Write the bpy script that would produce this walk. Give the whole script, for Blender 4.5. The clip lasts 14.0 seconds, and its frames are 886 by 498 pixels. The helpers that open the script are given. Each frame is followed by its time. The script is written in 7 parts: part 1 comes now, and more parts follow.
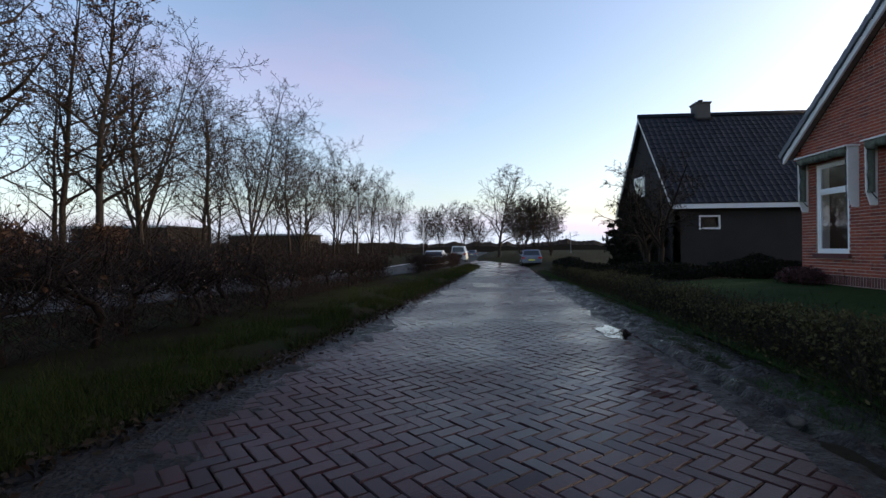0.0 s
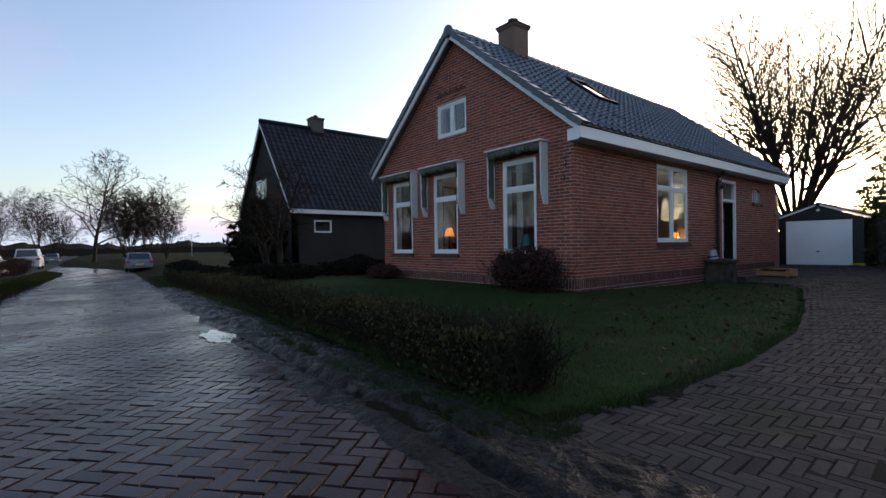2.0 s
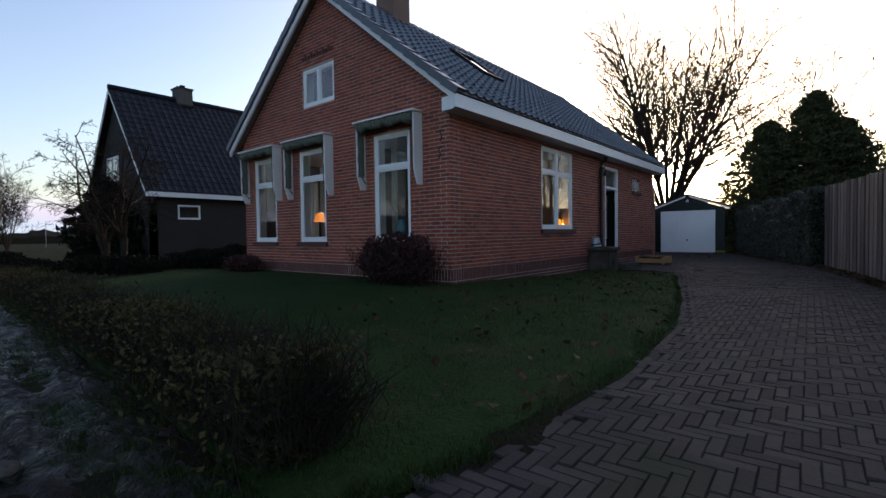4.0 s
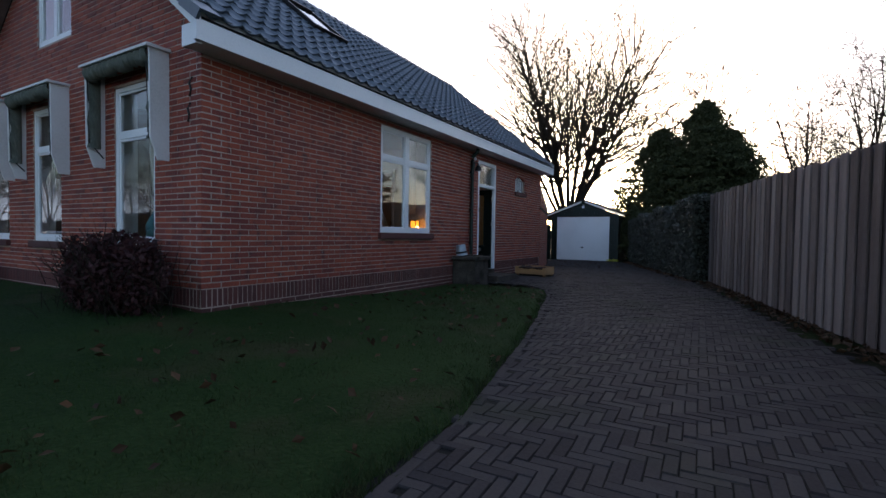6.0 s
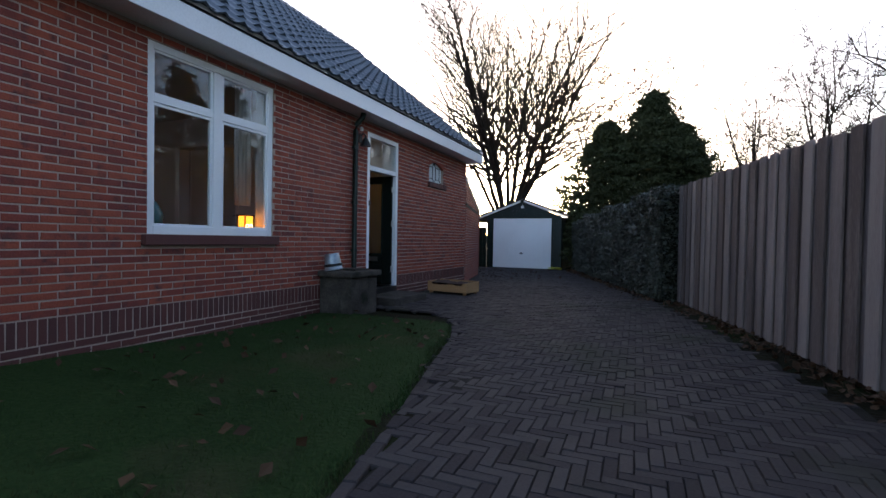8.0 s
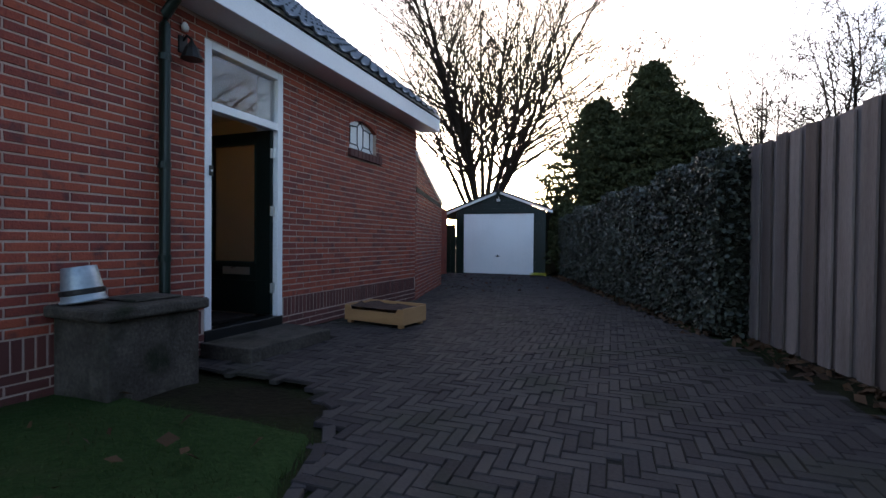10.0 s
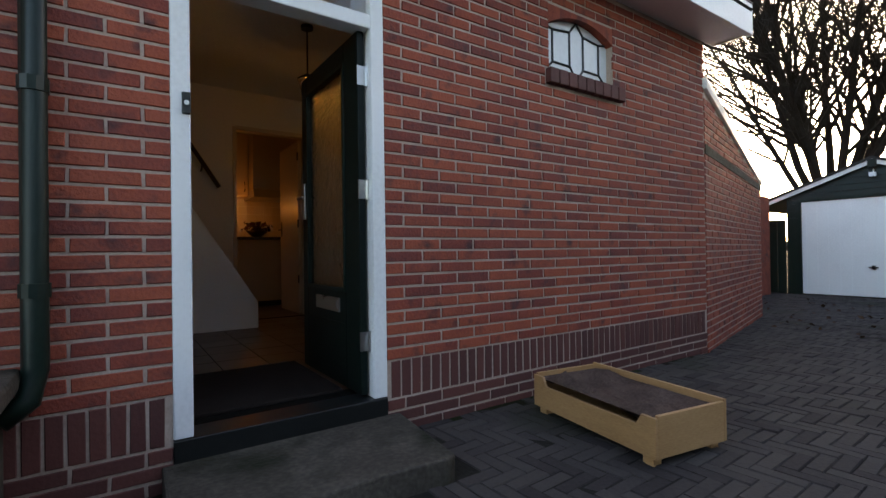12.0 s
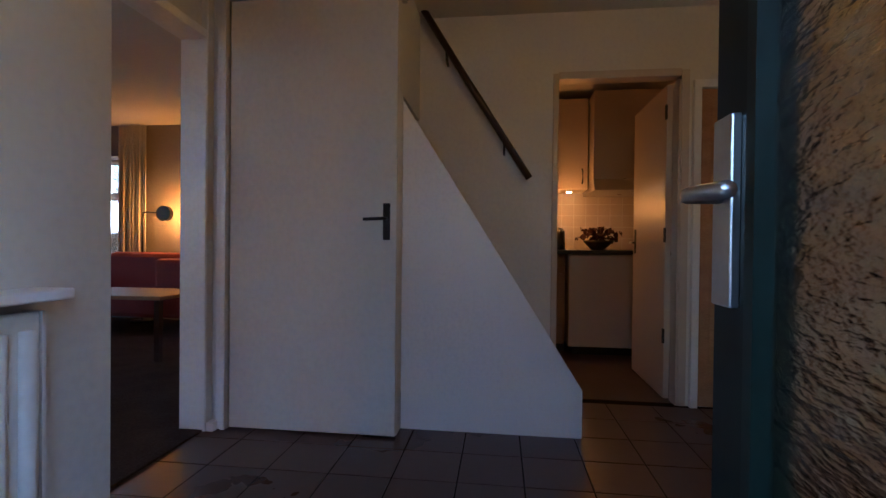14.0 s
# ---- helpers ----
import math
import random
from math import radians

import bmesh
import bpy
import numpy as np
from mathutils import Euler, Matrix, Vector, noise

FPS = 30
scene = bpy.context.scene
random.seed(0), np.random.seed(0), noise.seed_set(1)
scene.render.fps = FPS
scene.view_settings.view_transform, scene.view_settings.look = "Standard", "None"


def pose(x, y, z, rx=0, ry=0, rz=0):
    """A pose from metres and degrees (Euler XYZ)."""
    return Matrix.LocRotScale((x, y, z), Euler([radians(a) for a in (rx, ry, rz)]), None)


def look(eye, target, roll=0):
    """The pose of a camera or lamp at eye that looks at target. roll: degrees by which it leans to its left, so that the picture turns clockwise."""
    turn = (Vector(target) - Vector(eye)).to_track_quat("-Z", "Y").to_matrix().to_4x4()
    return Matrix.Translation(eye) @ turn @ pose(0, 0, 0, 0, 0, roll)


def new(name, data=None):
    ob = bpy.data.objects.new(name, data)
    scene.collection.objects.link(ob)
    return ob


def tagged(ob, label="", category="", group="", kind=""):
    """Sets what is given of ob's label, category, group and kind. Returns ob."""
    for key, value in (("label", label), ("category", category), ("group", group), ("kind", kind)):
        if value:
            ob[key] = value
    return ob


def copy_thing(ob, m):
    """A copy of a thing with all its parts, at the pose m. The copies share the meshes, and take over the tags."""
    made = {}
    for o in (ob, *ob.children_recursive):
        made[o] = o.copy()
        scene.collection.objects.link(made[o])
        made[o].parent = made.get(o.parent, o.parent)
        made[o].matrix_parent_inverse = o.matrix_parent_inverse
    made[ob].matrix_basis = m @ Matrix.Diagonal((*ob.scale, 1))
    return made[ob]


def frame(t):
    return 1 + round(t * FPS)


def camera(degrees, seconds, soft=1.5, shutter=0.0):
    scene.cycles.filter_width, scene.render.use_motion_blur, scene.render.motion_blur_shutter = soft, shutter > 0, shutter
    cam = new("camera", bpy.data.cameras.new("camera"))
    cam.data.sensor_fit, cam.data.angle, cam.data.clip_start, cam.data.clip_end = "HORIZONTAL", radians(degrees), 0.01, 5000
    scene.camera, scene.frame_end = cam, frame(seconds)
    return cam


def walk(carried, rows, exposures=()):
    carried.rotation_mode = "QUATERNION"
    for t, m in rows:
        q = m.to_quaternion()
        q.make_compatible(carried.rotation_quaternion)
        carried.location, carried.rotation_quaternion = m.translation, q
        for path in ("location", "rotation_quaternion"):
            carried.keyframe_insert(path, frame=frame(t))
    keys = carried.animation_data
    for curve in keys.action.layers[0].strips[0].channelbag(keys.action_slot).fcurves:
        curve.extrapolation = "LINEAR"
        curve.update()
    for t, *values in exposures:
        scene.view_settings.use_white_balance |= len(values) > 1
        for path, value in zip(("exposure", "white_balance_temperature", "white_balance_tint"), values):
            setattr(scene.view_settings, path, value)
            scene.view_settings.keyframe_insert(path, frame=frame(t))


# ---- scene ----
cam = camera(86.3, 14.0)
PATH = [
    (0, (5.03, -7.57, 1.08), (3.035, -7.71, 1.078), -0.6),
    (0.5, (4.928, -7.42, 1.023), (2.953, -7.103, 1.024), -0.2),
    (1, (5.021, -7.352, 1.036), (3.167, -6.602, 1.039), -0.2),
    (1.5, (5.175, -7.327, 1.067), (3.477, -6.27, 1.062), -0.8),
    (2, (5.215, -7.33, 1.077), (3.66, -6.072, 1.064), -0.8),
    (2.5, (5.217, -7.306, 1.062), (3.681, -6.025, 1.047), -0.8),
    (3, (5.105, -7.088, 1.043), (3.593, -5.779, 1.015), -0.9),
    (3.5, (4.923, -6.62, 1.03), (3.508, -5.208, 0.985), -0.8),
    (4, (4.765, -5.97, 0.999), (3.491, -4.43, 0.939), -0.8),
    (4.2, (4.702, -5.63, 0.983), (3.476, -4.05, 0.923), -0.6),
    (6.3, (4.786, -2.614, 1.069), (3.791, -0.879, 1.016), 0.6),
    (6.5, (4.75, -2.293, 1.064), (3.763, -0.553, 1.018), 0.3),
    (7, (4.595, -1.434, 1.107), (3.665, 0.336, 1.061), 0.6),
    (7.5, (4.424, -0.611, 1.102), (3.542, 1.184, 1.057), 1.0),
    (8, (4.189, 0.263, 1.086), (3.376, 2.091, 1.046), 1.0),
    (8.5, (3.96, 1.097, 1.118), (3.229, 2.959, 1.079), 0.9),
    (8.7, (3.893, 1.432, 1.139), (3.19, 3.304, 1.1), 1.1),
    (10.8, (3.093, 4.896, 1.007), (2.265, 6.717, 1.003), -1.2),
    (11, (3.01, 5.195, 1.024), (2.028, 6.937, 1.024), -1.2),
    (11.5, (2.71, 5.869, 1.029), (1.404, 7.384, 1.036), -1.2),
    (12, (2.233, 6.477, 1.014), (0.587, 7.613, 1.027), -0.8),
    (12.5, (1.653, 6.887, 1.04), (-0.217, 7.598, 1.052), -0.7),
    (13, (0.989, 7.067, 1.137), (-0.993, 7.333, 1.132), 0.8),
    (13.3, (0.619, 7.118, 1.147), (-1.379, 7.206, 1.136), 0.7),
    (13.6, (0.18, 7.186, 1.173), (-1.817, 7.085, 1.17), 0.8),
    (14, (-0.269, 7.232, 1.32), (-2.255, 6.991, 1.3), 0.6),
]
EXPOSURES = [(0.0, 1.1, 6700, 18), (2.5, 1.0, 6700, 18), (4.0, 0.95, 6600, 18), (6.5, 1.25, 6300, 18), (8.5, 1.68, 6400, 18), (11.0, 1.95, 6700, 17), (12.2, 2.6, 7900, 15), (13.0, 3.1, 7500, 14), (13.5, 3.45, 5900, 15), (14.0, 4.15, 5250, 14)]

walk(cam, [(t, look(e, g, r)) for t, e, g, r in PATH], EXPOSURES)

# ---------------------------------------------------------------- light
world = bpy.data.worlds.new("sky")
scene.world = world
world.use_nodes = True
_nt = world.node_tree
_bg = _nt.nodes["Background"]
_sky = _nt.nodes.new("ShaderNodeTexSky")
_sky.sky_type = "NISHITA"
_sky.sun_disc = False
_sky.sun_elevation = radians(14)
_sky.sun_rotation = radians(-12)
_sky.air_density, _sky.dust_density, _sky.ozone_density = 1.0, 2.0, 1.6
# thin high cloud: a pale veil, denser towards the horizon, torn by two scales of noise
_tc = _nt.nodes.new("ShaderNodeTexCoord")
_sx = _nt.nodes.new("ShaderNodeSeparateXYZ")
_nt.links.new(_tc.outputs["Generated"], _sx.inputs[0])
_low = _nt.nodes.new("ShaderNodeMapRange")
_low.inputs["From Min"].default_value, _low.inputs["From Max"].default_value = 0.0, 0.65
_low.inputs["To Min"].default_value, _low.inputs["To Max"].default_value = 1.22, 0.12
_nt.links.new(_sx.outputs[2], _low.inputs["Value"])
_mpw = _nt.nodes.new("ShaderNodeMapping")
_mpw.inputs["Scale"].default_value = (1.0, 1.0, 3.5)
_nt.links.new(_tc.outputs["Generated"], _mpw.inputs["Vector"])
_cn = _nt.nodes.new("ShaderNodeTexNoise")
_cn.inputs["Scale"].default_value, _cn.inputs["Detail"].default_value = 2.2, 5
_nt.links.new(_mpw.outputs[0], _cn.inputs["Vector"])
_cm = _nt.nodes.new("ShaderNodeMapRange")
_cm.inputs["From Min"].default_value, _cm.inputs["From Max"].default_value = 0.3, 0.7
_cm.inputs["To Min"].default_value, _cm.inputs["To Max"].default_value = 0.72, 1.08
_nt.links.new(_cn.outputs[0], _cm.inputs["Value"])
_vf = _nt.nodes.new("ShaderNodeMath")
_vf.operation = "MULTIPLY"
_nt.links.new(_low.outputs[0], _vf.inputs[0])
_nt.links.new(_cm.outputs[0], _vf.inputs[1])
_veil = _nt.nodes.new("ShaderNodeVectorMath")
_veil.operation = "SCALE"
_veil.inputs[0].default_value = (2.15, 2.52, 2.95)
_nt.links.new(_vf.outputs[0], _veil.inputs["Scale"])
_mx = _nt.nodes.new("ShaderNodeMix")
_mx.data_type, _mx.blend_type = "RGBA", "LIGHTEN"
_mx.inputs[0].default_value = 1.0
_nt.links.new(_sky.outputs[0], _mx.inputs[6])
_nt.links.new(_veil.outputs[0], _mx.inputs[7])
_nt.links.new(_mx.outputs[2], _bg.inputs[0])
_bg.inputs[1].default_value = 0.15
_sun = bpy.data.lights.new("sun", "SUN")
_sun.energy, _sun.angle, _sun.color = 0.35, radians(20), (1.0, 0.9, 0.8)
_so = new("sun", _sun)
_so.matrix_world = look((0, 0, 60), (10.4, -48.9, 47.5))


def lamp(name, at, power, color, size=0.06):
    d = bpy.data.lights.new(name, "POINT")
    d.energy, d.color, d.shadow_soft_size = power, color, size
    o = new(name, d)
    o.location = at
    return o


WARM = (1.0, 0.56, 0.2)
lamp("hall_bulb", (-1.64, 7.8, 2.41), 0.07, (1.0, 0.46, 0.12), 0.025)
lamp("kitchen_bulb", (-5.1, 7.9, 1.7), 0.45, (1.0, 0.35, 0.06))
# added orange fill that warms the kitchen; no fitting hangs here
lamp("kitchen_fill", (-5.2, 9.0, 2.5), 0.13, (1.0, 0.3, 0.04))
lamp("living_bulb", (-6.03, 2.9, 1.68), 2.1, (1.0, 0.34, 0.04))
lamp("window_bulb", (-0.24, 4.42, 1.28), 0.12, (1.0, 0.45, 0.1), 0.04)
lamp("front_bulb", (-4.25, 0.6, 1.5), 0.08, WARM, 0.05)

# ---------------------------------------------------------------- materials
def mat(name, ramp, rough=0.7, big=1.5, fine=40.0, bump=0.15, depth=0.01, piece=0.0, metal=0.0,
        rough_var=0.15, spec=0.5, stain=None, stain_scale=0.6, stain_at=0.55, stretch=(1, 1, 1)):
    """Colour by two scales of noise through a ramp; piece: share of the ramp chosen piece by piece."""
    m = bpy.data.materials.new(name)
    m.use_nodes = True
    nt = m.node_tree
    N, L = nt.nodes, nt.links
    b = N["Principled BSDF"]

    def mth(op, x, y):
        n = N.new("ShaderNodeMath")
        n.operation = op
        for s, v in zip(n.inputs, (x, y)):
            if isinstance(v, (int, float)):
                s.default_value = v
            else:
                L.new(v, s)
        return n.outputs[0]

    tc = N.new("ShaderNodeTexCoord")
    mp = N.new("ShaderNodeMapping")
    mp.inputs["Scale"].default_value = stretch
    geo = N.new("ShaderNodeNewGeometry")
    L.new(geo.outputs["Position"], mp.inputs["Vector"])
    n1, n2 = N.new("ShaderNodeTexNoise"), N.new("ShaderNodeTexNoise")
    for n, s, d in ((n1, big, 4), (n2, fine, 5)):
        n.inputs["Scale"].default_value, n.inputs["Detail"].default_value = s, d
        L.new(mp.outputs[0], n.inputs["Vector"])
    fac = mth("ADD", mth("MULTIPLY", n1.outputs[0], 0.55), mth("MULTIPLY", n2.outputs[0], 0.45))
    fac = mth("ADD", mth("MULTIPLY", mth("SUBTRACT", fac, 0.5), 2.2), 0.5)
    if piece:
        oi = N.new("ShaderNodeObjectInfo")
        r = mth("FRACT", mth("ADD", oi.outputs["Random"], geo.outputs["Random Per Island"]), 0)
        fac = mth("ADD", mth("MULTIPLY", r, piece), mth("MULTIPLY", fac, 1 - piece))
    cr = N.new("ShaderNodeValToRGB")
    e = cr.color_ramp.elements
    for k, c in enumerate(ramp):
        p = k / (len(ramp) - 1)
        if k == 0:
            el = e[0]
        elif k == len(ramp) - 1:
            el = e[-1]
        else:
            el = e.new(p)
        el.position, el.color = p, (*c, 1)
    L.new(fac, cr.inputs[0])
    col = cr.outputs[0]
    if stain:
        n3 = N.new("ShaderNodeTexNoise")
        n3.inputs["Scale"].default_value, n3.inputs["Detail"].default_value = stain_scale, 6
        L.new(geo.outputs["Position"], n3.inputs["Vector"])
        mr = N.new("ShaderNodeMapRange")
        mr.inputs["From Min"].default_value, mr.inputs["From Max"].default_value = stain_at, stain_at + 0.18
        L.new(n3.outputs[0], mr.inputs["Value"])
        mx = N.new("ShaderNodeMix")
        mx.data_type = "RGBA"
        L.new(mr.outputs[0], mx.inputs[0])
        L.new(col, mx.inputs[6])
        mx.inputs[7].default_value = (*stain, 1)
        col = mx.outputs[2]
    L.new(col, b.inputs["Base Color"])
    rr = mth("ADD", mth("MULTIPLY", mth("SUBTRACT", n1.outputs[0], 0.5), rough_var * 2), rough)
    L.new(rr, b.inputs["Roughness"])
    b.inputs["Metallic"].default_value = metal
    b.inputs["Specular IOR Level"].default_value = spec
    if bump:
        bp = N.new("ShaderNodeBump")
        bp.inputs["Strength"].default_value, bp.inputs["Distance"].default_value = bump, depth
        L.new(n2.outputs[0], bp.inputs["Height"])
        L.new(bp.outputs[0], b.inputs["Normal"])
    return m


def glass(name, tint=(0.95, 0.97, 0.97), rough=0.0, bump=0.0, scale=30.0):
    m = bpy.data.materials.new(name)
    m.use_nodes = True
    nt = m.node_tree
    b = nt.nodes["Principled BSDF"]
    b.inputs["Base Color"].default_value = (*tint, 1)
    b.inputs["Roughness"].default_value = rough
    b.inputs["Transmission Weight"].default_value = 1.0
    b.inputs["IOR"].default_value = 1.5
    if bump:
        n = nt.nodes.new("ShaderNodeTexNoise")
        n.inputs["Scale"].default_value, n.inputs["Detail"].default_value = scale, 3
        g = nt.nodes.new("ShaderNodeNewGeometry")
        mp = nt.nodes.new("ShaderNodeMapping")
        mp.inputs["Scale"].default_value = (1, 1, 3.2)
        nt.links.new(g.outputs["Position"], mp.inputs["Vector"])
        nt.links.new(mp.outputs[0], n.inputs["Vector"])
        bp = nt.nodes.new("ShaderNodeBump")
        bp.inputs["Strength"].default_value, bp.inputs["Distance"].default_value = bump, 0.02
        nt.links.new(n.outputs[0], bp.inputs["Height"])
        nt.links.new(bp.outputs[0], b.inputs["Normal"])
    return m


def glow(name, color, strength):
    m = bpy.data.materials.new(name)
    m.use_nodes = True
    b = m.node_tree.nodes["Principled BSDF"]
    b.inputs["Base Color"].default_value = (*color, 1)
    b.inputs["Emission Color"].default_value = (*color, 1)
    b.inputs["Emission Strength"].default_value = strength
    return m


M_BRICK = mat("red_brick", [(0.06, 0.017, 0.017), (0.17, 0.033, 0.024), (0.245, 0.045, 0.026), (0.34, 0.07, 0.032), (0.22, 0.043, 0.026), (0.085, 0.022, 0.022)],
              0.8, 6.0, 70, 0.5, 0.008, piece=0.6, stain=(0.066, 0.023, 0.023), stain_scale=8.0, stain_at=0.56)
M_PLINTH = mat("dark_brick", [(0.06, 0.02, 0.018), (0.1, 0.029, 0.024), (0.135, 0.037, 0.028)], 0.75, 2, 60, 0.35, 0.006, piece=0.6)
M_MORTAR = mat("mortar", [(0.28, 0.2, 0.16), (0.42, 0.31, 0.25), (0.54, 0.42, 0.35)], 0.9, 3, 90, 0.4, 0.004)
M_PAVER = mat("road_clinker", [(0.012, 0.0042, 0.0042), (0.026, 0.0085, 0.0075), (0.043, 0.0135, 0.0115), (0.027, 0.0115, 0.011), (0.052, 0.02, 0.017)],
              0.27, 0.5, 60, 0.35, 0.004, piece=0.7, rough_var=0.35, spec=0.13)
M_DRIVE = mat("drive_clinker", [(0.024, 0.0205, 0.0195), (0.042, 0.035, 0.034), (0.064, 0.054, 0.05), (0.044, 0.037, 0.036)],
              0.8, 1.0, 60, 0.45, 0.005, piece=0.5, rough_var=0.2, stain=(0.036, 0.038, 0.025), stain_scale=0.9, spec=0.06)
M_JOINT = mat("joint_sand", [(0.004, 0.0035, 0.003), (0.008, 0.007, 0.006), (0.013, 0.011, 0.009)], 0.85, 2, 70, 0.5, 0.01, rough_var=0.2, spec=0.08)
M_DJOINT = mat("mossy_joint_sand", [(0.012, 0.0105, 0.009), (0.02, 0.0175, 0.015), (0.028, 0.026, 0.02)], 0.9, 2, 70, 0.5, 0.01, rough_var=0.1, spec=0.05)
M_SOIL = mat("wet_soil", [(0.009, 0.0075, 0.0055), (0.017, 0.014, 0.009), (0.026, 0.021, 0.013)], 0.9, 1.5, 25, 0.8, 0.03, rough_var=0.1,
             stain=(0.02, 0.026, 0.009), stain_scale=0.8, stain_at=0.45, spec=0.02)
M_LAWN = mat("lawn_turf", [(0.011, 0.022, 0.006), (0.019, 0.037, 0.01), (0.029, 0.052, 0.015)], 0.9, 0.6, 30, 0.8, 0.03,
             stain=(0.044, 0.041, 0.019), stain_scale=0.9, stain_at=0.55, spec=0.06)
M_GRASS = mat("grass_blade", [(0.014, 0.028, 0.007), (0.026, 0.05, 0.013), (0.04, 0.068, 0.019), (0.062, 0.062, 0.027)], 0.7, 0.8, 12, 0, piece=0.35, spec=0.08,
              stain=(0.042, 0.038, 0.017), stain_scale=1.1, stain_at=0.5)
M_DRYGRASS = mat("verge_grass", [(0.009, 0.01, 0.004), (0.019, 0.026, 0.007), (0.034, 0.044, 0.011), (0.04, 0.033, 0.016)], 0.8, 0.8, 12, 0, piece=0.6, spec=0.04)
M_WHITE = mat("white_paint", [(0.7, 0.7, 0.69), (0.8, 0.8, 0.79), (0.83, 0.83, 0.82)], 0.35, 1.0, 50, 0.05, 0.002)
M_TILE = mat("slate_pantile", [(0.036, 0.046, 0.056), (0.066, 0.082, 0.096), (0.1, 0.12, 0.136)], 0.36, 1.2, 40, 0.2, 0.004, piece=0.45, rough_var=0.2)
M_GREEN = mat("dark_green_paint", [(0.003, 0.009, 0.0065), (0.005, 0.015, 0.011), (0.008, 0.02, 0.015)], 0.4, 1.5, 40, 0.08, 0.002, spec=0.3)
M_DOOR = mat("black_green_paint", [(0.002, 0.0045, 0.004), (0.0035, 0.008, 0.0066), (0.005, 0.0115, 0.009)], 0.4, 1.5, 40, 0.08, 0.002, spec=0.2)
M_BLACK = mat("black_paint", [(0.006, 0.007, 0.007), (0.014, 0.015, 0.015)], 0.35, 2, 40, 0.05, 0.002)
M_WOODGREY = mat("weathered_board", [(0.07, 0.048, 0.04), (0.16, 0.118, 0.1), (0.31, 0.245, 0.215), (0.11, 0.08, 0.07), (0.24, 0.188, 0.165)], 0.85, 1.2, 30, 0.4, 0.004,
                 piece=0.7, stretch=(7, 7, 0.5), spec=0.1)
M_PINE = mat("pine_board", [(0.26, 0.13, 0.05), (0.38, 0.2, 0.085), (0.46, 0.26, 0.12)], 0.6, 2, 40, 0.1, 0.002, stretch=(1, 1, 5))
M_BARK = mat("bark", [(0.015, 0.012, 0.009), (0.028, 0.023, 0.018), (0.046, 0.038, 0.03)], 0.9, 2, 25, 0.6, 0.02, stretch=(1, 1, 0.3), spec=0.1)
M_TWIG = mat("twig", [(0.014, 0.0105, 0.0085), (0.025, 0.019, 0.014), (0.036, 0.027, 0.021)], 0.85, 2, 20, 0, spec=0.08)
M_DARKTWIG = mat("wet_dark_twig", [(0.014, 0.01, 0.009), (0.027, 0.019, 0.016), (0.043, 0.031, 0.025)], 0.85, 2, 20, 0, spec=0.08)
M_CONC = mat("old_concrete", [(0.03, 0.025, 0.02), (0.062, 0.052, 0.043), (0.11, 0.093, 0.078)], 0.9, 4.5, 45, 0.8, 0.012, stain=(0.02, 0.021, 0.013), stain_scale=3.5, stain_at=0.5, spec=0.15)
M_ASPH = mat("asphalt", [(0.018, 0.019, 0.021), (0.028, 0.03, 0.032), (0.04, 0.042, 0.044)], 0.8, 0.5, 80, 0.3, 0.006, rough_var=0.15, spec=0.1)
M_PLASTER = mat("wall_plaster", [(0.6, 0.58, 0.54), (0.68, 0.66, 0.61), (0.72, 0.7, 0.65)], 0.85, 0.8, 40, 0.08, 0.002)
# dimness of the front rooms put into their wall colour, far below the plaster
M_DARKROOM = mat("dim_room_wall", [(0.13, 0.115, 0.1), (0.18, 0.16, 0.14)], 0.85, 1, 40, 0.05, 0.002)
M_FLOORTILE = mat("brown_floor_tile", [(0.05, 0.024, 0.016), (0.075, 0.037, 0.024), (0.095, 0.048, 0.031)], 0.32, 1.5, 30, 0.12, 0.003, piece=0.5)
M_STEEL = mat("brushed_steel", [(0.5, 0.5, 0.5), (0.6, 0.6, 0.6)], 0.3, 3, 80, 0.05, 0.001, metal=1.0, rough_var=0.08)
M_IRON = mat("dark_iron", [(0.015, 0.014, 0.013), (0.03, 0.027, 0.025)], 0.5, 4, 60, 0.2, 0.002, metal=0.6)
M_IVY = mat("ivy_leaf", [(0.016, 0.018, 0.014), (0.03, 0.035, 0.024), (0.052, 0.058, 0.037), (0.08, 0.08, 0.055)], 0.5, 1.0, 15, 0, piece=0.65, spec=0.4)
M_CONIFER = mat("conifer_spray", [(0.026, 0.03, 0.014), (0.054, 0.06, 0.026), (0.09, 0.092, 0.042)], 0.8, 0.6, 10, 0, piece=0.5, spec=0.08)
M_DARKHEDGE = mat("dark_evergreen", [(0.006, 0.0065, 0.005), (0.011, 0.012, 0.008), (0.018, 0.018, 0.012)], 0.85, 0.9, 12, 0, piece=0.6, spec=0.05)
M_HEDGE = mat("hedge_leaf", [(0.024, 0.021, 0.01), (0.05, 0.045, 0.018), (0.08, 0.07, 0.028), (0.085, 0.056, 0.028)], 0.85, 0.9, 12, 0, piece=0.6, spec=0.06)
M_REDBUSH = mat("barberry_leaf", [(0.03, 0.012, 0.013), (0.055, 0.02, 0.02), (0.075, 0.03, 0.026)], 0.6, 1.5, 12, 0, piece=0.6, spec=0.15)
M_BROWNLEAF = mat("dead_leaf", [(0.03, 0.015, 0.008), (0.055, 0.027, 0.013), (0.1, 0.052, 0.025)], 0.7, 1.5, 12, 0, piece=0.7, spec=0.15)
M_LITTER = mat("rotting_leaf", [(0.012, 0.008, 0.005), (0.026, 0.017, 0.011), (0.048, 0.033, 0.022)], 0.8, 1.5, 12, 0, piece=0.7, spec=0.08)
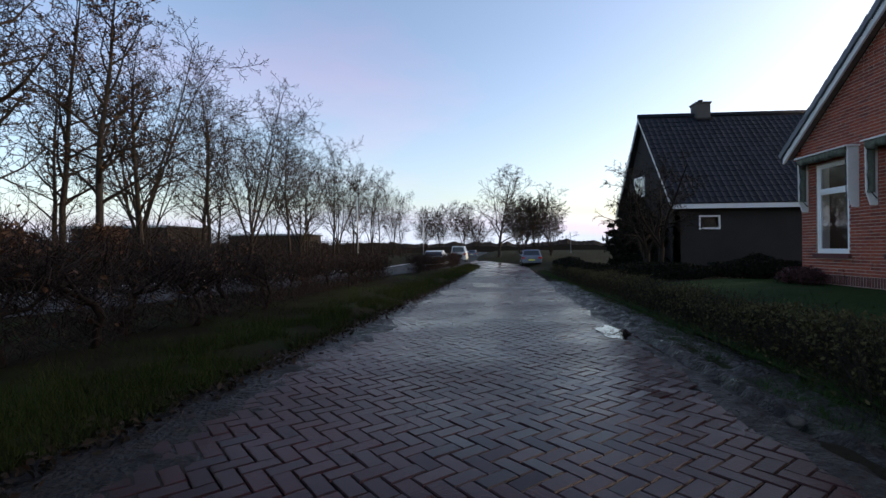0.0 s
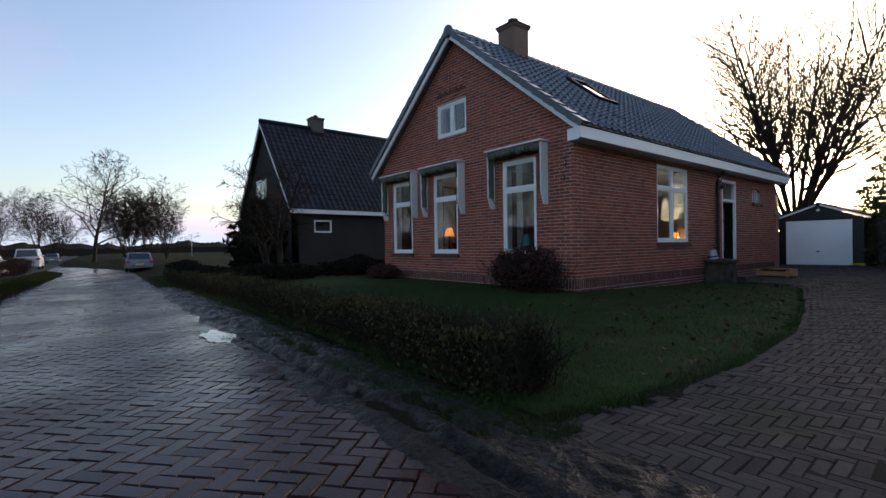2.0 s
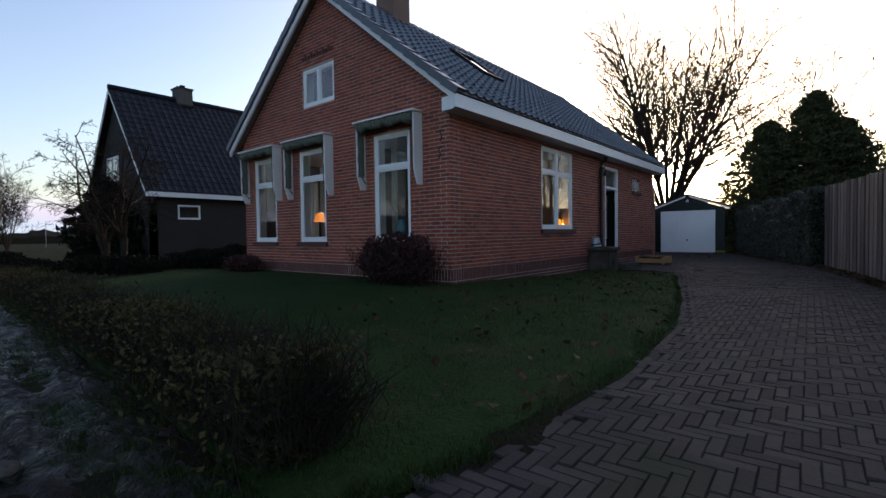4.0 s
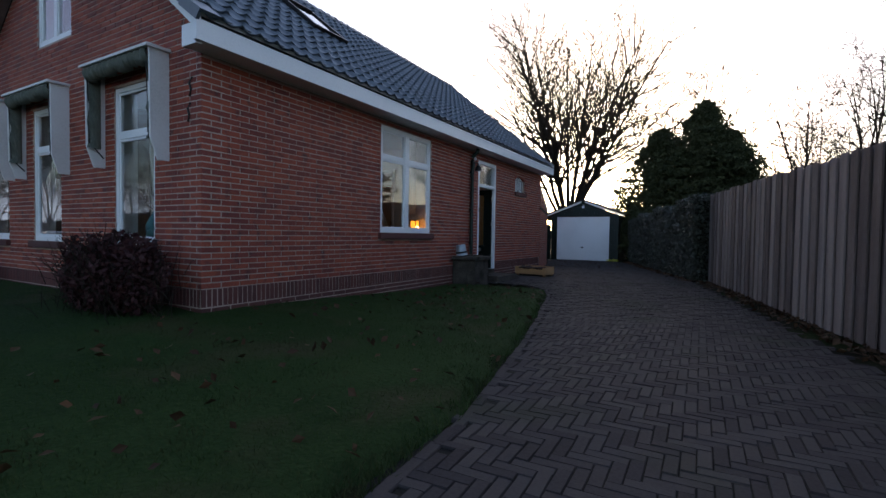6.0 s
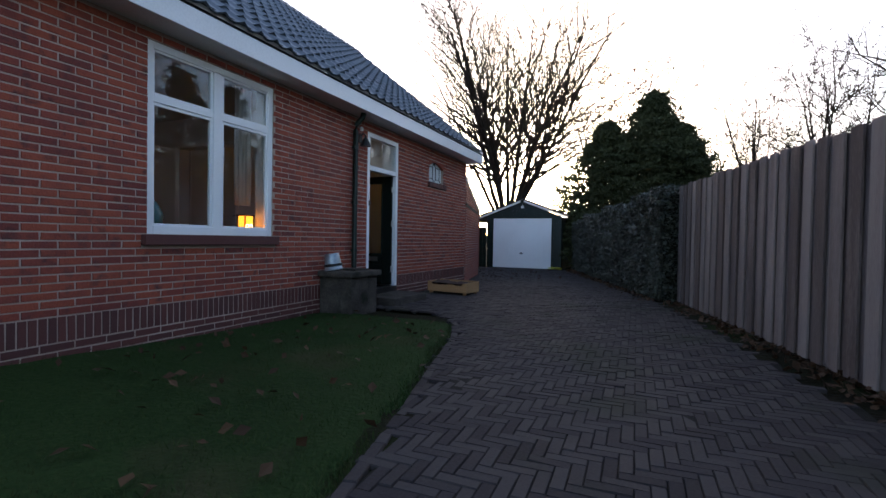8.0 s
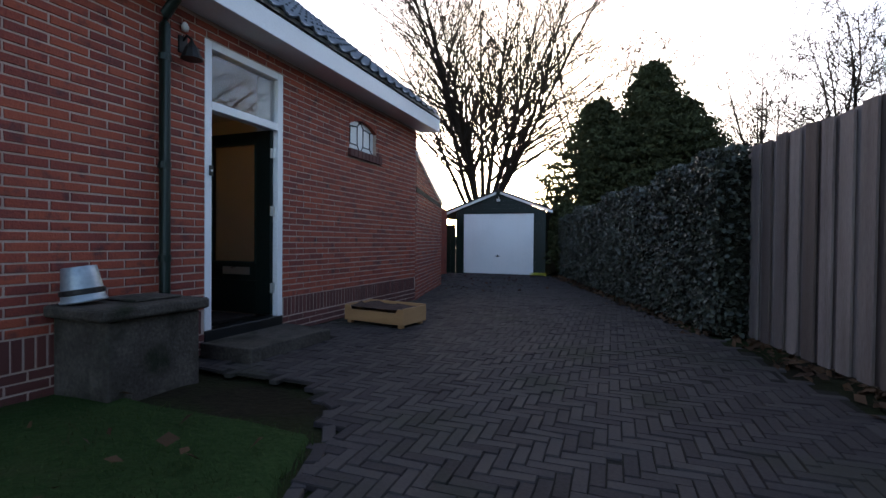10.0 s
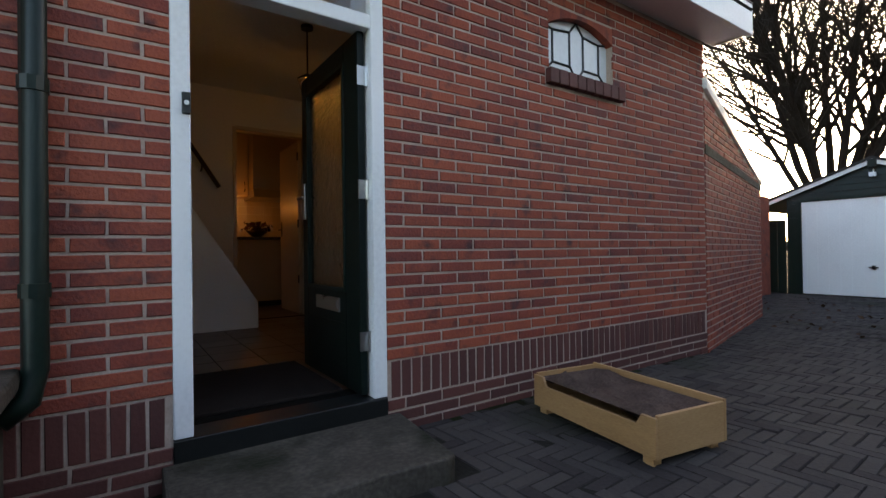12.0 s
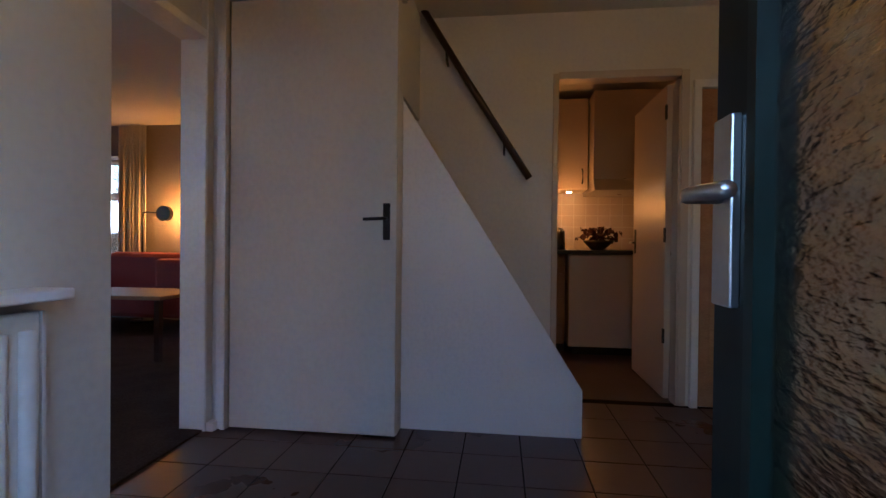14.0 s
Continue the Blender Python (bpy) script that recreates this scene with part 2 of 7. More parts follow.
M_GLASS = glass("window_glass")
M_FROST = glass("frosted_glass", (0.97, 0.88, 0.7), 0.2, 0.5, 16)
M_WATER = glass("puddle_water", (0.6, 0.62, 0.62))

# ---------------------------------------------------------------- builders
class MB:
    """Collects corners and faces for one mesh."""

    def __init__(self):
        self.v, self.f = [], []

    def add(self, vs, fs):
        n = len(self.v)
        self.v.extend(tuple(p) for p in vs)
        self.f.extend(tuple(n + i for i in f) for f in fs)
        return self

    def box(self, x0, y0, z0, x1, y1, z1):
        return self.add([(x0, y0, z0), (x1, y0, z0), (x1, y1, z0), (x0, y1, z0), (x0, y0, z1), (x1, y0, z1), (x1, y1, z1), (x0, y1, z1)],
                        [(0, 3, 2, 1), (4, 5, 6, 7), (0, 1, 5, 4), (1, 2, 6, 5), (2, 3, 7, 6), (3, 0, 4, 7)])

    def prism(self, poly, lift):
        """A flat polygon (3D points) pushed along the vector lift."""
        n = len(poly)
        up = [tuple(a + b for a, b in zip(p, lift)) for p in poly]
        return self.add(list(poly) + up, [tuple(range(n))[::-1], tuple(range(n, 2 * n))] + [(i, (i + 1) % n, n + (i + 1) % n, n + i) for i in range(n)])

    def tube(self, pts, radii, sides=6, cap=True):
        pts = [Vector(p) for p in pts]
        if isinstance(radii, (int, float)):
            radii = [radii] * len(pts)
        n0 = len(self.v)
        for i, p in enumerate(pts):
            d = (pts[min(i + 1, len(pts) - 1)] - pts[max(i - 1, 0)]).normalized()
            a = d.orthogonal().normalized()
            if abs(d.z) < 0.99:
                a = d.cross(Vector((0, 0, 1))).normalized()
            c = d.cross(a)
            for k in range(sides):
                w = 2 * math.pi * k / sides
                self.v.append(tuple(p + radii[i] * (a * math.cos(w) + c * math.sin(w))))
        for i in range(len(pts) - 1):
            for k in range(sides):
                k2 = (k + 1) % sides
                self.f.append((n0 + i * sides + k, n0 + i * sides + k2, n0 + (i + 1) * sides + k2, n0 + (i + 1) * sides + k))
        if cap:
            self.f.append(tuple(n0 + k for k in range(sides))[::-1])
            self.f.append(tuple(n0 + (len(pts) - 1) * sides + k for k in range(sides)))
        return self

    def lathe(self, profile, at=(0, 0, 0), sides=20):
        n0 = len(self.v)
        for r, z in profile:
            for k in range(sides):
                w = 2 * math.pi * k / sides
                self.v.append((at[0] + r * math.cos(w), at[1] + r * math.sin(w), at[2] + z))
        for i in range(len(profile) - 1):
            for k in range(sides):
                k2 = (k + 1) % sides
                self.f.append((n0 + i * sides + k, n0 + i * sides + k2, n0 + (i + 1) * sides + k2, n0 + (i + 1) * sides + k))
        self.f.append(tuple(n0 + k for k in range(sides))[::-1])
        self.f.append(tuple(n0 + (len(profile) - 1) * sides + k for k in range(sides)))
        return self

    def mesh(self, name):
        me = bpy.data.meshes.new(name)
        me.from_pydata(self.v, [], self.f)
        me.update()
        return me


def part(name, mb, material, parent=None, label="", bevel=0.0, smooth=False, m=None):
    me = mb.mesh(name) if isinstance(mb, MB) else mb
    if not me.materials:
        me.materials.append(material)
    if smooth:
        me.polygons.foreach_set("use_smooth", [True] * len(me.polygons))
    ob = new(name, me)
    if parent:
        ob.parent = parent
    if m is not None:
        ob.matrix_basis = m
    if bevel:
        md = ob.modifiers.new("bevel", "BEVEL")
        md.width, md.segments, md.limit_method = bevel, 2, "ANGLE"
    if label:
        ob["label"] = label
    if name in ("twigs", "leaves", "top_leaves", "foliage", "stems"):
        ob["kind"] = "stuff"
    return ob


def thing(name, label, category, m=None, group="", kind=""):
    ob = new(name)
    if m is not None:
        ob.matrix_basis = m
    return tagged(ob, label, category, group, kind)


def lerp(x, table):
    """Straight-line reading of a table of (x, value), in rising x."""
    if x <= table[0][0]:
        return table[0][1]
    for (a, p), (b, q) in zip(table, table[1:]):
        if x <= b:
            return p + (q - p) * (x - a) / (b - a)
    return table[-1][1]


def smooth(a, b, x):
    t = min(1, max(0, (x - a) / (b - a)))
    return t * t * (3 - 2 * t)


rnd = random.Random(7)


# ---------------------------------------------------------------- lie of the land
def road_bend(x):
    """The lane swings towards the main road at its far end."""
    return -8.5 * smooth(-34, -80, x)


def road_left(x):
    return -9.72 + 0.065 * (3 - x) + road_bend(x)


def road_right(x):
    return -5.75 + 0.065 * (3 - x) + road_bend(x)


ROAD_Z = [(-300, -1.0), (-100, -0.8), (-34, -0.55), (-20, -0.38), (-9, -0.24), (3, 0.0), (30, 0.05)]
MAIN_MID = [(-300, -3.0), (-100, -9.0), (-33, -12.3), (-12, -15.0), (-4, -18.0), (8, -23.5), (60, -48)]
MAIN_Z = [(-300, -1.0), (-100, -0.8), (-33, -0.5), (-10, -0.05), (40, 0.0)]
LAWN_EDGE = [(-5.2, 3.35), (-4.3, 3.62), (-2.6, 3.71), (-0.6, 3.55), (1.45, 3.13), (2.6, 2.86), (3.95, 2.5), (5.0, 2.25), (5.7, 1.98), (6.1, 1.7), (6.4, 1.2)]


def fence_x(y):
    return 4.57 + (9.6 - y) * 0.235


def right_edge(y):
    """The right-hand bound of the drive."""
    return fence_x(y) - 0.4 if y < 9.5 else lerp(y, [(9.5, 4.1), (18.6, 1.15), (25, 0.5)])


def yard_z(x, y):
    z = 0.06 * smooth(3, 8, y) * (1 - smooth(9, 17, y))
    z += 0.19 * smooth(2.6, -0.9, x) * smooth(-4.2, -0.4, y) * (1 - smooth(0.2, 5.5, y))
    z -= 0.28 * smooth(-7, -14, x)
    return z


def ground_z(x, y):
    r, l = road_right(x), road_left(x)
    z = lerp(x, ROAD_Z)
    if y > r:
        return z + (yard_z(x, y) - z) * smooth(0.0, 2.2, y - r)
    if y < l:
        zm = lerp(x, MAIN_Z)
        bank = 0.1 * smooth(0, 0.7, l - y) * (1 - smooth(2.2, 4.0, l - y))
        return z + (zm - z) * smooth(0.3, 3.5, l - y) + bank
    return z


def in_drive(x, y):
    if y > 18.55 or y < road_right(x) + 0.05 or x > right_edge(y):
        return False
    if y < 6.4:
        return x > lerp(y, LAWN_EDGE)
    return x > (0.0 if y < 11 else -2.2)


def ticks(lo, hi, fine_lo, fine_hi, step, grow=1.35):
    out = [fine_lo + step * i for i in range(int((fine_hi - fine_lo) / step) + 1)]
    s, p = step, out[-1]
    while p < hi:
        s *= grow
        p += s
        out.append(min(p, hi))
    s, p = step, out[0]
    while p > lo:
        s *= grow
        p -= s
        out.insert(0, max(p, lo))
    return out


def build_ground():
    xs, ys = ticks(-2500, 2500, -26, 12, 0.4), ticks(-2500, 2500, -24, 24, 0.4)
    mb = MB()
    for y in ys:
        for x in xs:
            z = ground_z(x, y)
            if road_left(x) - 0.15 < y < road_right(x) + 0.1 or in_drive(x, y):
                z -= 0.06
            else:
                z += 0.025 * noise.noise((x * 1.1, y * 1.1, 0))
                if 0 < y - road_right(x) < 0.9 and x < 4.5:
                    z += 0.03 * noise.noise((x * 1.2, y * 7, 3.0))
            if -6.5 < x < -0.05 and 0.05 < y < 10.95:
                z = -0.3
            mb.v.append((x, y, z))
    n = len(xs)
    for j in range(len(ys) - 1):
        for i in range(n - 1):
            mb.f.append((j * n + i, j * n + i + 1, (j + 1) * n + i + 1, (j + 1) * n + i))
    tagged(part("ground", mb, M_SOIL, smooth=True), "dark wet soil and thin winter grass round the houses", "ground", kind="structure")


def strip(name, xs, lo, hi, lift, material, across=6):
    """A ribbon over the land between the curves lo(x) and hi(x)."""
    mb = MB()
    for x in xs:
        for k in range(across + 1):
            y = lo(x) + (hi(x) - lo(x)) * k / across
            mb.v.append((x, y, ground_z(x, y) + lift))
    w = across + 1
    for i in range(len(xs) - 1):
        for k in range(across):
            mb.f.append((i * w + k, (i + 1) * w + k, (i + 1) * w + k + 1, i * w + k + 1))
    return part(name, mb, material, smooth=True)


build_ground()
road = strip("road", [-82, -76, -70, -64, -60, -56, -52, -48] + [-44 + 0.5 * i for i in range(115)] + [16, 24, 40, 80], road_left, road_right, -0.014, M_JOINT, 12)
tagged(road, "wet red-brown clinker lane laid in herringbone", "road", kind="structure")
tagged(strip("road_far", [-82, -78, -74, -70, -66, -62, -58, -54, -50, -46, -42, -38, -34, -29, -25.95], road_left, road_right, 0.0, M_PAVER, 8),
       "far stretch of the wet clinker lane", "road", kind="structure")
main_road = strip("road_main", [-300, -200, -140, -100, -80, -60, -50, -40, -33] + [-30 + 1.5 * i for i in range(36)] + [30, 40, 60],
                  lambda x: lerp(x, MAIN_MID) - 3.6, lambda x: lerp(x, MAIN_MID) + 3.2, 0.03, M_ASPH, 8)
tagged(main_road, "grey asphalt main road behind the hedgerow", "road", kind="structure")
tagged(strip("road_line", [-300, -200, -140, -100, -80, -60, -50, -40, -33] + [-30 + 1.5 * i for i in range(36)] + [30, 40, 60],
             lambda x: lerp(x, MAIN_MID) - 3.2, lambda x: lerp(x, MAIN_MID) - 3.05, 0.036, M_WHITE, 1), "white painted edge line of the main road", "road line", kind="structure")


def build_drive_bed():
    mb = MB()
    step = 0.25
    idx = {}

    def vert(i, j):
        if (i, j) not in idx:
            x, y = -2.5 + i * step, -5.9 + j * step
            idx[i, j] = len(mb.v)
            mb.v.append((x, y, ground_z(x, y) - 0.01))
        return idx[i, j]

    for i in range(42):
        for j in range(100):
            x, y = -2.5 + (i + 0.5) * step, -5.9 + (j + 0.5) * step
            if in_drive(x, y):
                mb.f.append((vert(i, j), vert(i + 1, j), vert(i + 1, j + 1), vert(i, j + 1)))
    return tagged(part("pavement_drive", mb, M_DJOINT, smooth=True), "brown-grey clinker driveway laid in herringbone beside the house", "driveway", kind="structure")


def build_mud():
    """Wheel-rutted mud over the edge of the lane."""
    xs = [-14 + 0.1 * i for i in range(130)] + [-1 + 0.04 * i for i in range(150)]
    mb = MB()
    n = 40
    for x in xs:
        wob = 0.16 * noise.noise((x * 0.8, 3, 0)) + 0.06 * noise.noise((x * 3.5, 8, 0))
        for k in range(n + 1):
            f = k / n
            y = road_right(x) - 0.24 + wob * (1 - f) + f * 0.95
            d = y - road_right(x)
            lift = 0.018 * smooth(0, 0.25, f) * (1 - smooth(0.8, 1, f)) - 0.02 * (1 - smooth(0, 0.08, f))
            ruts = -0.07 * math.exp(-((d - 0.02 - 0.05 * math.sin(x * 0.7)) / 0.06) ** 2) - 0.03 * math.exp(-((d - 0.3) / 0.07) ** 2)
            ruts *= smooth(-6, 1, x) * (0.6 + 0.8 * abs(noise.noise((x * 1.3, 0, 9))))
            ridge = 0.05 * math.exp(-((d - 0.13) / 0.05) ** 2) * (0.5 + noise.noise((x * 4, 2, 2)))
            z = ground_z(x, y) + lift + ruts + ridge + (0.02 * noise.noise((x * 4, y * 9, 0)) + 0.026 * noise.noise((x * 11, y * 19, 5)) + 0.012 * noise.noise((x * 24, y * 34, 8))) * smooth(0.05, 0.3, f)
            mb.v.append((x, y, z))
    w = n + 1
    for i in range(len(xs) - 1):
        for k in range(n):
            mb.f.append((i * w + k, (i + 1) * w + k, (i + 1) * w + k + 1, i * w + k + 1))
    tagged(part("verge_mud", mb, M_MUD, smooth=True), "wet wheel-rutted mud along the edge of the lane", "mud", kind="structure")


def build_mud_film():
    """A thin film of mud over the outer bricks of the lane, fraying inwards."""
    mb = MB()
    xs = [-22 + 0.08 * i for i in range(375)]
    n = 22
    for x in xs:
        wide = 0.75 + 0.3 * noise.noise((x * 0.35, 5, 1)) + 0.35 * smooth(0, 5, x)
        for k in range(n + 1):
            f = k / n
            y = road_left(x) - 0.12 + f * wide
            fray = 0.02 * noise.noise((x * 2.5, y * 4, 4)) + 0.008 * noise.noise((x * 9, y * 9, 1))
            mb.v.append((x, y, ground_z(x, y) + 0.016 - 0.03 * f ** 1.5 + fray * f + 0.02 * (1 - smooth(0, 0.2, f)) * noise.noise((x * 8, y * 8, 2))))
    w = n + 1
    mb.f = [(i * w + k, (i + 1) * w + k, (i + 1) * w + k + 1, i * w + k + 1) for i in range(len(xs) - 1) for k in range(n)]
    tagged(part("verge_film", mb, M_MUD, smooth=True), "dark mud washed over the edge bricks of the lane", "mud", kind="structure")


M_MUD = mat("rutted_mud", [(0.008, 0.006, 0.005), (0.015, 0.011, 0.009), (0.024, 0.018, 0.014)], 0.5, 5, 26, 1.0, 0.05, rough_var=0.8, spec=0.18,
            stain=(0.02, 0.026, 0.01), stain_scale=1.6, stain_at=0.56)
build_mud()
build_mud_film()
drive = build_drive_bed()

# ---------------------------------------------------------------- the brick house, shell
HW, HL = 6.53, 11.0            # width along x, length along y
EAVE, RIDGE = 3.05, 6.06
SLOPE = (RIDGE - 3.16) / (HW / 2 + 0.32)
SIDE_HOLES = [(3.082, 4.632, 1.09, 2.855), (6.662, 7.649, 0.06, 2.78), (8.92, 9.63, 2.26, 2.7)]
GABLE_HOLES = [(-6.06, -5.13, 0.89, 2.83), (-4.2, -3.27, 0.89, 2.83), (-1.81, -0.89, 0.89, 2.83), (-4.0, -2.93, 3.73, 4.52)]


def cells(holes, a0, a1, z0, z1):
    """The rectangle less its holes, as rectangles."""
    cuts = sorted({a0, a1, *[h[0] for h in holes], *[h[1] for h in holes]})
    cuts = [c for c in cuts if a0 <= c <= a1]
    for p, q in zip(cuts, cuts[1:]):
        spans = sorted((h[2], h[3]) for h in holes if h[0] < (p + q) / 2 < h[1])
        z = z0
        for s0, s1 in spans:
            if s0 > z:
                yield p, q, z, min(s0, z1)
            z = max(z, s1)
        if z < z1:
            yield p, q, z, z1


def roof_line(x):
    return RIDGE - 0.09 - abs(x + HW / 2) * SLOPE


mb = MB()
for p, q, z0, z1 in cells(SIDE_HOLES, 0.0, HL, -0.3, EAVE):
    mb.box(-0.27, p, z0, -0.0035, q, z1)
wall_side = tagged(part("wall_east", mb, M_MORTAR), "red brick side wall with pale joints and a dark plinth", "wall", kind="structure")
mb = MB()
for p, q, z0, z1 in cells(GABLE_HOLES, -HW, 0, -0.3, EAVE):
    mb.box(p, 0.0035, z0, q, 0.27, z1)
xs = [-HW, -4.0, -HW / 2, -2.93, 0]
for p, q in zip(xs, xs[1:]):
    if -4.0 <= (p + q) / 2 <= -2.93:
        mb.box(p, 0.0035, EAVE, q, 0.27, 3.73)
        lo = 4.52
    else:
        lo = EAVE
    mb.prism([(p, 0.0035, lo), (q, 0.0035, lo), (q, 0.0035, max(lo, roof_line(q))), (p, 0.0035, max(lo, roof_line(p)))], (0, 0.262, 0))
wall_gable = tagged(part("wall_south", mb, M_MORTAR), "red brick gable wall with three tall windows", "wall", kind="structure")
LEFT_WIN = [(1.42, 1.97, 1.0, 2.5)]
mb = MB()
for p, q, z0, z1 in cells(LEFT_WIN, 0.27, HL, -0.3, EAVE):
    mb.box(-HW, p, z0, -HW + 0.26, q, z1)
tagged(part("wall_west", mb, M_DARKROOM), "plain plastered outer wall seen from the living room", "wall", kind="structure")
mb = MB().box(-HW + 0.26, HL - 0.26, -0.3, -0.27, HL, EAVE)
mb.prism([(-HW, HL - 0.26, EAVE), (0, HL - 0.26, EAVE), (-HW / 2, HL - 0.26, RIDGE - 0.15)], (0, 0.26, 0))
tagged(part("wall_north", mb, M_BRICK), "red brick rear wall of the house", "wall", kind="structure")


def lay_bricks(a0, a1, z0, z1, holes, limit=None, pitch=0.239, course=0.0653, joint=0.0125):
    """Running bond over a wall: (start, end, bottom, top) of every brick."""
    out = []
    rows = int(round((z1 - z0) / course))
    for k in range(rows):
        lo, hi = z0 + k * course, z0 + k * course + course - joint
        mid = (lo + hi) / 2
        b0, b1 = (a0, a1) if limit is None else limit(hi)
        if b1 - b0 < 0.1:
            continue
        free = [(b0, b1)]
        for h in holes:
            if h[2] - 0.02 < mid < h[3] + 0.015:
                free = [s for f0, f1 in free for s in ((f0, min(f1, h[0])), (max(f0, h[1]), f1)) if s[1] - s[0] > 0.03]
        for f0, f1 in free:
            a = a0 - (0.5 * pitch if k % 2 else 0) - pitch
            while a < f1:
                s, e = max(a, f0), min(a + pitch - joint, f1)
                if e - s > 0.028:
                    out.append((s, e, lo, hi))
                a += pitch
    return out


def brick_faces(s, e, lo, hi, wall, jig):
    """Corners and faces of one brick on a wall: front plane slightly uneven, edges softened."""
    d, c = 0.001 + jig * 0.0035, 0.003
    q = [(s, lo), (e, lo), (e, hi), (s, hi)]
    q = [(a + rnd.uniform(-0.002, 0.002), z + rnd.uniform(-0.0018, 0.0018)) for a, z in q]
    p = [(a + (c if a < (s + e) / 2 else -c), z + (c if z < (lo + hi) / 2 else -c)) for a, z in q]
    if wall == "side":
        vs = [(-0.012, a, z) for a, z in q] + [(-0.001, a, z) for a, z in q] + [(d, a, z) for a, z in p]
    else:
        vs = [(a, 0.012, z) for a, z in q] + [(a, 0.001, z) for a, z in q] + [(a, -d, z) for a, z in p]
    fs = [(8, 9, 10, 11)] + [(4 + i, 4 + (i + 1) % 4, 8 + (i + 1) % 4, 8 + i) for i in range(4)] + [(i, (i + 1) % 4, 4 + (i + 1) % 4, 4 + i) for i in range(4)]
    return vs, fs


# the white eaves board, soffit and bargeboards
trim = thing("eaves_board", "broad white painted eaves board along the roof edge", "eaves board", kind="structure")
part("fascia", MB().box(0.27, -0.26, 2.945, 0.325, HL + 0.25, 3.225), M_WHITE, trim, bevel=0.006)
part("soffit", MB().box(-0.004, -0.16, 2.95, 0.27, HL + 0.2, 2.97), M_WHITE, trim)
part("return_end", MB().box(0.03, -0.23, 2.93, 0.27, -0.165, 3.14), M_WHITE, trim)
part("return_end", MB().box(0.0, HL + 0.15, 2.95, 0.27, HL + 0.21, 3.15), M_WHITE, trim)
part("gutter_lip", MB().box(0.22, -0.22, 3.226, 0.33, HL + 0.25, 3.238), M_IRON, trim)


def barge(name, x0, x1, y0, y1, drop, thick, material, label):
    z0, z1 = roof_line(x0), roof_line(x1)
    b = MB().prism([(x0, y0, z0 - drop), (x1, y0, z1 - drop), (x1, y0, z1 - drop + thick), (x0, y0, z0 - drop + thick)], (0, y1 - y0, 0))
    return tagged(part(name, b, material, bevel=0.004), label, "bargeboard", kind="structure")


mid = -HW / 2
barge("trim_barge_left", -HW - 0.32, mid, -0.215, -0.165, 0.055, 0.16, M_WHITE, "white bargeboard up the gable")
barge("trim_barge_right", mid, 0.3, -0.215, -0.165, 0.055, 0.16, M_WHITE, "white bargeboard up the gable")

barge("trim_soffit_left", -HW - 0.3, mid, -0.164, -0.004, -0.02, 0.03, M_WOODGREY, "weathered soffit boards under the gable edge")
barge("trim_soffit_right", mid, 0.28, -0.164, -0.004, -0.02, 0.03, M_WOODGREY, "weathered soffit boards under the gable edge")


# roof
def pantile(bump=0.045, width=0.225, length=0.38):
    """One S-shaped tile; x across, y up the slope, z out of the roof."""
    prof = [(0, 0.03), (0.2, 0.005), (0.45, 0.0), (0.7, 0.02), (0.86, bump), (1.0, 0.03)]
    vs, fs = [], []
    for y, lift in ((0, 0.032), (length, 0.0)):
        vs += [(px * width, y, pz + lift) for px, pz in prof]
    n = len(prof)
    vs += [(px * width, 0, pz + 0.008) for px, pz in prof]
    for i in range(n - 1):
        fs.append((i, i + 1, n + i + 1, n + i))
        fs.append((2 * n + i, 2 * n + i + 1, i + 1, i))
    return vs, fs


def tile_roof(name, foot, along, up, wide, high, label, material, parts_first=0, width=0.225, row=0.335):
    """A slope of pantiles from the corner foot, running along and up (unit vectors)."""
    along, up = Vector(along), Vector(up)
    out = along.cross(up)
    rot = Matrix((along, up, out)).transposed().to_4x4()
    deck = MB().add([Vector(foot) + along * a + up * b - out * 0.02 * s for s in (0, 3) for a, b in ((0, 0), (wide, 0), (wide, high), (0, high))],
                    [(0, 1, 2, 3), (7, 6, 5, 4), (0, 4, 5, 1), (1, 5, 6, 2), (2, 6, 7, 3), (3, 7, 4, 0)])
    roof = tagged(part(name, deck, M_IRON), label, "roof", kind="structure")
    vs, fs = pantile(width=width, length=row + 0.04)
    one = MB().add(vs, fs).mesh("roof_tile")
    one.materials.append(material)
    rest, count = MB(), 0
    for j in range(int(high / row + 0.3)):
        for i in range(int(wide / width)):
            at = Vector(foot) + along * (i * width) + up * (j * row) + out * (0.005 + rnd.random() * 0.005)
            m = Matrix.Translation(at) @ rot @ pose(0, 0, 0, rnd.uniform(-0.6, 0.6), rnd.uniform(-0.6, 0.6), rnd.uniform(-0.5, 0.5))
            if count < parts_first:
                part("roof_tile", one, material, roof, m=m)
                count += 1
            else:
                rest.add([m @ Vector(v) for v in vs], fs)
    ob = part("roof_tiles", rest, material, roof)
    ob["kind"] = "stuff"
    return roof


_u = Vector((-(HW / 2 + 0.32), 0, RIDGE - 3.16)).normalized()
_len = math.hypot(HW / 2 + 0.32, RIDGE - 3.16)
tile_roof("roof_east", (0.34, -0.21, 3.17), (0, 1, 0), _u, HL + 0.43, _len, "blue-grey glazed pantile roof slope with a skylight", M_TILE, 300)
tile_roof("roof_west", (-HW - 0.34, HL + 0.22, 3.17), (0, -1, 0), (-_u.x, 0, _u.z), HL + 0.43, _len, "blue-grey glazed pantile roof slope", M_TILE)
ridge = thing("roof_ridge", "row of half-round blue-grey ridge tiles", "ridge tiles", kind="structure")
_rm = MB()
_arc = [(math.cos(math.pi * k / 7), math.sin(math.pi * k / 7)) for k in range(8)]
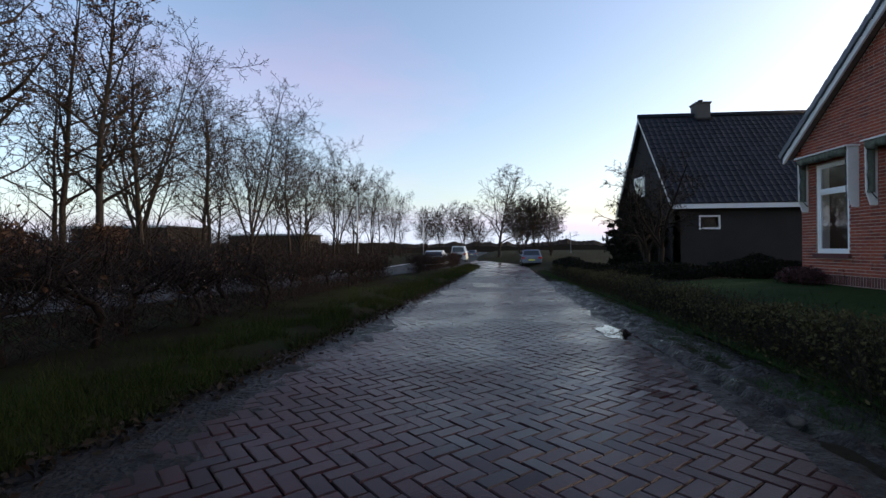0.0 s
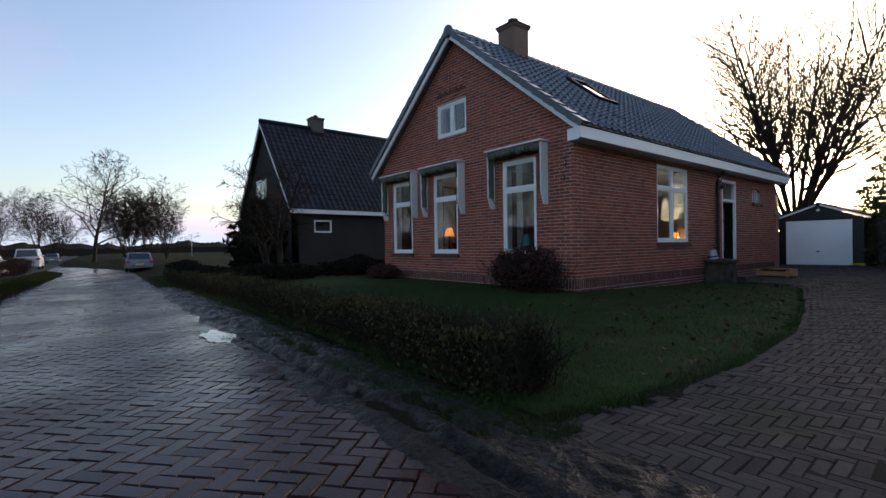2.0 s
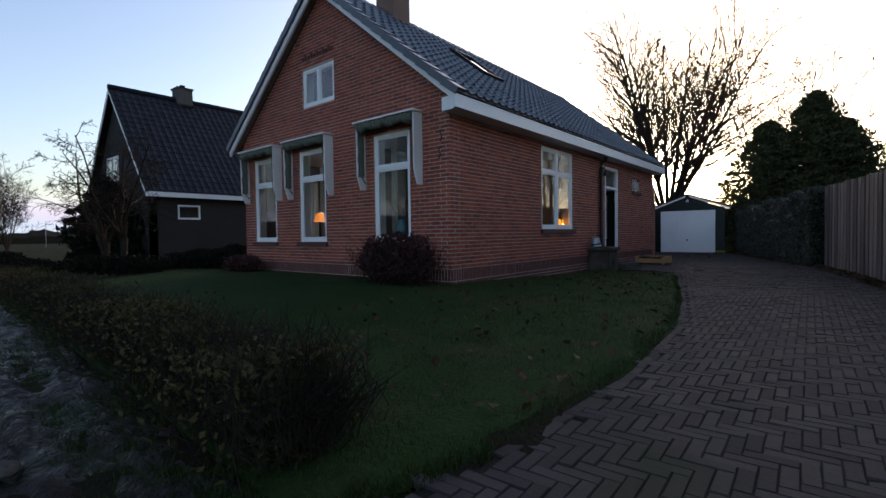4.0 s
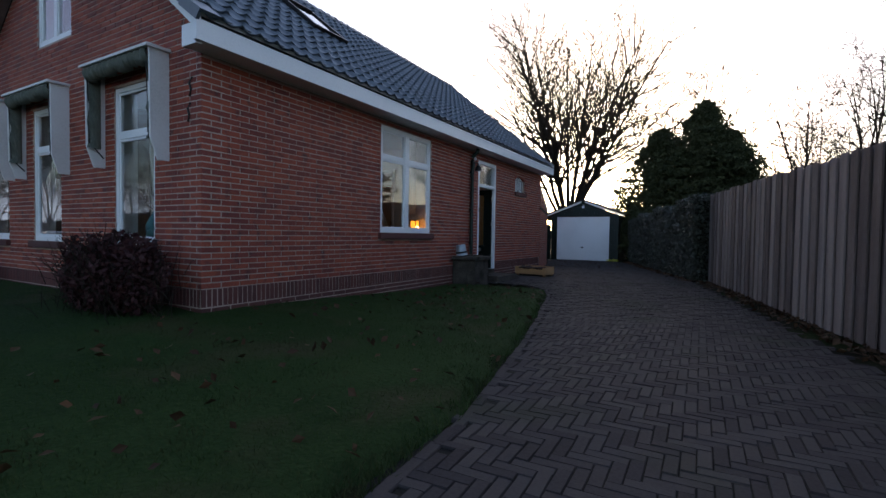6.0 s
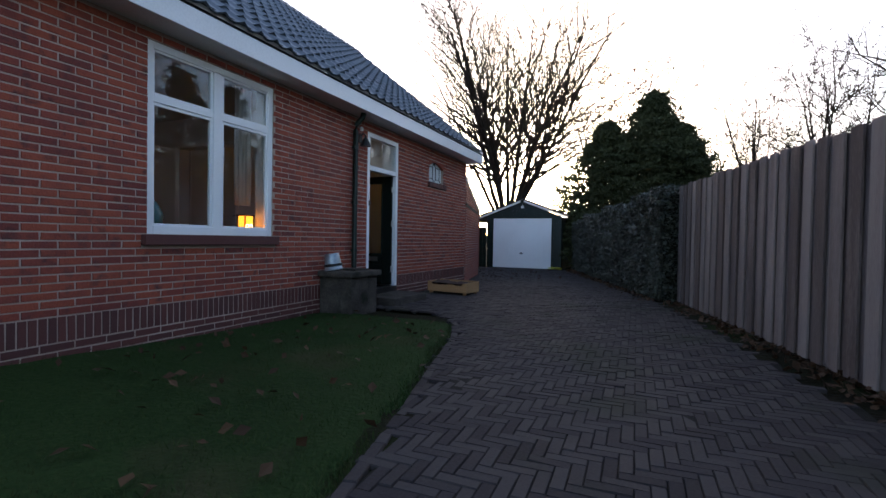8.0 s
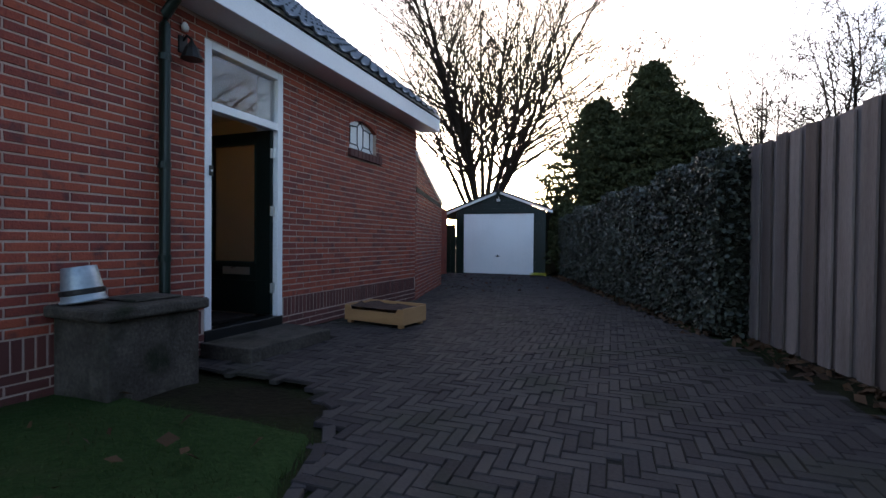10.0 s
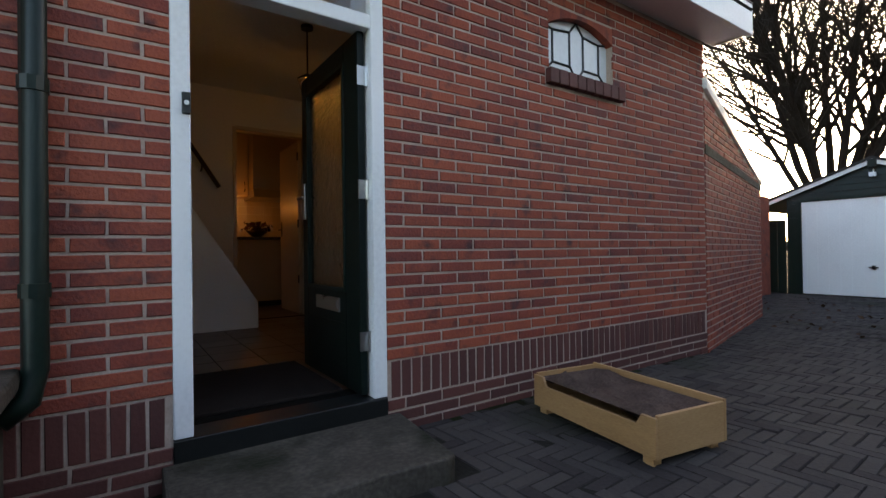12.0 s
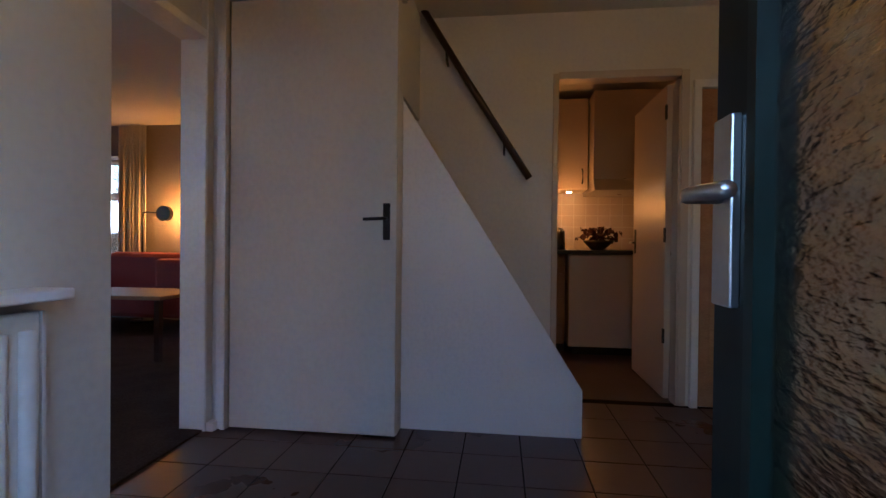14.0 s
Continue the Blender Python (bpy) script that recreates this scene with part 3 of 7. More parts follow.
_n = len(_arc)
_rm.v = [(0.13 * c, y, 0.13 * s * g) for y, g in ((0, 1.15), (0.42, 0.92)) for c, s in _arc] + [(0.1 * c, 0, 0.1 * s) for c, s in _arc]
_rm.f = [(i, i + 1, _n + i + 1, _n + i) for i in range(_n - 1)] + [(2 * _n + i, 2 * _n + i + 1, i + 1, i) for i in range(_n - 1)]
_rme = _rm.mesh("ridge_tile")
_rme.materials.append(M_TILE)
for k in range(28):
    part("ridge_tile", _rme, M_TILE, ridge, m=pose(mid, -0.25 + k * 0.405, RIDGE - 0.03 + rnd.uniform(-0.006, 0.006)))
# verge tiles down both rakes of the gable
_rot = Matrix(((0, 1, 0), (_u.x, 0, _u.z), Vector((0, 1, 0)).cross(_u))).transposed()
_rotl = Matrix(((0, 1, 0), (-_u.x, 0, _u.z), Vector((0, 1, 0)).cross(Vector((-_u.x, 0, _u.z))))).transposed()
for side, foot, r in ((1, (0.33, -0.24, 3.19), _rot), (-1, (-HW - 0.33, -0.24, 3.19), _rotl)):
    vt = thing("roof_verge", "blue-grey verge tiles capping the gable edge", "verge tiles", kind="structure")
    for k in range(14):
        m = Matrix.Translation(foot) @ r.to_4x4() @ Matrix.Translation((0, k * 0.335, 0.0 if side > 0 else -0.02))
        b = MB().prism([(-0.015, -0.03, 0.036), (0.2, -0.03, 0.036), (0.2, -0.03, 0.066), (-0.015, -0.03, 0.066)], (0, 0.36, -0.02)).prism([(-0.028, -0.03, -0.05), (0.006, -0.03, -0.05), (0.006, -0.03, 0.066), (-0.028, -0.03, 0.066)], (0, 0.36, -0.02)) if k == 0 and side > 0 else None
        if b is not None:
            vmesh = b.mesh("verge_tile")
            vmesh.materials.append(M_TILE)
        part("verge_tile", vmesh, M_TILE, vt, m=m)


part("ridge_end", MB().lathe([(0.02, 0.0), (0.11, 0.004), (0.15, 0.02), (0.15, 0.07)], (0, 0, 0), 18), M_TILE, ridge, "round end cap of the ridge", smooth=True, m=pose(mid, -0.28, RIDGE + 0.015, -90))


# chimney
def chimney(at, w, top, base, material, cap=True, label="brick chimney with a flared top on the ridge"):
    c = thing("chimney", label, "chimney", Matrix.Translation(at))
    h = top - at[2]
    part("stack", MB().box(-w / 2, -w / 2, 0, w / 2, w / 2, h - 0.12), material, c, "brown brick stack", bevel=0.01)
    part("collar", MB().lathe([(w * 0.707, h - 0.12), (w * 0.707 + 0.05, h - 0.07), (w * 0.707 + 0.05, h - 0.03)], (0, 0, 0), 4), material, c, m=pose(0, 0, 0, 0, 0, 45))
    part("cap", MB().box(-w / 2 - 0.055, -w / 2 - 0.055, h - 0.028, w / 2 + 0.055, w / 2 + 0.055, h + 0.01), M_IRON, c, bevel=0.008)
    part("flue", MB().lathe([(0.1, 0), (0.095, 0.13), (0.14, 0.135), (0.14, 0.18), (0.03, 0.2)], (0, 0, h + 0.011), 14), M_IRON, c, smooth=True)
    part("flashing", MB().box(-w / 2 - 0.06, -w / 2 - 0.07, 0.02, w / 2 + 0.06, w / 2 + 0.07, 0.1), M_IRON, c)
    return c


M_CHIM = mat("chimney_brick", [(0.1, 0.06, 0.045), (0.16, 0.095, 0.07), (0.22, 0.14, 0.1)], 0.85, 2, 60, 0.3, 0.006, piece=0.4)
chimney((-3.35, 2.1, RIDGE - 0.28), 0.56, 6.85, 0, M_CHIM)

# skylight on the east slope
sk = thing("skylight", "dark-framed roof window lying in the tiles", "skylight", Matrix.Translation((-1.8, 3.3, 3.17 + (0.34 + 1.8) * SLOPE + 0.07)) @ _rot.to_4x4())
part("frame", MB().box(-0.42, -0.62, 0, -0.34, 0.62, 0.07).box(0.34, -0.62, 0, 0.42, 0.62, 0.07).box(-0.34, -0.62, 0, 0.34, -0.52, 0.07).box(-0.34, 0.5, 0, 0.34, 0.62, 0.085), M_IRON, sk, bevel=0.006)
part("pane", MB().box(-0.34, -0.52, 0.035, 0.34, 0.5, 0.043), M_GLASS, sk)
# plain white panel closes the frame below the glass
part("backing", MB().box(-0.34, -0.52, 0.0, 0.34, 0.5, 0.006), M_WHITE, sk, "white panel close under the pane")


# ---------------------------------------------------------------- windows
def bars(w, h, t, d0, d1, posts=(), rails=()):
    """A frame w by h with members t wide between depths d0 and d1; posts: x of uprights; rails: (z, x0, x1)."""
    b = MB()
    b.box(0, d0, 0, t, d1, h).box(w - t, d0, 0, w, d1, h).box(t, d0, 0, w - t, d1, t * 1.15).box(t, d0, h - t, w - t, d1, h)
    for x, tw in posts:
        b.box(x - tw / 2, d0, t, x + tw / 2, d1, h - t)
    for z, x0, x1, th in rails:
        b.box(x0, d0 + 0.004, z - th / 2, x1, d1 - 0.004, z + th / 2)
    return b


def window(name, label, m, w, h, posts=(), rails=(), panes=(), t=0.06, sill=True, sill_mat=None):
    """Local x along the wall, y into the house, z up; origin at the lower corner of the opening on the wall face."""
    o = thing(name, label, "window", m, kind="structure")
    part("window_frame", bars(w, h, t, 0.02, 0.1, posts, rails), M_WHITE, o, bevel=0.005)
    for x0, x1, z0, z1 in panes:
        part("sash", MB().box(x0, 0.035, z0, x0 + 0.03, 0.075, z1).box(x1 - 0.03, 0.035, z0, x1, 0.075, z1).box(x0 + 0.03, 0.035, z0, x1 - 0.03, 0.075, z0 + 0.03)
             .box(x0 + 0.03, 0.035, z1 - 0.03, x1 - 0.03, 0.075, z1), M_WHITE, o, bevel=0.003)
        p = part("pane", MB().box(x0 + 0.028, 0.052, z0 + 0.028, x1 - 0.028, 0.056, z1 - 0.028), M_GLASS, o)
        p.visible_shadow = False
    if sill:
        part("window_sill", MB().box(-0.05, -0.06, -0.1, w + 0.05, 0.02, -0.003), sill_mat or M_PLINTH, o, "dark glazed sill", bevel=0.006)
    part("reveal", MB().box(-0.001, 0.1, 0.0, 0.02, 0.27, h).box(w - 0.02, 0.1, 0, w + 0.001, 0.27, h).box(0.02, 0.1, h - 0.02, w - 0.02, 0.27, h), M_PLASTER, o)
    part("window_board", MB().box(-0.02, 0.1, 0.0, w + 0.02, 0.36, 0.03), M_WHITE, o, "white inner window board", bevel=0.004)
    return o


for k, (a, b, z0, z1) in enumerate(GABLE_HOLES[:3]):
    w, h = b - a, z1 - z0
    window("window_%d" % (k + 1), "tall white sash window with a top light", pose(a, 0, z0), w, h, (), [(h * 0.69, 0.06, w - 0.06, 0.07)],
           [(0.06, w - 0.06, 0.07, h * 0.69 - 0.035), (0.06, w - 0.06, h * 0.69 + 0.035, h - 0.06)])
a, b, z0, z1 = GABLE_HOLES[3]
w, h = b - a, z1 - z0
window("window_4", "small white attic window with two casements", pose(a, 0, z0), w, h, [(w / 2, 0.09)], (), [(0.06, w / 2 - 0.045, 0.07, h - 0.06), (w / 2 + 0.045, w - 0.06, 0.07, h - 0.06)], sill=False)
a, b, z0, z1 = SIDE_HOLES[0]
w, h = b - a, z1 - z0
window("window_5", "wide white window of two tall lights with top lights", pose(0, a, z0, 0, 0, 90), w, h, [(w / 2, 0.11)],
       [(h * 0.705, 0.06, w / 2 - 0.055, 0.06), (h * 0.705, w / 2 + 0.055, w - 0.06, 0.06)],
       [(0.06, w / 2 - 0.055, 0.07, h * 0.705 - 0.03), (w / 2 + 0.055, w - 0.06, 0.07, h * 0.705 - 0.03),
        (0.06, w / 2 - 0.055, h * 0.705 + 0.03, h - 0.06), (w / 2 + 0.055, w - 0.06, h * 0.705 + 0.03, h - 0.06)], t=0.07)
window("window_6", "narrow white side window of the living room", pose(-HW, 1.97, 1.0, 0, 0, -90), 0.55, 1.5, (), [(0.95, 0.06, 0.49, 0.05)],
       [(0.06, 0.49, 0.07, 0.925), (0.06, 0.49, 0.975, 1.44)], sill=False)

# little leaded window
a, b, z0, z1 = SIDE_HOLES[2]
lw = thing("window_7", "small arched leaded window with milky glass", "window", pose(0, a, z0, 0, 0, 90), kind="structure")
W7, H7 = b - a, z1 - z0


def arch7(x):
    return H7 - 0.02 - 0.1 * ((x / W7 - 0.5) * 2) ** 2


pts = [(0, 0)] + [(W7, 0)] + [(W7 * (1 - k / 8), arch7(W7 * (1 - k / 8))) for k in range(9)]
M_MILK = mat("milk_glass", [(0.6, 0.62, 0.62), (0.72, 0.74, 0.74)], 0.12, 2, 30, 0.05, 0.002)
part("pane", MB().prism([(x, 0.06, z) for x, z in pts], (0, 0.006, 0)), M_MILK, lw, "milky white leaded glass")
cx = W7 / 2
for p, q in (((0.1, 0.09), (0.1, 0.32)), ((W7 - 0.1, 0.09), (W7 - 0.1, 0.32)), ((0.1, 0.09), (0.28, 0.09)), ((0.1, 0.32), (0.28, 0.34)), ((W7 - 0.1, 0.09), (W7 - 0.28, 0.09)),
             ((W7 - 0.1, 0.32), (W7 - 0.28, 0.34)), ((0.28, 0.09), (0.28, 0.34)), ((W7 - 0.28, 0.09), (W7 - 0.28, 0.34)), ((0.28, 0.09), (cx, 0.0)), ((W7 - 0.28, 0.09), (cx, 0)),
             ((0.28, 0.34), (cx, arch7(cx))), ((W7 - 0.28, 0.34), (cx, arch7(cx))), ((0.1, 0.09), (0, 0)), ((W7 - 0.1, 0.09), (W7, 0)), ((0.1, 0.32), (0, 0.34)), ((W7 - 0.1, 0.32), (W7, 0.34))):
    part("lead_came", MB().tube([(p[0], 0.058, p[1]), (q[0], 0.058, q[1])], 0.009, 6), M_BLACK, lw)
_am = MB()
for k in range(12):
    x0, x1 = W7 * k / 12, W7 * (k + 1) / 12
    _am.prism([(x0, 0.0, arch7(x0)), (x1, 0.0, arch7(x1)), (x1, 0.0, H7 + 0.01), (x0, 0.0, H7 + 0.01)], (0, 0.1, 0))
part("arch", _am, M_BRICK, lw)
for k in range(9):
    part("sill_brick", MB().box(-0.03 + k * 0.094, -0.045, -0.105, 0.055 + k * 0.094, 0.06, -0.002), M_PLINTH, lw, bevel=0.006)

# ---------------------------------------------------------------- front door
a, b, z0, z1 = SIDE_HOLES[1]
FL = 0.253                                   # hall floor
dw = b - a
door = thing("door_1", "open dark green front door with ribbed glass in a white frame", "door", pose(0, a, 0, 0, 0, 90), kind="structure")
TB = 2.185                                   # underside of the transom bar
part("door_frame", MB().box(0, -0.004, 0.255, 0.075, 0.07, z1).box(dw - 0.075, -0.004, 0.255, dw, 0.11, z1).box(0.075, -0.004, z1 - 0.07, dw - 0.075, 0.11, z1)
     .box(0.075, -0.002, TB, dw - 0.075, 0.11, TB + 0.075), M_WHITE, door, "white painted frame", bevel=0.006)
p = part("fanlight", MB().box(0.075, 0.05, TB + 0.075, dw - 0.075, 0.055, z1 - 0.07), M_GLASS, door)
p.visible_shadow = False
part("door_sill", MB().box(0.0, -0.01, 0.1, dw, 0.16, 0.253), M_BLACK, door, "black stone threshold", bevel=0.005)
part("lining", MB().box(0.0, 0.072, 0.253, 0.015, 0.274, z1).box(dw - 0.05, 0.11, 0.253, dw, 0.3, z1), M_WHITE, door)
# leaf, swung inwards a quarter turn about the far jamb: along local +y from the frame
leaf = part("door_leaf", MB().box(dw - 0.115, 0.05, 0.27, dw - 0.075, 0.235, TB).box(dw - 0.115, 0.86, 0.27, dw - 0.075, 0.955, TB).box(dw - 0.115, 0.235, 0.27, dw - 0.075, 0.86, 0.62)
            .box(dw - 0.115, 0.235, TB - 0.11, dw - 0.075, 0.86, TB).box(dw - 0.115, 0.235, 0.62, dw - 0.075, 0.86, 0.8), M_DOOR, door, "near-black green door leaf", bevel=0.004, m=pose(-0.012, 0, 0))
part("ribbed_pane", MB().box(dw - 0.1, 0.23, 0.8, dw - 0.092, 0.865, TB - 0.11), M_FROST, leaf, "rippled obscure glass").visible_shadow = False
part("beading", MB().box(dw - 0.122, 0.235, 0.8, dw - 0.068, 0.255, TB - 0.11).box(dw - 0.122, 0.84, 0.8, dw - 0.068, 0.86, TB - 0.11)
     .box(dw - 0.122, 0.255, 0.8, dw - 0.068, 0.84, 0.82).box(dw - 0.122, 0.255, TB - 0.13, dw - 0.068, 0.84, TB - 0.11), M_GREEN, leaf)
part("letter_slot", MB().box(dw - 0.125, 0.32, 0.68, dw - 0.113, 0.69, 0.76).box(dw - 0.13, 0.34, 0.7, dw - 0.124, 0.67, 0.745), M_STEEL, leaf, "aluminium letter slot", bevel=0.002)
part("lock_plate", MB().box(dw - 0.127, 0.885, 1.245, dw - 0.113, 0.935, 1.485), M_STEEL, leaf, "brushed steel lock plate", bevel=0.003)
part("lever", MB().tube([(dw - 0.12, 0.91, 1.385), (dw - 0.17, 0.91, 1.385), (dw - 0.172, 0.89, 1.385), (dw - 0.172, 0.79, 1.38)], 0.01, 8), M_STEEL, leaf, smooth=True)
part("lever", MB().tube([(dw - 0.07, 0.91, 1.385), (dw - 0.02, 0.91, 1.385), (dw - 0.018, 0.89, 1.385), (dw - 0.018, 0.79, 1.38)], 0.01, 8), M_STEEL, leaf, smooth=True)
part("lock_edge", MB().box(dw - 0.108, 0.9545, 1.05, dw - 0.082, 0.958, 1.6), M_STEEL, leaf)
for z in (0.55, 1.35, 1.95):
    part("hinge", MB().box(dw - 0.13, 0.045, z - 0.05, dw - 0.076, 0.052, z + 0.05).tube([(dw - 0.078, 0.043, z - 0.055), (dw - 0.078, 0.043, z + 0.055)], 0.009, 8), M_STEEL, door, "worn steel hinge")
part("strike_plate", MB().box(0.0745, 0.028, 1.28, 0.078, 0.066, 1.52), M_IRON, door, "dark steel strike plate")
part("keeper", MB().box(0.0775, 0.036, 1.33, 0.0795, 0.06, 1.37).box(0.0775, 0.036, 1.42, 0.0795, 0.06, 1.48), M_BLACK, door)
bell = thing("doorbell", "small black doorbell with a white button on the frame", "doorbell", pose(0, a + 0.058, 1.65, 0, 0, 90))
part("plate", MB().box(-0.017, -0.02, -0.045, 0.017, -0.005, 0.045), M_BLACK, bell, bevel=0.004)
part("button", MB().tube([(0, -0.02, 0), (0, -0.026, 0)], 0.01, 12), M_WHITE, bell)

# stone step
st = MB()
st.prism([(0.0, 6.62, 0.02), (0.55, 6.605, 0.02), (0.572, 6.618, 0.02), (0.583, 6.8, 0.02), (0.578, 6.84, 0.02), (0.6, 7.1, 0.02), (0.596, 7.3, 0.02), (0.622, 7.6, 0.02), (0.605, 7.65, 0.02), (0.0, 7.72, 0.02)], (0, 0, 0.14))
tagged(part("doorstep", st, M_CONC, bevel=0.01), "worn grey concrete doorstep with a chipped edge", "step", kind="structure")

# ---------------------------------------------------------------- garage
gx0, gx1, gy = -2.05, 0.95, 18.72
ga = thing("garage", "small green timber garage with a white up-and-over door", "garage", pose(0, gy, -0.02))
for k in range(14):
    z = 0.02 + k * 0.15
    part("weatherboard", MB().prism([(gx0, 0.0, z), (gx0, -0.022, z), (gx0, -0.008, z + 0.15), (gx0, 0.0, z + 0.15)], (-1.78 - gx0 - 0.06, 0, 0)), M_GREEN, ga)
    part("weatherboard", MB().prism([(0.62, 0.0, z), (0.62, -0.022, z), (0.62, -0.008, z + 0.15), (0.62, 0.0, z + 0.15)], (gx1 - 0.62, 0, 0)), M_GREEN, ga)
gm = (gx0 + gx1) / 2 - 0.03
GA = 2.68


def groof(x):
    return GA - abs(x - gm) * (0.62 / 1.65)


for k in range(5):
    z = 2.05 + k * 0.125
    hw = max(0.08, (GA - 0.03 - z) / (0.62 / 1.65))
    x0, x1 = max(gx0, gm - hw), min(gx1, gm + hw)
    hw2 = max(0.02, (GA - 0.03 - z - 0.125) / (0.62 / 1.65))
    x2, x3 = max(gx0, gm - hw2), min(gx1, gm + hw2)
    part("weatherboard", MB().add([(x0, -0.022, z), (x1, -0.022, z), (x3, -0.008, z + 0.125), (x2, -0.008, z + 0.125), (x0, 0.02, z), (x1, 0.02, z), (x3, 0.02, z + 0.125), (x2, 0.02, z + 0.125)],
                                  [(0, 1, 2, 3), (7, 6, 5, 4), (0, 4, 5, 1), (2, 6, 7, 3), (1, 5, 6, 2), (0, 3, 7, 4)]), M_GREEN, ga)
part("wall", MB().box(gx0, 0.0, 0, -1.82, 6, 2.05).box(0.6, 0.0, 0, gx1, 6, 2.05).box(-1.82, 0.1, 2.0, 0.6, 0.2, 2.1).box(gx0, 5.9, 0, gx1, 6, 2.1), M_GREEN, ga)
gd = part("garage_door", MB().box(-1.78, -0.005, 0.03, 0.57, 0.04, 2.0), M_WHITE, ga, "white steel up-and-over door", bevel=0.006)
for k in range(12):
    part("rib", MB().box(-1.7 + k * 0.19, -0.01, 0.1, -1.695 + k * 0.19, -0.004, 1.93), M_WHITE, gd)
part("handle", MB().box(-0.67, -0.05, 0.6, -0.53, -0.03, 0.625).box(-0.625, -0.05, 0.58, -0.575, -0.004, 0.65), M_BLACK, gd, "black turning handle")
part("door_frame", MB().box(-1.84, -0.028, 0, -1.785, 0.03, 2.06).box(0.575, -0.028, 0, 0.63, 0.03, 2.06).box(-1.785, -0.028, 2.005, 0.575, 0.03, 2.06), M_GREEN, ga)
for s, x_end in ((-1, gx0 - 0.75), (1, gx1 + 0.22)):
    x0, x1 = sorted((gm, x_end))
    part("verge_board", MB().prism([(x0, -0.1, groof(x0) - 0.02), (x1, -0.1, groof(x1) - 0.02), (x1, -0.1, groof(x1) + 0.09), (x0, -0.1, groof(x0) + 0.09)], (0, 0.03, 0)), M_WHITE, ga, "white verge board")
    part("roof", MB().prism([(x0, -0.12, groof(x0) + 0.06), (x1, -0.12, groof(x1) + 0.06), (x1, -0.12, groof(x1) + 0.12), (x0, -0.12, groof(x0) + 0.12)], (0, 6.2, 0)), M_IRON, ga, "dark felt roof")
part("apex_block", MB().box(gm - 0.07, -0.13, GA - 0.1, gm + 0.07, -0.1, GA + 0.05), M_GREEN, ga)
part("flood_light", MB().box(gm - 0.05, -0.12, GA - 0.28, gm + 0.05, -0.03, GA - 0.2).tube([(gm, -0.03, GA - 0.2), (gm, -0.01, GA - 0.12)], 0.012, 6), M_WHITE, ga, "small white floodlight", bevel=0.006)
sg = thing("side_gate", "dark green boarded gate beside the garage", "gate", pose(0, gy - 0.1, 0))
for k in range(7):
    part("board", MB().box(-3.2 + k * 0.165, 0, 0, -3.038 + k * 0.165, 0.025, 1.62), M_GREEN, sg, bevel=0.004)
for z in (0.3, 1.15):
    part("rail", MB().box(-3.2, 0.025, z, -2.06, 0.06, z + 0.1), M_GREEN, sg)

# rear annexe of the house
an = thing("annexe", "low red brick annexe behind the house", "annexe", pose(0, 0, 0))
ab = MB()
ab.prism([(-2.2, 14.2, -0.1), (-5.5, 14.2, -0.1), (-5.5, 14.2, 3.4), (-2.2, 14.2, 2.1)], (0, 4.0, 0))
part("wall", ab, M_BRICK, an)
ab = MB()
ab.prism([(0.0, 11.0, -0.1), (-0.8, 14.2, -0.1), (-0.8, 14.2, 1.95), (0.0, 11.0, 2.5)][::-1], (-0.25, 0, 0))
part("wall", ab, M_MORTAR, an)
part("band", MB().prism([(0.012, 11.0, 1.9), (-0.788, 14.2, 1.84), (-0.788, 14.2, 1.92), (0.012, 11.0, 1.99)][::-1], (-0.03, 0, 0)), M_CONC, an, "grey concrete band across the wall")
part("verge", MB().prism([(0.04, 10.98, 2.5), (-0.78, 14.22, 1.93), (-0.78, 14.22, 2.03), (0.04, 10.98, 2.6)][::-1], (-0.08, 0, 0)), M_WHITE, an, "white sloping verge board")

# ---------------------------------------------------------------- fence
fe = thing("fence", "tall fence of weathered grey vertical boards", "fence")
fy0, fy1 = -3.2, 9.35
ang = math.atan(-0.235)
ux, uy = math.sin(math.atan(-0.235)), math.cos(math.atan(-0.235))
flen = (fy1 - fy0) / uy
s, k = 0.0, 0
fstart = Vector((fence_x(fy0), fy0, 0))
frot = math.degrees(math.atan2(uy, ux))
M_F = Matrix.Translation(fstart) @ pose(0, 0, 0, 0, 0, frot)
while s < flen:
    bw = rnd.choice((0.135, 0.15, 0.145)) if k % 2 else rnd.choice((0.16, 0.175))
    zg = ground_z(fence_x(fy0 + s * uy), fy0 + s * uy)
    front = k % 2
    d0 = 0.03 if front else 0.0
    hgt = 1.97 + rnd.uniform(-0.02, 0.02)
    part("board", MB().box(0, 0, 0, bw, 0.02, hgt), M_WOODGREY, fe, m=M_F @ pose(s, d0 + 0, zg + 0.03, rnd.uniform(-0.06, 0.06), rnd.uniform(-0.25, 0.25)))
    s += bw - 0.042
    k += 1
for z in (0.35, 1.0, 1.65):
    part("rail", MB().box(0, -0.045, z, flen, -0.003, z + 0.07), M_WOODGREY, fe, m=M_F)
for k in range(8):
    part("post", MB().box(k * 1.8, -0.12, 0, k * 1.8 + 0.07, -0.046, 1.9), M_WOODGREY, fe, m=M_F, bevel=0.004)


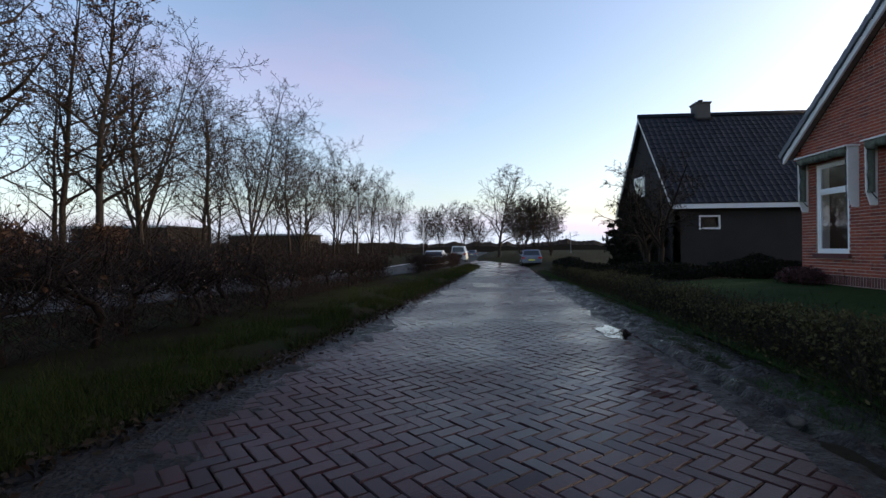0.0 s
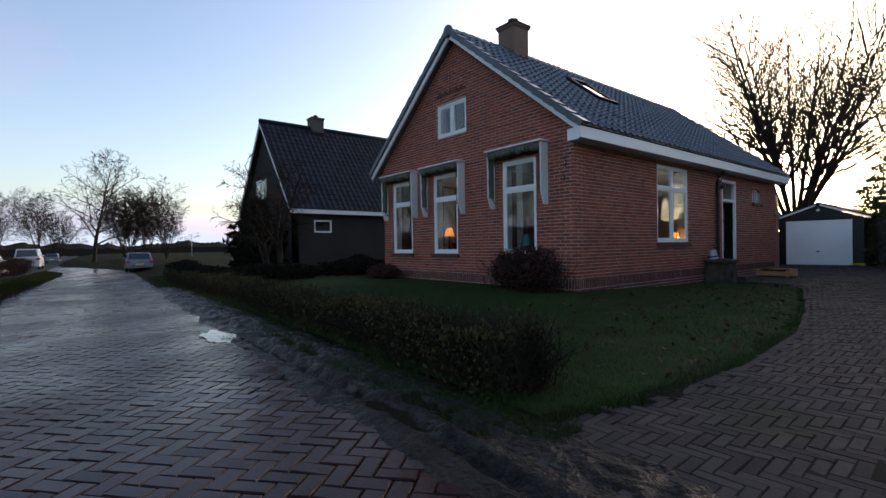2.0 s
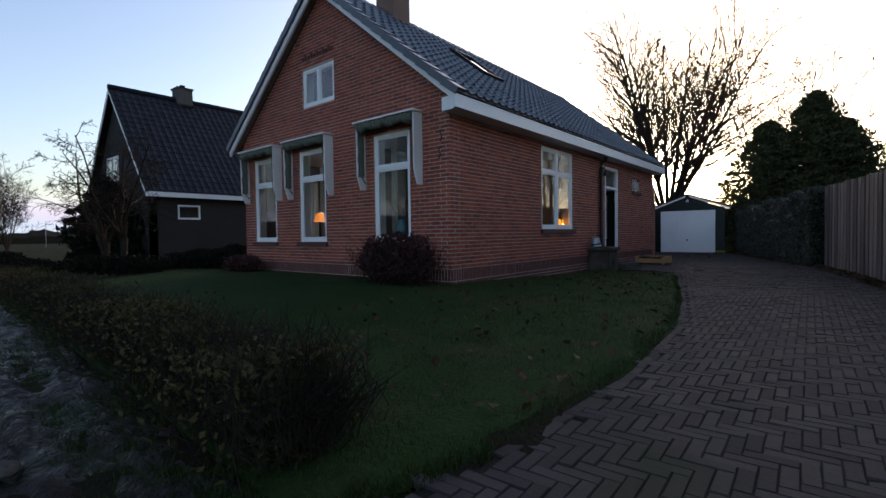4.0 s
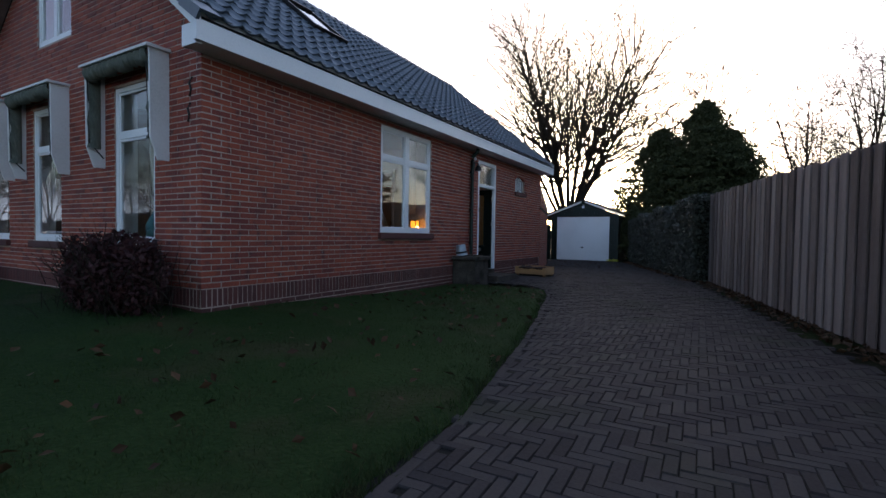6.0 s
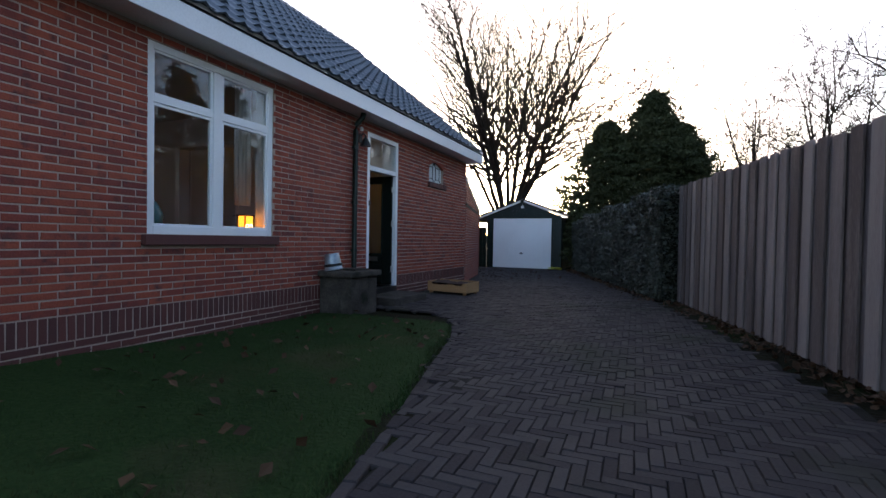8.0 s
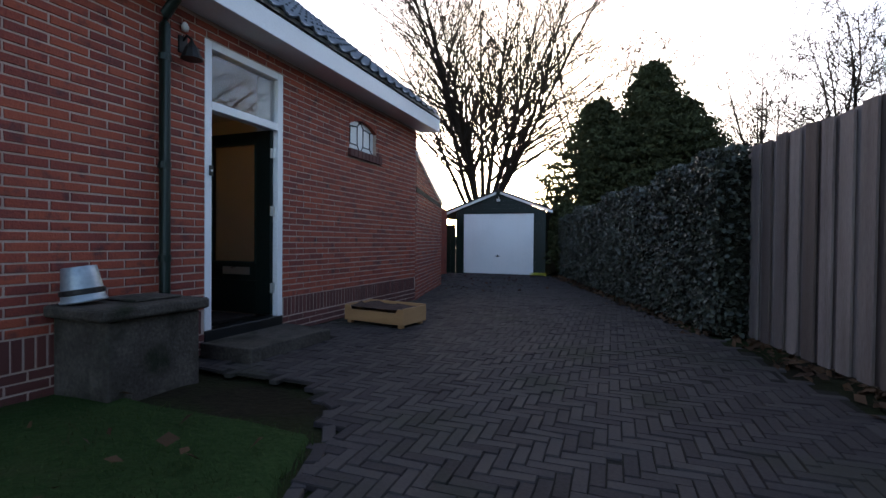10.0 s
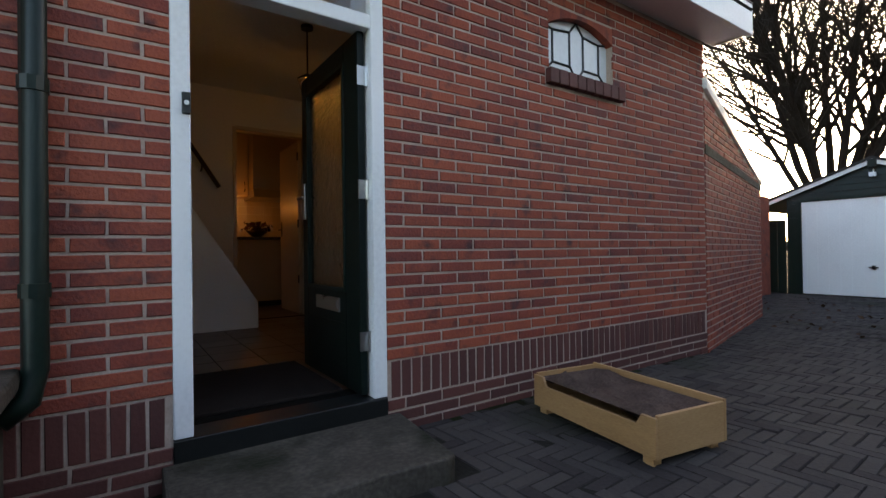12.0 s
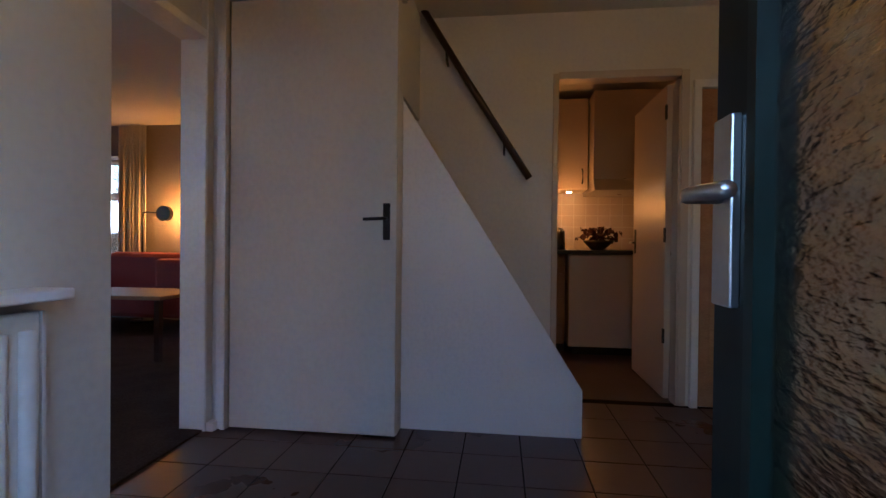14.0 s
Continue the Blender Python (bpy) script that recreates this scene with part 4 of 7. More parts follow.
# ---------------------------------------------------------------- leaves
def leaf_cloud(points, size, rng, flat=0.5, normal=None, long=1.5):
    """Small bent leaf quads at the points, facing about."""
    mb = MB()
    for p in points:
        d = Vector((rng.gauss(0, 1), rng.gauss(0, 1), rng.gauss(0, 1)))
        if normal is not None:
            d = d * flat + Vector(normal)
        d.normalize()
        a = d.orthogonal().normalized()
        a.rotate(Matrix.Rotation(rng.uniform(0, 6.28), 3, d))
        b = d.cross(a)
        s = size * rng.uniform(0.6, 1.3)
        p = Vector(p)
        mb.add([p - a * s * 0.5 * long, p - b * s * 0.5 + d * s * 0.12, p + a * s * 0.5 * long, p + b * s * 0.5 + d * s * 0.12], [(0, 1, 2), (0, 2, 3)])
    return mb


# ivy hedge along the drive
rg = random.Random(21)
iv = thing("ivy_hedge", "dense clipped hedge of dark ivy over a fence", "hedge")
IV0, IV1 = Vector((4.35, 9.35, 0)), Vector((1.4, 18.85, 0))
idir = (IV1 - IV0).normalized()
inrm = Vector((-idir.y, idir.x, 0))
if inrm.x > 0:
    inrm = -inrm
ilen = (IV1 - IV0).length


def ivy_top(s):
    return 2.02 - 0.02 * s + 0.06 * math.sin(s * 1.9) + 0.05 * math.sin(s * 4.3 + 1)


# opaque core whose near-black colour stands for the shade between the leaves
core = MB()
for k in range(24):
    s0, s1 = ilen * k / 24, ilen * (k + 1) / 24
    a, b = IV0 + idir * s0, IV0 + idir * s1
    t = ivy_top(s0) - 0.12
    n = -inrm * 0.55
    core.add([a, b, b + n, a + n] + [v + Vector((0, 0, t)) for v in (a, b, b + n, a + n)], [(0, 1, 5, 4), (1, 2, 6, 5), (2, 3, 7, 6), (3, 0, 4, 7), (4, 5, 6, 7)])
part("core", core, M_DARKHEDGE, iv, "solid near-black core behind the hedge leaves")
pts = []
for _ in range(30000):
    s, h = rg.uniform(0, 1) ** 1.25 * ilen, rg.uniform(0.04, 1)
    bulge = 0.07 * noise.noise((s * 1.6, h * 3, 5)) + rg.uniform(-0.03, 0.09)
    pts.append(IV0 + idir * s + inrm * bulge + Vector((0, 0, h * ivy_top(s))))
part("leaves", leaf_cloud(pts, 0.052, rg, 0.8, inrm + Vector((0, 0, 0.35)), 1.1), M_IVY, iv)
pts = []
for _ in range(9000):
    s, d = rg.uniform(0, ilen), rg.uniform(-0.05, 0.65)
    pts.append(IV0 + idir * s - inrm * d + Vector((0, 0, ivy_top(s) - 0.08 + rg.uniform(-0.05, 0.12))))
for _ in range(1500):
    pts.append(IV0 - idir * rg.uniform(-0.02, 0.1) - inrm * rg.uniform(0, 0.6) + Vector((0, 0, rg.uniform(0.05, 1.95))))
part("top_leaves", leaf_cloud(pts, 0.056, rg, 0.8, (0, -0.3, 1), 1.1), M_IVY, iv)

# ---------------------------------------------------------------- trees
def limb(mb, rng, p, d, length, r, level, up, kids, wob=0.18, thin=0.012, reach=1.0, close=0.0):
    """A branch that bends, tapers and forks; twigs to the last level."""
    n = 5 if level == 0 else (4 if level == 1 else 2)
    pts, rad = [p.copy()], [r]
    q, e = p.copy(), d.normalized()
    for i in range(n):
        e = (e + Vector((rng.gauss(0, wob), rng.gauss(0, wob), rng.gauss(0, wob * 0.6) + up))).normalized()
        q = q + e * length / n
        pts.append(q.copy())
        rad.append(max(thin, r * (1 - 0.8 * (i + 1) / n)))
    mb.tube(pts, rad, 6 if level == 0 else (4 if level == 1 else 3), False)
    if level >= len(kids):
        return
    turn = rng.uniform(0, 6.28)
    for k in range(kids[level]):
        f = 0.22 + 0.78 * (k + rng.random()) / kids[level]
        f = min(0.98, f)
        i = min(n - 1, int(f * n))
        base = pts[i].lerp(pts[i + 1], f * n - i)
        ax = (pts[i + 1] - pts[i]).normalized()
        side = ax.orthogonal().normalized()
        turn += 2.4 + rng.uniform(-0.5, 0.5)
        side.rotate(Matrix.Rotation(turn, 3, ax))
        nd = ax * (rng.uniform(0.45, 0.9) + close) + side
        limb(mb, rng, base, nd, reach * length * rng.uniform(0.28, 0.5) * (1.15 - 0.55 * f), max(thin, rad[i] * 0.5), level + 1, up, kids, wob, thin, reach, close)


def bare_tree(seed, h, r, forks=1, spread=0.32, kids=(16, 6, 4), up=0.06, fork_z=0.12, label="bare winter tree", leaves=0, leaf_mat=None, low=0.22, lean=0.42, thin=0.011, reach=1.0, close=0.0, crook=0.09):
    rng = random.Random(seed)
    t = thing("tree", label, "tree")
    trunk, crown = MB(), MB()
    if forks == 1:
        pts, rad, q, e = [Vector((0, 0, -0.2))], [r * 1.25], Vector((0, 0, -0.2)), Vector((rng.gauss(0, 0.05), rng.gauss(0, 0.05), 1))
        n = 9
        for i in range(n):
            e = (e + Vector((rng.gauss(0, 0.06), rng.gauss(0, 0.06), 0.1))).normalized()
            q = q + e * h / n
            pts.append(q.copy())
            rad.append(max(0.012, r * (1 - 0.93 * (i + 1) / n)))
        trunk.tube(pts, rad, 8, False)
        turn = 0
        for k in range(kids[0]):
            f = low + (0.98 - low) * (k + rng.random() * 0.8) / kids[0]
            i = min(n - 1, int(f * n))
            base = pts[i].lerp(pts[i + 1], f * n - i)
            turn += 2.4 + rng.uniform(-0.5, 0.5)
            el = rng.uniform(0.35, 0.9) + 0.4 * f
            d = Vector((math.cos(turn), math.sin(turn), el))
            limb(crown, rng, base, d, h * spread * (1.15 - 0.75 * f) * rng.uniform(0.7, 1.2), rad[i] * 0.5, 0, up, kids[1:], 0.18, thin, reach)
    else:
        trunk.tube([(0, 0, -0.2), (0.02, 0, h * fork_z * 0.5), (0, 0.02, h * fork_z)], [r * 1.3, r, r * 0.95], 10, False)
        for k in range(forks):
            w = 6.283 * k / forks + rng.uniform(-0.3, 0.3)
            tilt = rng.uniform(0.12, lean)
            d = Vector((math.cos(w) * tilt, math.sin(w) * tilt, 1))
            limb(crown, rng, Vector((0, 0, h * fork_z * rng.uniform(0.6, 1))), d, h * rng.uniform(0.75, 0.95), r * rng.uniform(0.45, 0.65), 0, up, kids, crook, thin, reach, close)
    part("trunk", trunk, M_BARK, t, smooth=True)
    part("crown", crown, M_TWIG, t, "bare branches and twigs")
    if leaves:
        v = crown.v
        pts = [Vector(v[rng.randrange(len(v))]) + Vector((rng.gauss(0, 0.1), rng.gauss(0, 0.1), rng.gauss(0, 0.1))) for _ in range(leaves)]
        part("leaves", leaf_cloud(pts, 0.1, rng), leaf_mat, t, "last brown leaves")
    return t


rg = random.Random(5)
kinds = [bare_tree(11, 16.5, 0.2, thin=0.014, kids=(26, 8, 6), label="tall bare alder beside the main road"),
         bare_tree(12, 15.5, 0.17, thin=0.014, kids=(25, 8, 6), spread=0.3, label="tall bare alder beside the main road"),
         bare_tree(13, 15, 0.2, thin=0.014, forks=5, kids=(12, 8, 6), fork_z=0.16, label="bare many-stemmed tree beside the main road"),
         bare_tree(14, 16.5, 0.22, thin=0.014, kids=(26, 8, 6), spread=0.34, leaves=2600, leaf_mat=M_BROWNLEAF, label="oak with its last brown leaves beside the main road")]
spots = [(-3, -29, 0, 1.05), (-6.5, -27, 1, 1.15), (-9, -30.5, 2, 1.1), (-11, -26.5, 0, 1.2), (-13.5, -29, 1, 1.0), (-15.5, -24.8, 3, 0.95), (-18, -29, 1, 1.1), (-20.5, -26.5, 0, 0.98),
         (-23, -28.5, 2, 1.05), (-26, -25.8, 1, 1.0), (-29, -28, 0, 0.95), (-32.5, -26, 2, 1.05), (-36, -27.5, 1, 0.98), (-39.5, -25.5, 0, 1.0), (-43.5, -26, 2, 1.0),
         (-48, -27, 1, 0.95), (-52, -25, 0, 0.95), (-57, -26, 2, 0.95), (-62, -25, 1, 0.92), (-67, -26, 0, 0.9), (-73, -25, 2, 0.9), (-80, -25, 1, 0.85), (-88, -24, 2, 0.82), (-97, -24, 0, 0.75),
         (-30, -33, 2, 0.9), (-24, -35, 0, 1.0), (-40, -33, 1, 0.95), (-50, -32, 2, 0.95), (-14, -35, 2, 1.0), (-60, -31, 0, 0.9)]
used = set()
for x, y, k, s in spots:
    m = Matrix.Translation((x, y, ground_z(x, y))) @ pose(0, 0, 0, 0, 0, rg.uniform(0, 360))
    if k not in used:
        kinds[k].matrix_basis, t = m, kinds[k]
        used.add(k)
    else:
        t = copy_thing(kinds[k], m)
    s *= 0.87 if -64 < x < -19 else 1.0
    t.scale = (s, s, s)
    t["group"] = "row of trees beside the main road"
for x, y, k, s in ((12.3, 9.3, 2, 0.62), (12.8, 12.6, 0, 0.62), (14.2, 15.6, 1, 0.6), (15, -3, 2, 0.6), (16.5, 2, 0, 0.62), (15.5, 6.5, 2, 0.58), (17, 10, 1, 0.6), (18, -8, 0, 0.7), (20, 4, 2, 0.7)):
    t = copy_thing(kinds[k], pose(x, y, 0, 0, 0, x * 77))
    t.scale = (s, s, s)
    tagged(t, "tall bare tree in the neighbouring garden", group="trees of the neighbouring garden")
lone = bare_tree(31, 13.5, 0.24, thin=0.018, kids=(26, 9, 6), spread=0.5, low=0.2, up=0.03, label="lone bare tree at the bend of the lane")
lone.matrix_basis = pose(-66, -4.2, -0.8)
for x, y, s, sd in ((-70, -0.6, 9.6, 41), (-73, 2.0, 10.6, 42), (-72, 4.4, 9.0, 43), (-77, 0.6, 9.8, 44), (-105, -16, 11, 45), (-104, -10.5, 12, 46), (-112, -20, 11, 47), (-98, -7.5, 8, 48)):
    b = bare_tree(sd, s, 0.14, thin=0.014, forks=6, kids=(15, 8, 6), fork_z=0.08, lean=0.36, up=0.05, close=0.3, label="dense leafless shrubby tree at the end of the lane")
    b.matrix_basis = Matrix.Translation((x, y, -0.8)) @ Matrix.Diagonal((1.05, 1.05, 1, 1))
    b["group"] = "trees at the end of the lane"

big = bare_tree(61, 13.2, 0.24, forks=13, kids=(24, 10, 5), fork_z=0.12, up=0.03, lean=0.85, reach=1.12, thin=0.0062, close=0.5, crook=0.05, label="large many-limbed bare tree behind the garage")
big.matrix_basis = pose(-3.3, 26.0, 0) @ Matrix.Diagonal((1.0, 1.0, 1.06, 1))
for x, y, s, sd in ((2.0, 28.5, 12.2, 62), (8.2, 27.5, 8.4, 63), (10.6, 24.5, 9, 64)):
    b = bare_tree(sd, s, 0.14, forks=7, kids=(16, 10, 6) if sd == 62 else (13, 8, 5), fork_z=0.1, thin=0.009, close=0.25, label="bare tree beyond the fence")
    b.matrix_basis = pose(x, y, 0)
b = bare_tree(65, 11.5, 0.17, kids=(22, 9, 6), spread=0.42, low=0.3, thin=0.007, up=0.02, label="bare tree overhanging the neighbouring garden")
b.matrix_basis = pose(12.6, 17.5, 0)
b = bare_tree(66, 3.9, 0.12, thin=0.007, forks=5, kids=(10, 7, 5), fork_z=0.3, up=-0.03, lean=0.85, reach=0.95, crook=0.2, label="small pale-barked bare tree before the dark house")
b.matrix_basis = pose(-13.0, -1.25, -0.25, 0, -4)
b = bare_tree(67, 3.9, 0.1, thin=0.007, forks=4, kids=(10, 7, 5), fork_z=0.34, up=-0.03, lean=0.8, reach=0.95, crook=0.2, label="small pale-barked bare tree before the dark house")
b.matrix_basis = pose(-13.0, -0.8, -0.25, 0, 9)


def conifer(label, h, r, seed, count, z0=0.3, leaders=((0, 0, 1.0),), material=None, fine=0.1, per=110):
    """Boughs of drooping sprays round one or more leaders, of uneven length, with gaps between them."""
    rng = random.Random(seed)
    t = thing("conifer", label, "conifer")
    trunk, pts = MB(), []
    for lx, ly, share in leaders:
        top = h * share
        trunk.tube([(lx * 0.3, ly * 0.3, -0.1), (lx * 0.8, ly * 0.8, top * 0.45), (lx, ly, top * 0.92)], [0.2, 0.12, 0.02], 8)
        for k in range(int(count * share / len(leaders))):
            f = ((k + rng.random()) / (count * share / len(leaders))) ** 1.1
            w = k * 2.39996 + rng.uniform(-0.5, 0.5)
            ragged = 0.8 + 0.38 * noise.noise((math.cos(w) * 1.6 + seed, math.sin(w) * 1.6, f * 5)) + rng.uniform(-0.16, 0.2)
            span = r * ((1 - f ** 1.5) ** 0.85 + 0.03) * ragged
            zb = z0 + f * (top - z0)
            rise = rng.uniform(0.0, 0.35) + 0.7 * f
            cw, sw = math.cos(w), math.sin(w)
            for _ in range(int(per * (0.35 + 0.65 * (1 - f)))):
                q = rng.uniform(0.12, 1) ** 0.75
                fan = rng.gauss(0, 0.13 * r * q * (1.25 - q) + 0.05)
                hang = -abs(rng.gauss(0, 0.12)) * (0.4 + q)
                pts.append((lx + cw * span * q - sw * fan, ly + sw * span * q + cw * fan, zb + rise * span * (q - 0.3) * 0.7 - 0.22 * span * q * q + hang))
    part("trunk", trunk, M_BARK, t)
    part("foliage", leaf_cloud(pts, fine, rng, 1.0, (0, 0, 0.3), 3.2), material or M_CONIFER, t, "dark green feathery sprays")
    return t


conifer("broad ragged dark green conifer behind the ivy hedge", 7.3, 3.25, 71, 1100, 0.4, ((0.5, 0, 1.0), (-1.3, 0.4, 0.86), (1.5, -0.3, 0.8)), None, 0.062, 190).matrix_basis = pose(3.6, 21.4, 0)
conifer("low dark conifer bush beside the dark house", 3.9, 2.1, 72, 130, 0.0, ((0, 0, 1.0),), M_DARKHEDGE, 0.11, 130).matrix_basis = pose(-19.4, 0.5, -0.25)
conifer("dark green shrub behind the ivy hedge", 4.2, 1.9, 73, 120, 0.3).matrix_basis = pose(7.2, 24.5, 0)

# out-of-view conifers added to darken window reflections and hold light off the drive
for x, y, h, r, sd in ((10.5, 0.5, 4.5, 1.8, 74), (11, 4.5, 5.2, 2.0, 75), (10.2, 8.2, 4.0, 1.7, 76), (10.2, 11.2, 6.6, 2.2, 77), (11.6, 14.5, 7.2, 2.4, 78), (13.2, 18.5, 7.0, 2.4, 79)):
    conifer("unseen conifer added beyond the fence to darken reflections", h, r, sd, 90, 0.2).matrix_basis = pose(x, y, 0)


# ---------------------------------------------------------------- hedges and shrubs
def twig_mass(points, rng, length, r, lean):
    mb = MB()
    for p in points:
        p = Vector(p)
        d = Vector((rng.gauss(0, lean), rng.gauss(0, lean), rng.uniform(0.4, 1))).normalized()
        l = length * rng.uniform(0.5, 1.2)
        q = p + d * l * 0.5
        d2 = (d + Vector((rng.gauss(0, 0.4), rng.gauss(0, 0.4), rng.gauss(0, 0.3)))).normalized()
        mb.tube([p, q, q + d2 * l * 0.5], [r, r * 0.8, r * 0.4], 3, False)
    return mb


rg = random.Random(9)
fh = thing("front_hedge", "low olive-brown privet hedge along the lane", "hedge")
lp, tp = [], []
for _ in range(30000):
    x = 3.0 - 24 * rg.random() ** 1.5
    hh = 0.5 + 0.06 * math.sin(x * 2.1) + 0.05 * noise.noise((x * 2, 0, 0))
    y = road_right(x) + 0.98 + rg.gauss(0, 0.17)
    lp.append((x, y, ground_z(x, y) + hh * rg.random() ** 0.6 + (0.08 * rg.random() if rg.random() < 0.12 else 0)))
for _ in range(11000):
    x = 3.05 - 24 * rg.random() ** 1.5
    y = road_right(x) + 0.98 + rg.gauss(0, 0.15)
    tp.append((x, y, ground_z(x, y) + rg.uniform(0, 0.3)))
part("leaves", leaf_cloud(lp, 0.023, rg, long=1.7), M_HEDGE, fh)
part("twigs", twig_mass(tp, rg, 0.36, 0.0035, 0.4), M_TWIG, fh)


def shrub(name, label, at, size, count, leaf, material, seed, twigs=300, category="shrub"):
    rng = random.Random(seed)
    t = thing(name, label, category, Matrix.Translation(at))
    lv, tw = [], []
    for _ in range(count):
        a = Vector((rng.gauss(0, 1), rng.gauss(0, 1), rng.gauss(0, 1))).normalized() * rng.random() ** 0.33
        a *= 0.85 + 0.3 * noise.noise(a * 2 + Vector((seed, 0, 0)))
        lv.append((a.x * size[0], a.y * size[1], size[2] * (0.5 + 0.5 * a.z)))
    for _ in range(twigs):
        tw.append((rng.gauss(0, 0.35) * size[0], rng.gauss(0, 0.35) * size[1], rng.uniform(0, 0.6) * size[2]))
    part("leaves", leaf_cloud(lv, leaf, rng), material, t)
    part("twigs", twig_mass(tw, rng, 0.45 * size[2], 0.005, 0.35), M_TWIG, t)
    return t


shrub("barberry", "dense dark red barberry shrub against the gable", (-0.82, -0.5, 0.12), (1.0, 0.45, 0.98), 6500, 0.04, M_REDBUSH, 3, 900)
shrub("barberry", "low dark red shrub at the foot of the gable", (-5.9, -0.45, 0.15), (0.75, 0.4, 0.48), 2500, 0.04, M_REDBUSH, 4, 300)
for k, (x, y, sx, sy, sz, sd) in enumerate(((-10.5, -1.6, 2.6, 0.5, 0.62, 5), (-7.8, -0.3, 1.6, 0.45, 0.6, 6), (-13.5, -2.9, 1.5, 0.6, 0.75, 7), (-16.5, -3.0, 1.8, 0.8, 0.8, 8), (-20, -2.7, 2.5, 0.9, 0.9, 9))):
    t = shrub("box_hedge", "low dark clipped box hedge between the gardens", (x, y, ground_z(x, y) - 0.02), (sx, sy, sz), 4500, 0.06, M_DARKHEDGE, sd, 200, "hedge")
    if k < 2:
        t.matrix_basis = Matrix.Translation((x, y, ground_z(x, y) - 0.02)) @ pose(0, 0, 0, 0, 0, 30)
shrub("shrub", "dark evergreen shrub under the small window", (-17.0, 5.0, -0.2), (0.5, 0.9, 1.0), 2500, 0.06, M_DARKHEDGE, 10, 80)
shrub("shrub", "dark evergreen shrub beside the garage", (1.5, 19.2, 0), (0.72, 0.6, 2.6), 6000, 0.08, M_CONIFER, 15, 150)
shrub("shrub", "brown leafless shrub by the main road", (-11, -25.2, 0), (2.2, 1.4, 2.4), 5000, 0.1, M_BROWNLEAF, 12, 900)
shrub("shrub", "dark undergrowth beside the main road", (-4, -27, 0), (4.5, 2, 2.6), 6000, 0.14, M_TWIG, 13, 1200)
shrub("shrub", "brown leafless shrub by the main road", (-15.5, -24.6, 0), (1.3, 1.1, 2.6), 4000, 0.1, M_BROWNLEAF, 14, 500)


def hedgerow_bush(seed):
    """A pruned thorn bush: gnarled stem, crooked arms, a thatch of twigs."""
    rng = random.Random(seed)
    t = thing("hedge_bush", "gnarled cut-back thorn bush of a leafless hedgerow", "bush")
    stem = MB()
    ends = []
    for k in range(rng.choice((1, 2))):
        q = Vector((rng.uniform(-0.1, 0.1), rng.uniform(-0.1, 0.1), -0.05))
        pts = [q.copy()]
        for _ in range(4):
            q = q + Vector((rng.gauss(0, 0.06), rng.gauss(0, 0.06), 0.13))
            pts.append(q.copy())
        stem.tube(pts, [0.05, 0.045, 0.042, 0.04, 0.035], 6, False)
        for _ in range(5):
            w = rng.uniform(0, 6.28)
            r1 = q + Vector((math.cos(w) * 0.25, math.sin(w) * 0.18, rng.uniform(0.0, 0.2)))
            r2 = r1 + Vector((math.cos(w) * 0.25, math.sin(w) * 0.2, rng.uniform(0.05, 0.3)))
            stem.tube([q, r1, r2], [0.03, 0.022, 0.014], 5, False)
            ends += [r1, r2]
    part("stem", stem, M_DARKTWIG, t, smooth=True)
    pts = [rng.choice(ends) + Vector((rng.gauss(0, 0.22), rng.gauss(0, 0.2), rng.gauss(0.05, 0.14))) for _ in range(520)]
    pts += [Vector((rng.gauss(0, 0.35), rng.gauss(0, 0.3), rng.uniform(0.0, 0.25))) for _ in range(160)]
    part("twigs", twig_mass(pts, rng, 0.42, 0.005, 0.8), M_DARKTWIG, t)
    lv = [rng.choice(ends) + Vector((rng.gauss(0, 0.3), rng.gauss(0, 0.25), rng.gauss(0.15, 0.2))) for _ in range(110)]
    part("leaves", leaf_cloud(lv, 0.045, rng), M_BROWNLEAF, t, "withered leaves")
    return t


kinds = [hedgerow_bush(s) for s in (81, 82, 83, 84)]
for k in range(46):
    x = 4.5 - k * 0.86 - (0.012 * k * k if k > 20 else 0)
    y = road_left(x) - 2.35 + rg.uniform(-0.25, 0.25)
    m = Matrix.Translation((x, y, ground_z(x, y))) @ pose(0, 0, 0, 0, 0, rg.uniform(0, 360))
    b = kinds[k] if k < 4 else copy_thing(kinds[k % 4], m)
    b.matrix_basis = m
    s = rg.uniform(0.9, 1.15) * (1.0 if x > -3 else 0.8)
    b.scale = (s, s, s)
    b["group"] = "hedgerow beside the lane"


# ---------------------------------------------------------------- grass and fallen leaves
def blades(name, label, spots_, lo, hi, width, material, rng):
    mb = MB()
    for x, y in spots_:
        z = ground_z(x, y) - 0.01
        w, h = rng.uniform(0, 6.283), rng.uniform(lo, hi)
        c, s = math.cos(w) * width, math.sin(w) * width
        bx, by = rng.gauss(0, 0.45) * h, rng.gauss(0, 0.45) * h
        mb.add([(x - c, y - s, z), (x + c, y + s, z), (x + bx, y + by, z + h)], [(0, 1, 2)])
    return tagged(part(name, mb, material), label, "grass", kind="stuff")


def on_lawn(x, y):
    return road_right(x) + 0.7 < y < 5.6 and x < lerp(y, LAWN_EDGE) - 0.05 and not (-6.6 < x < 0.02 and y > -0.02) and x > -8


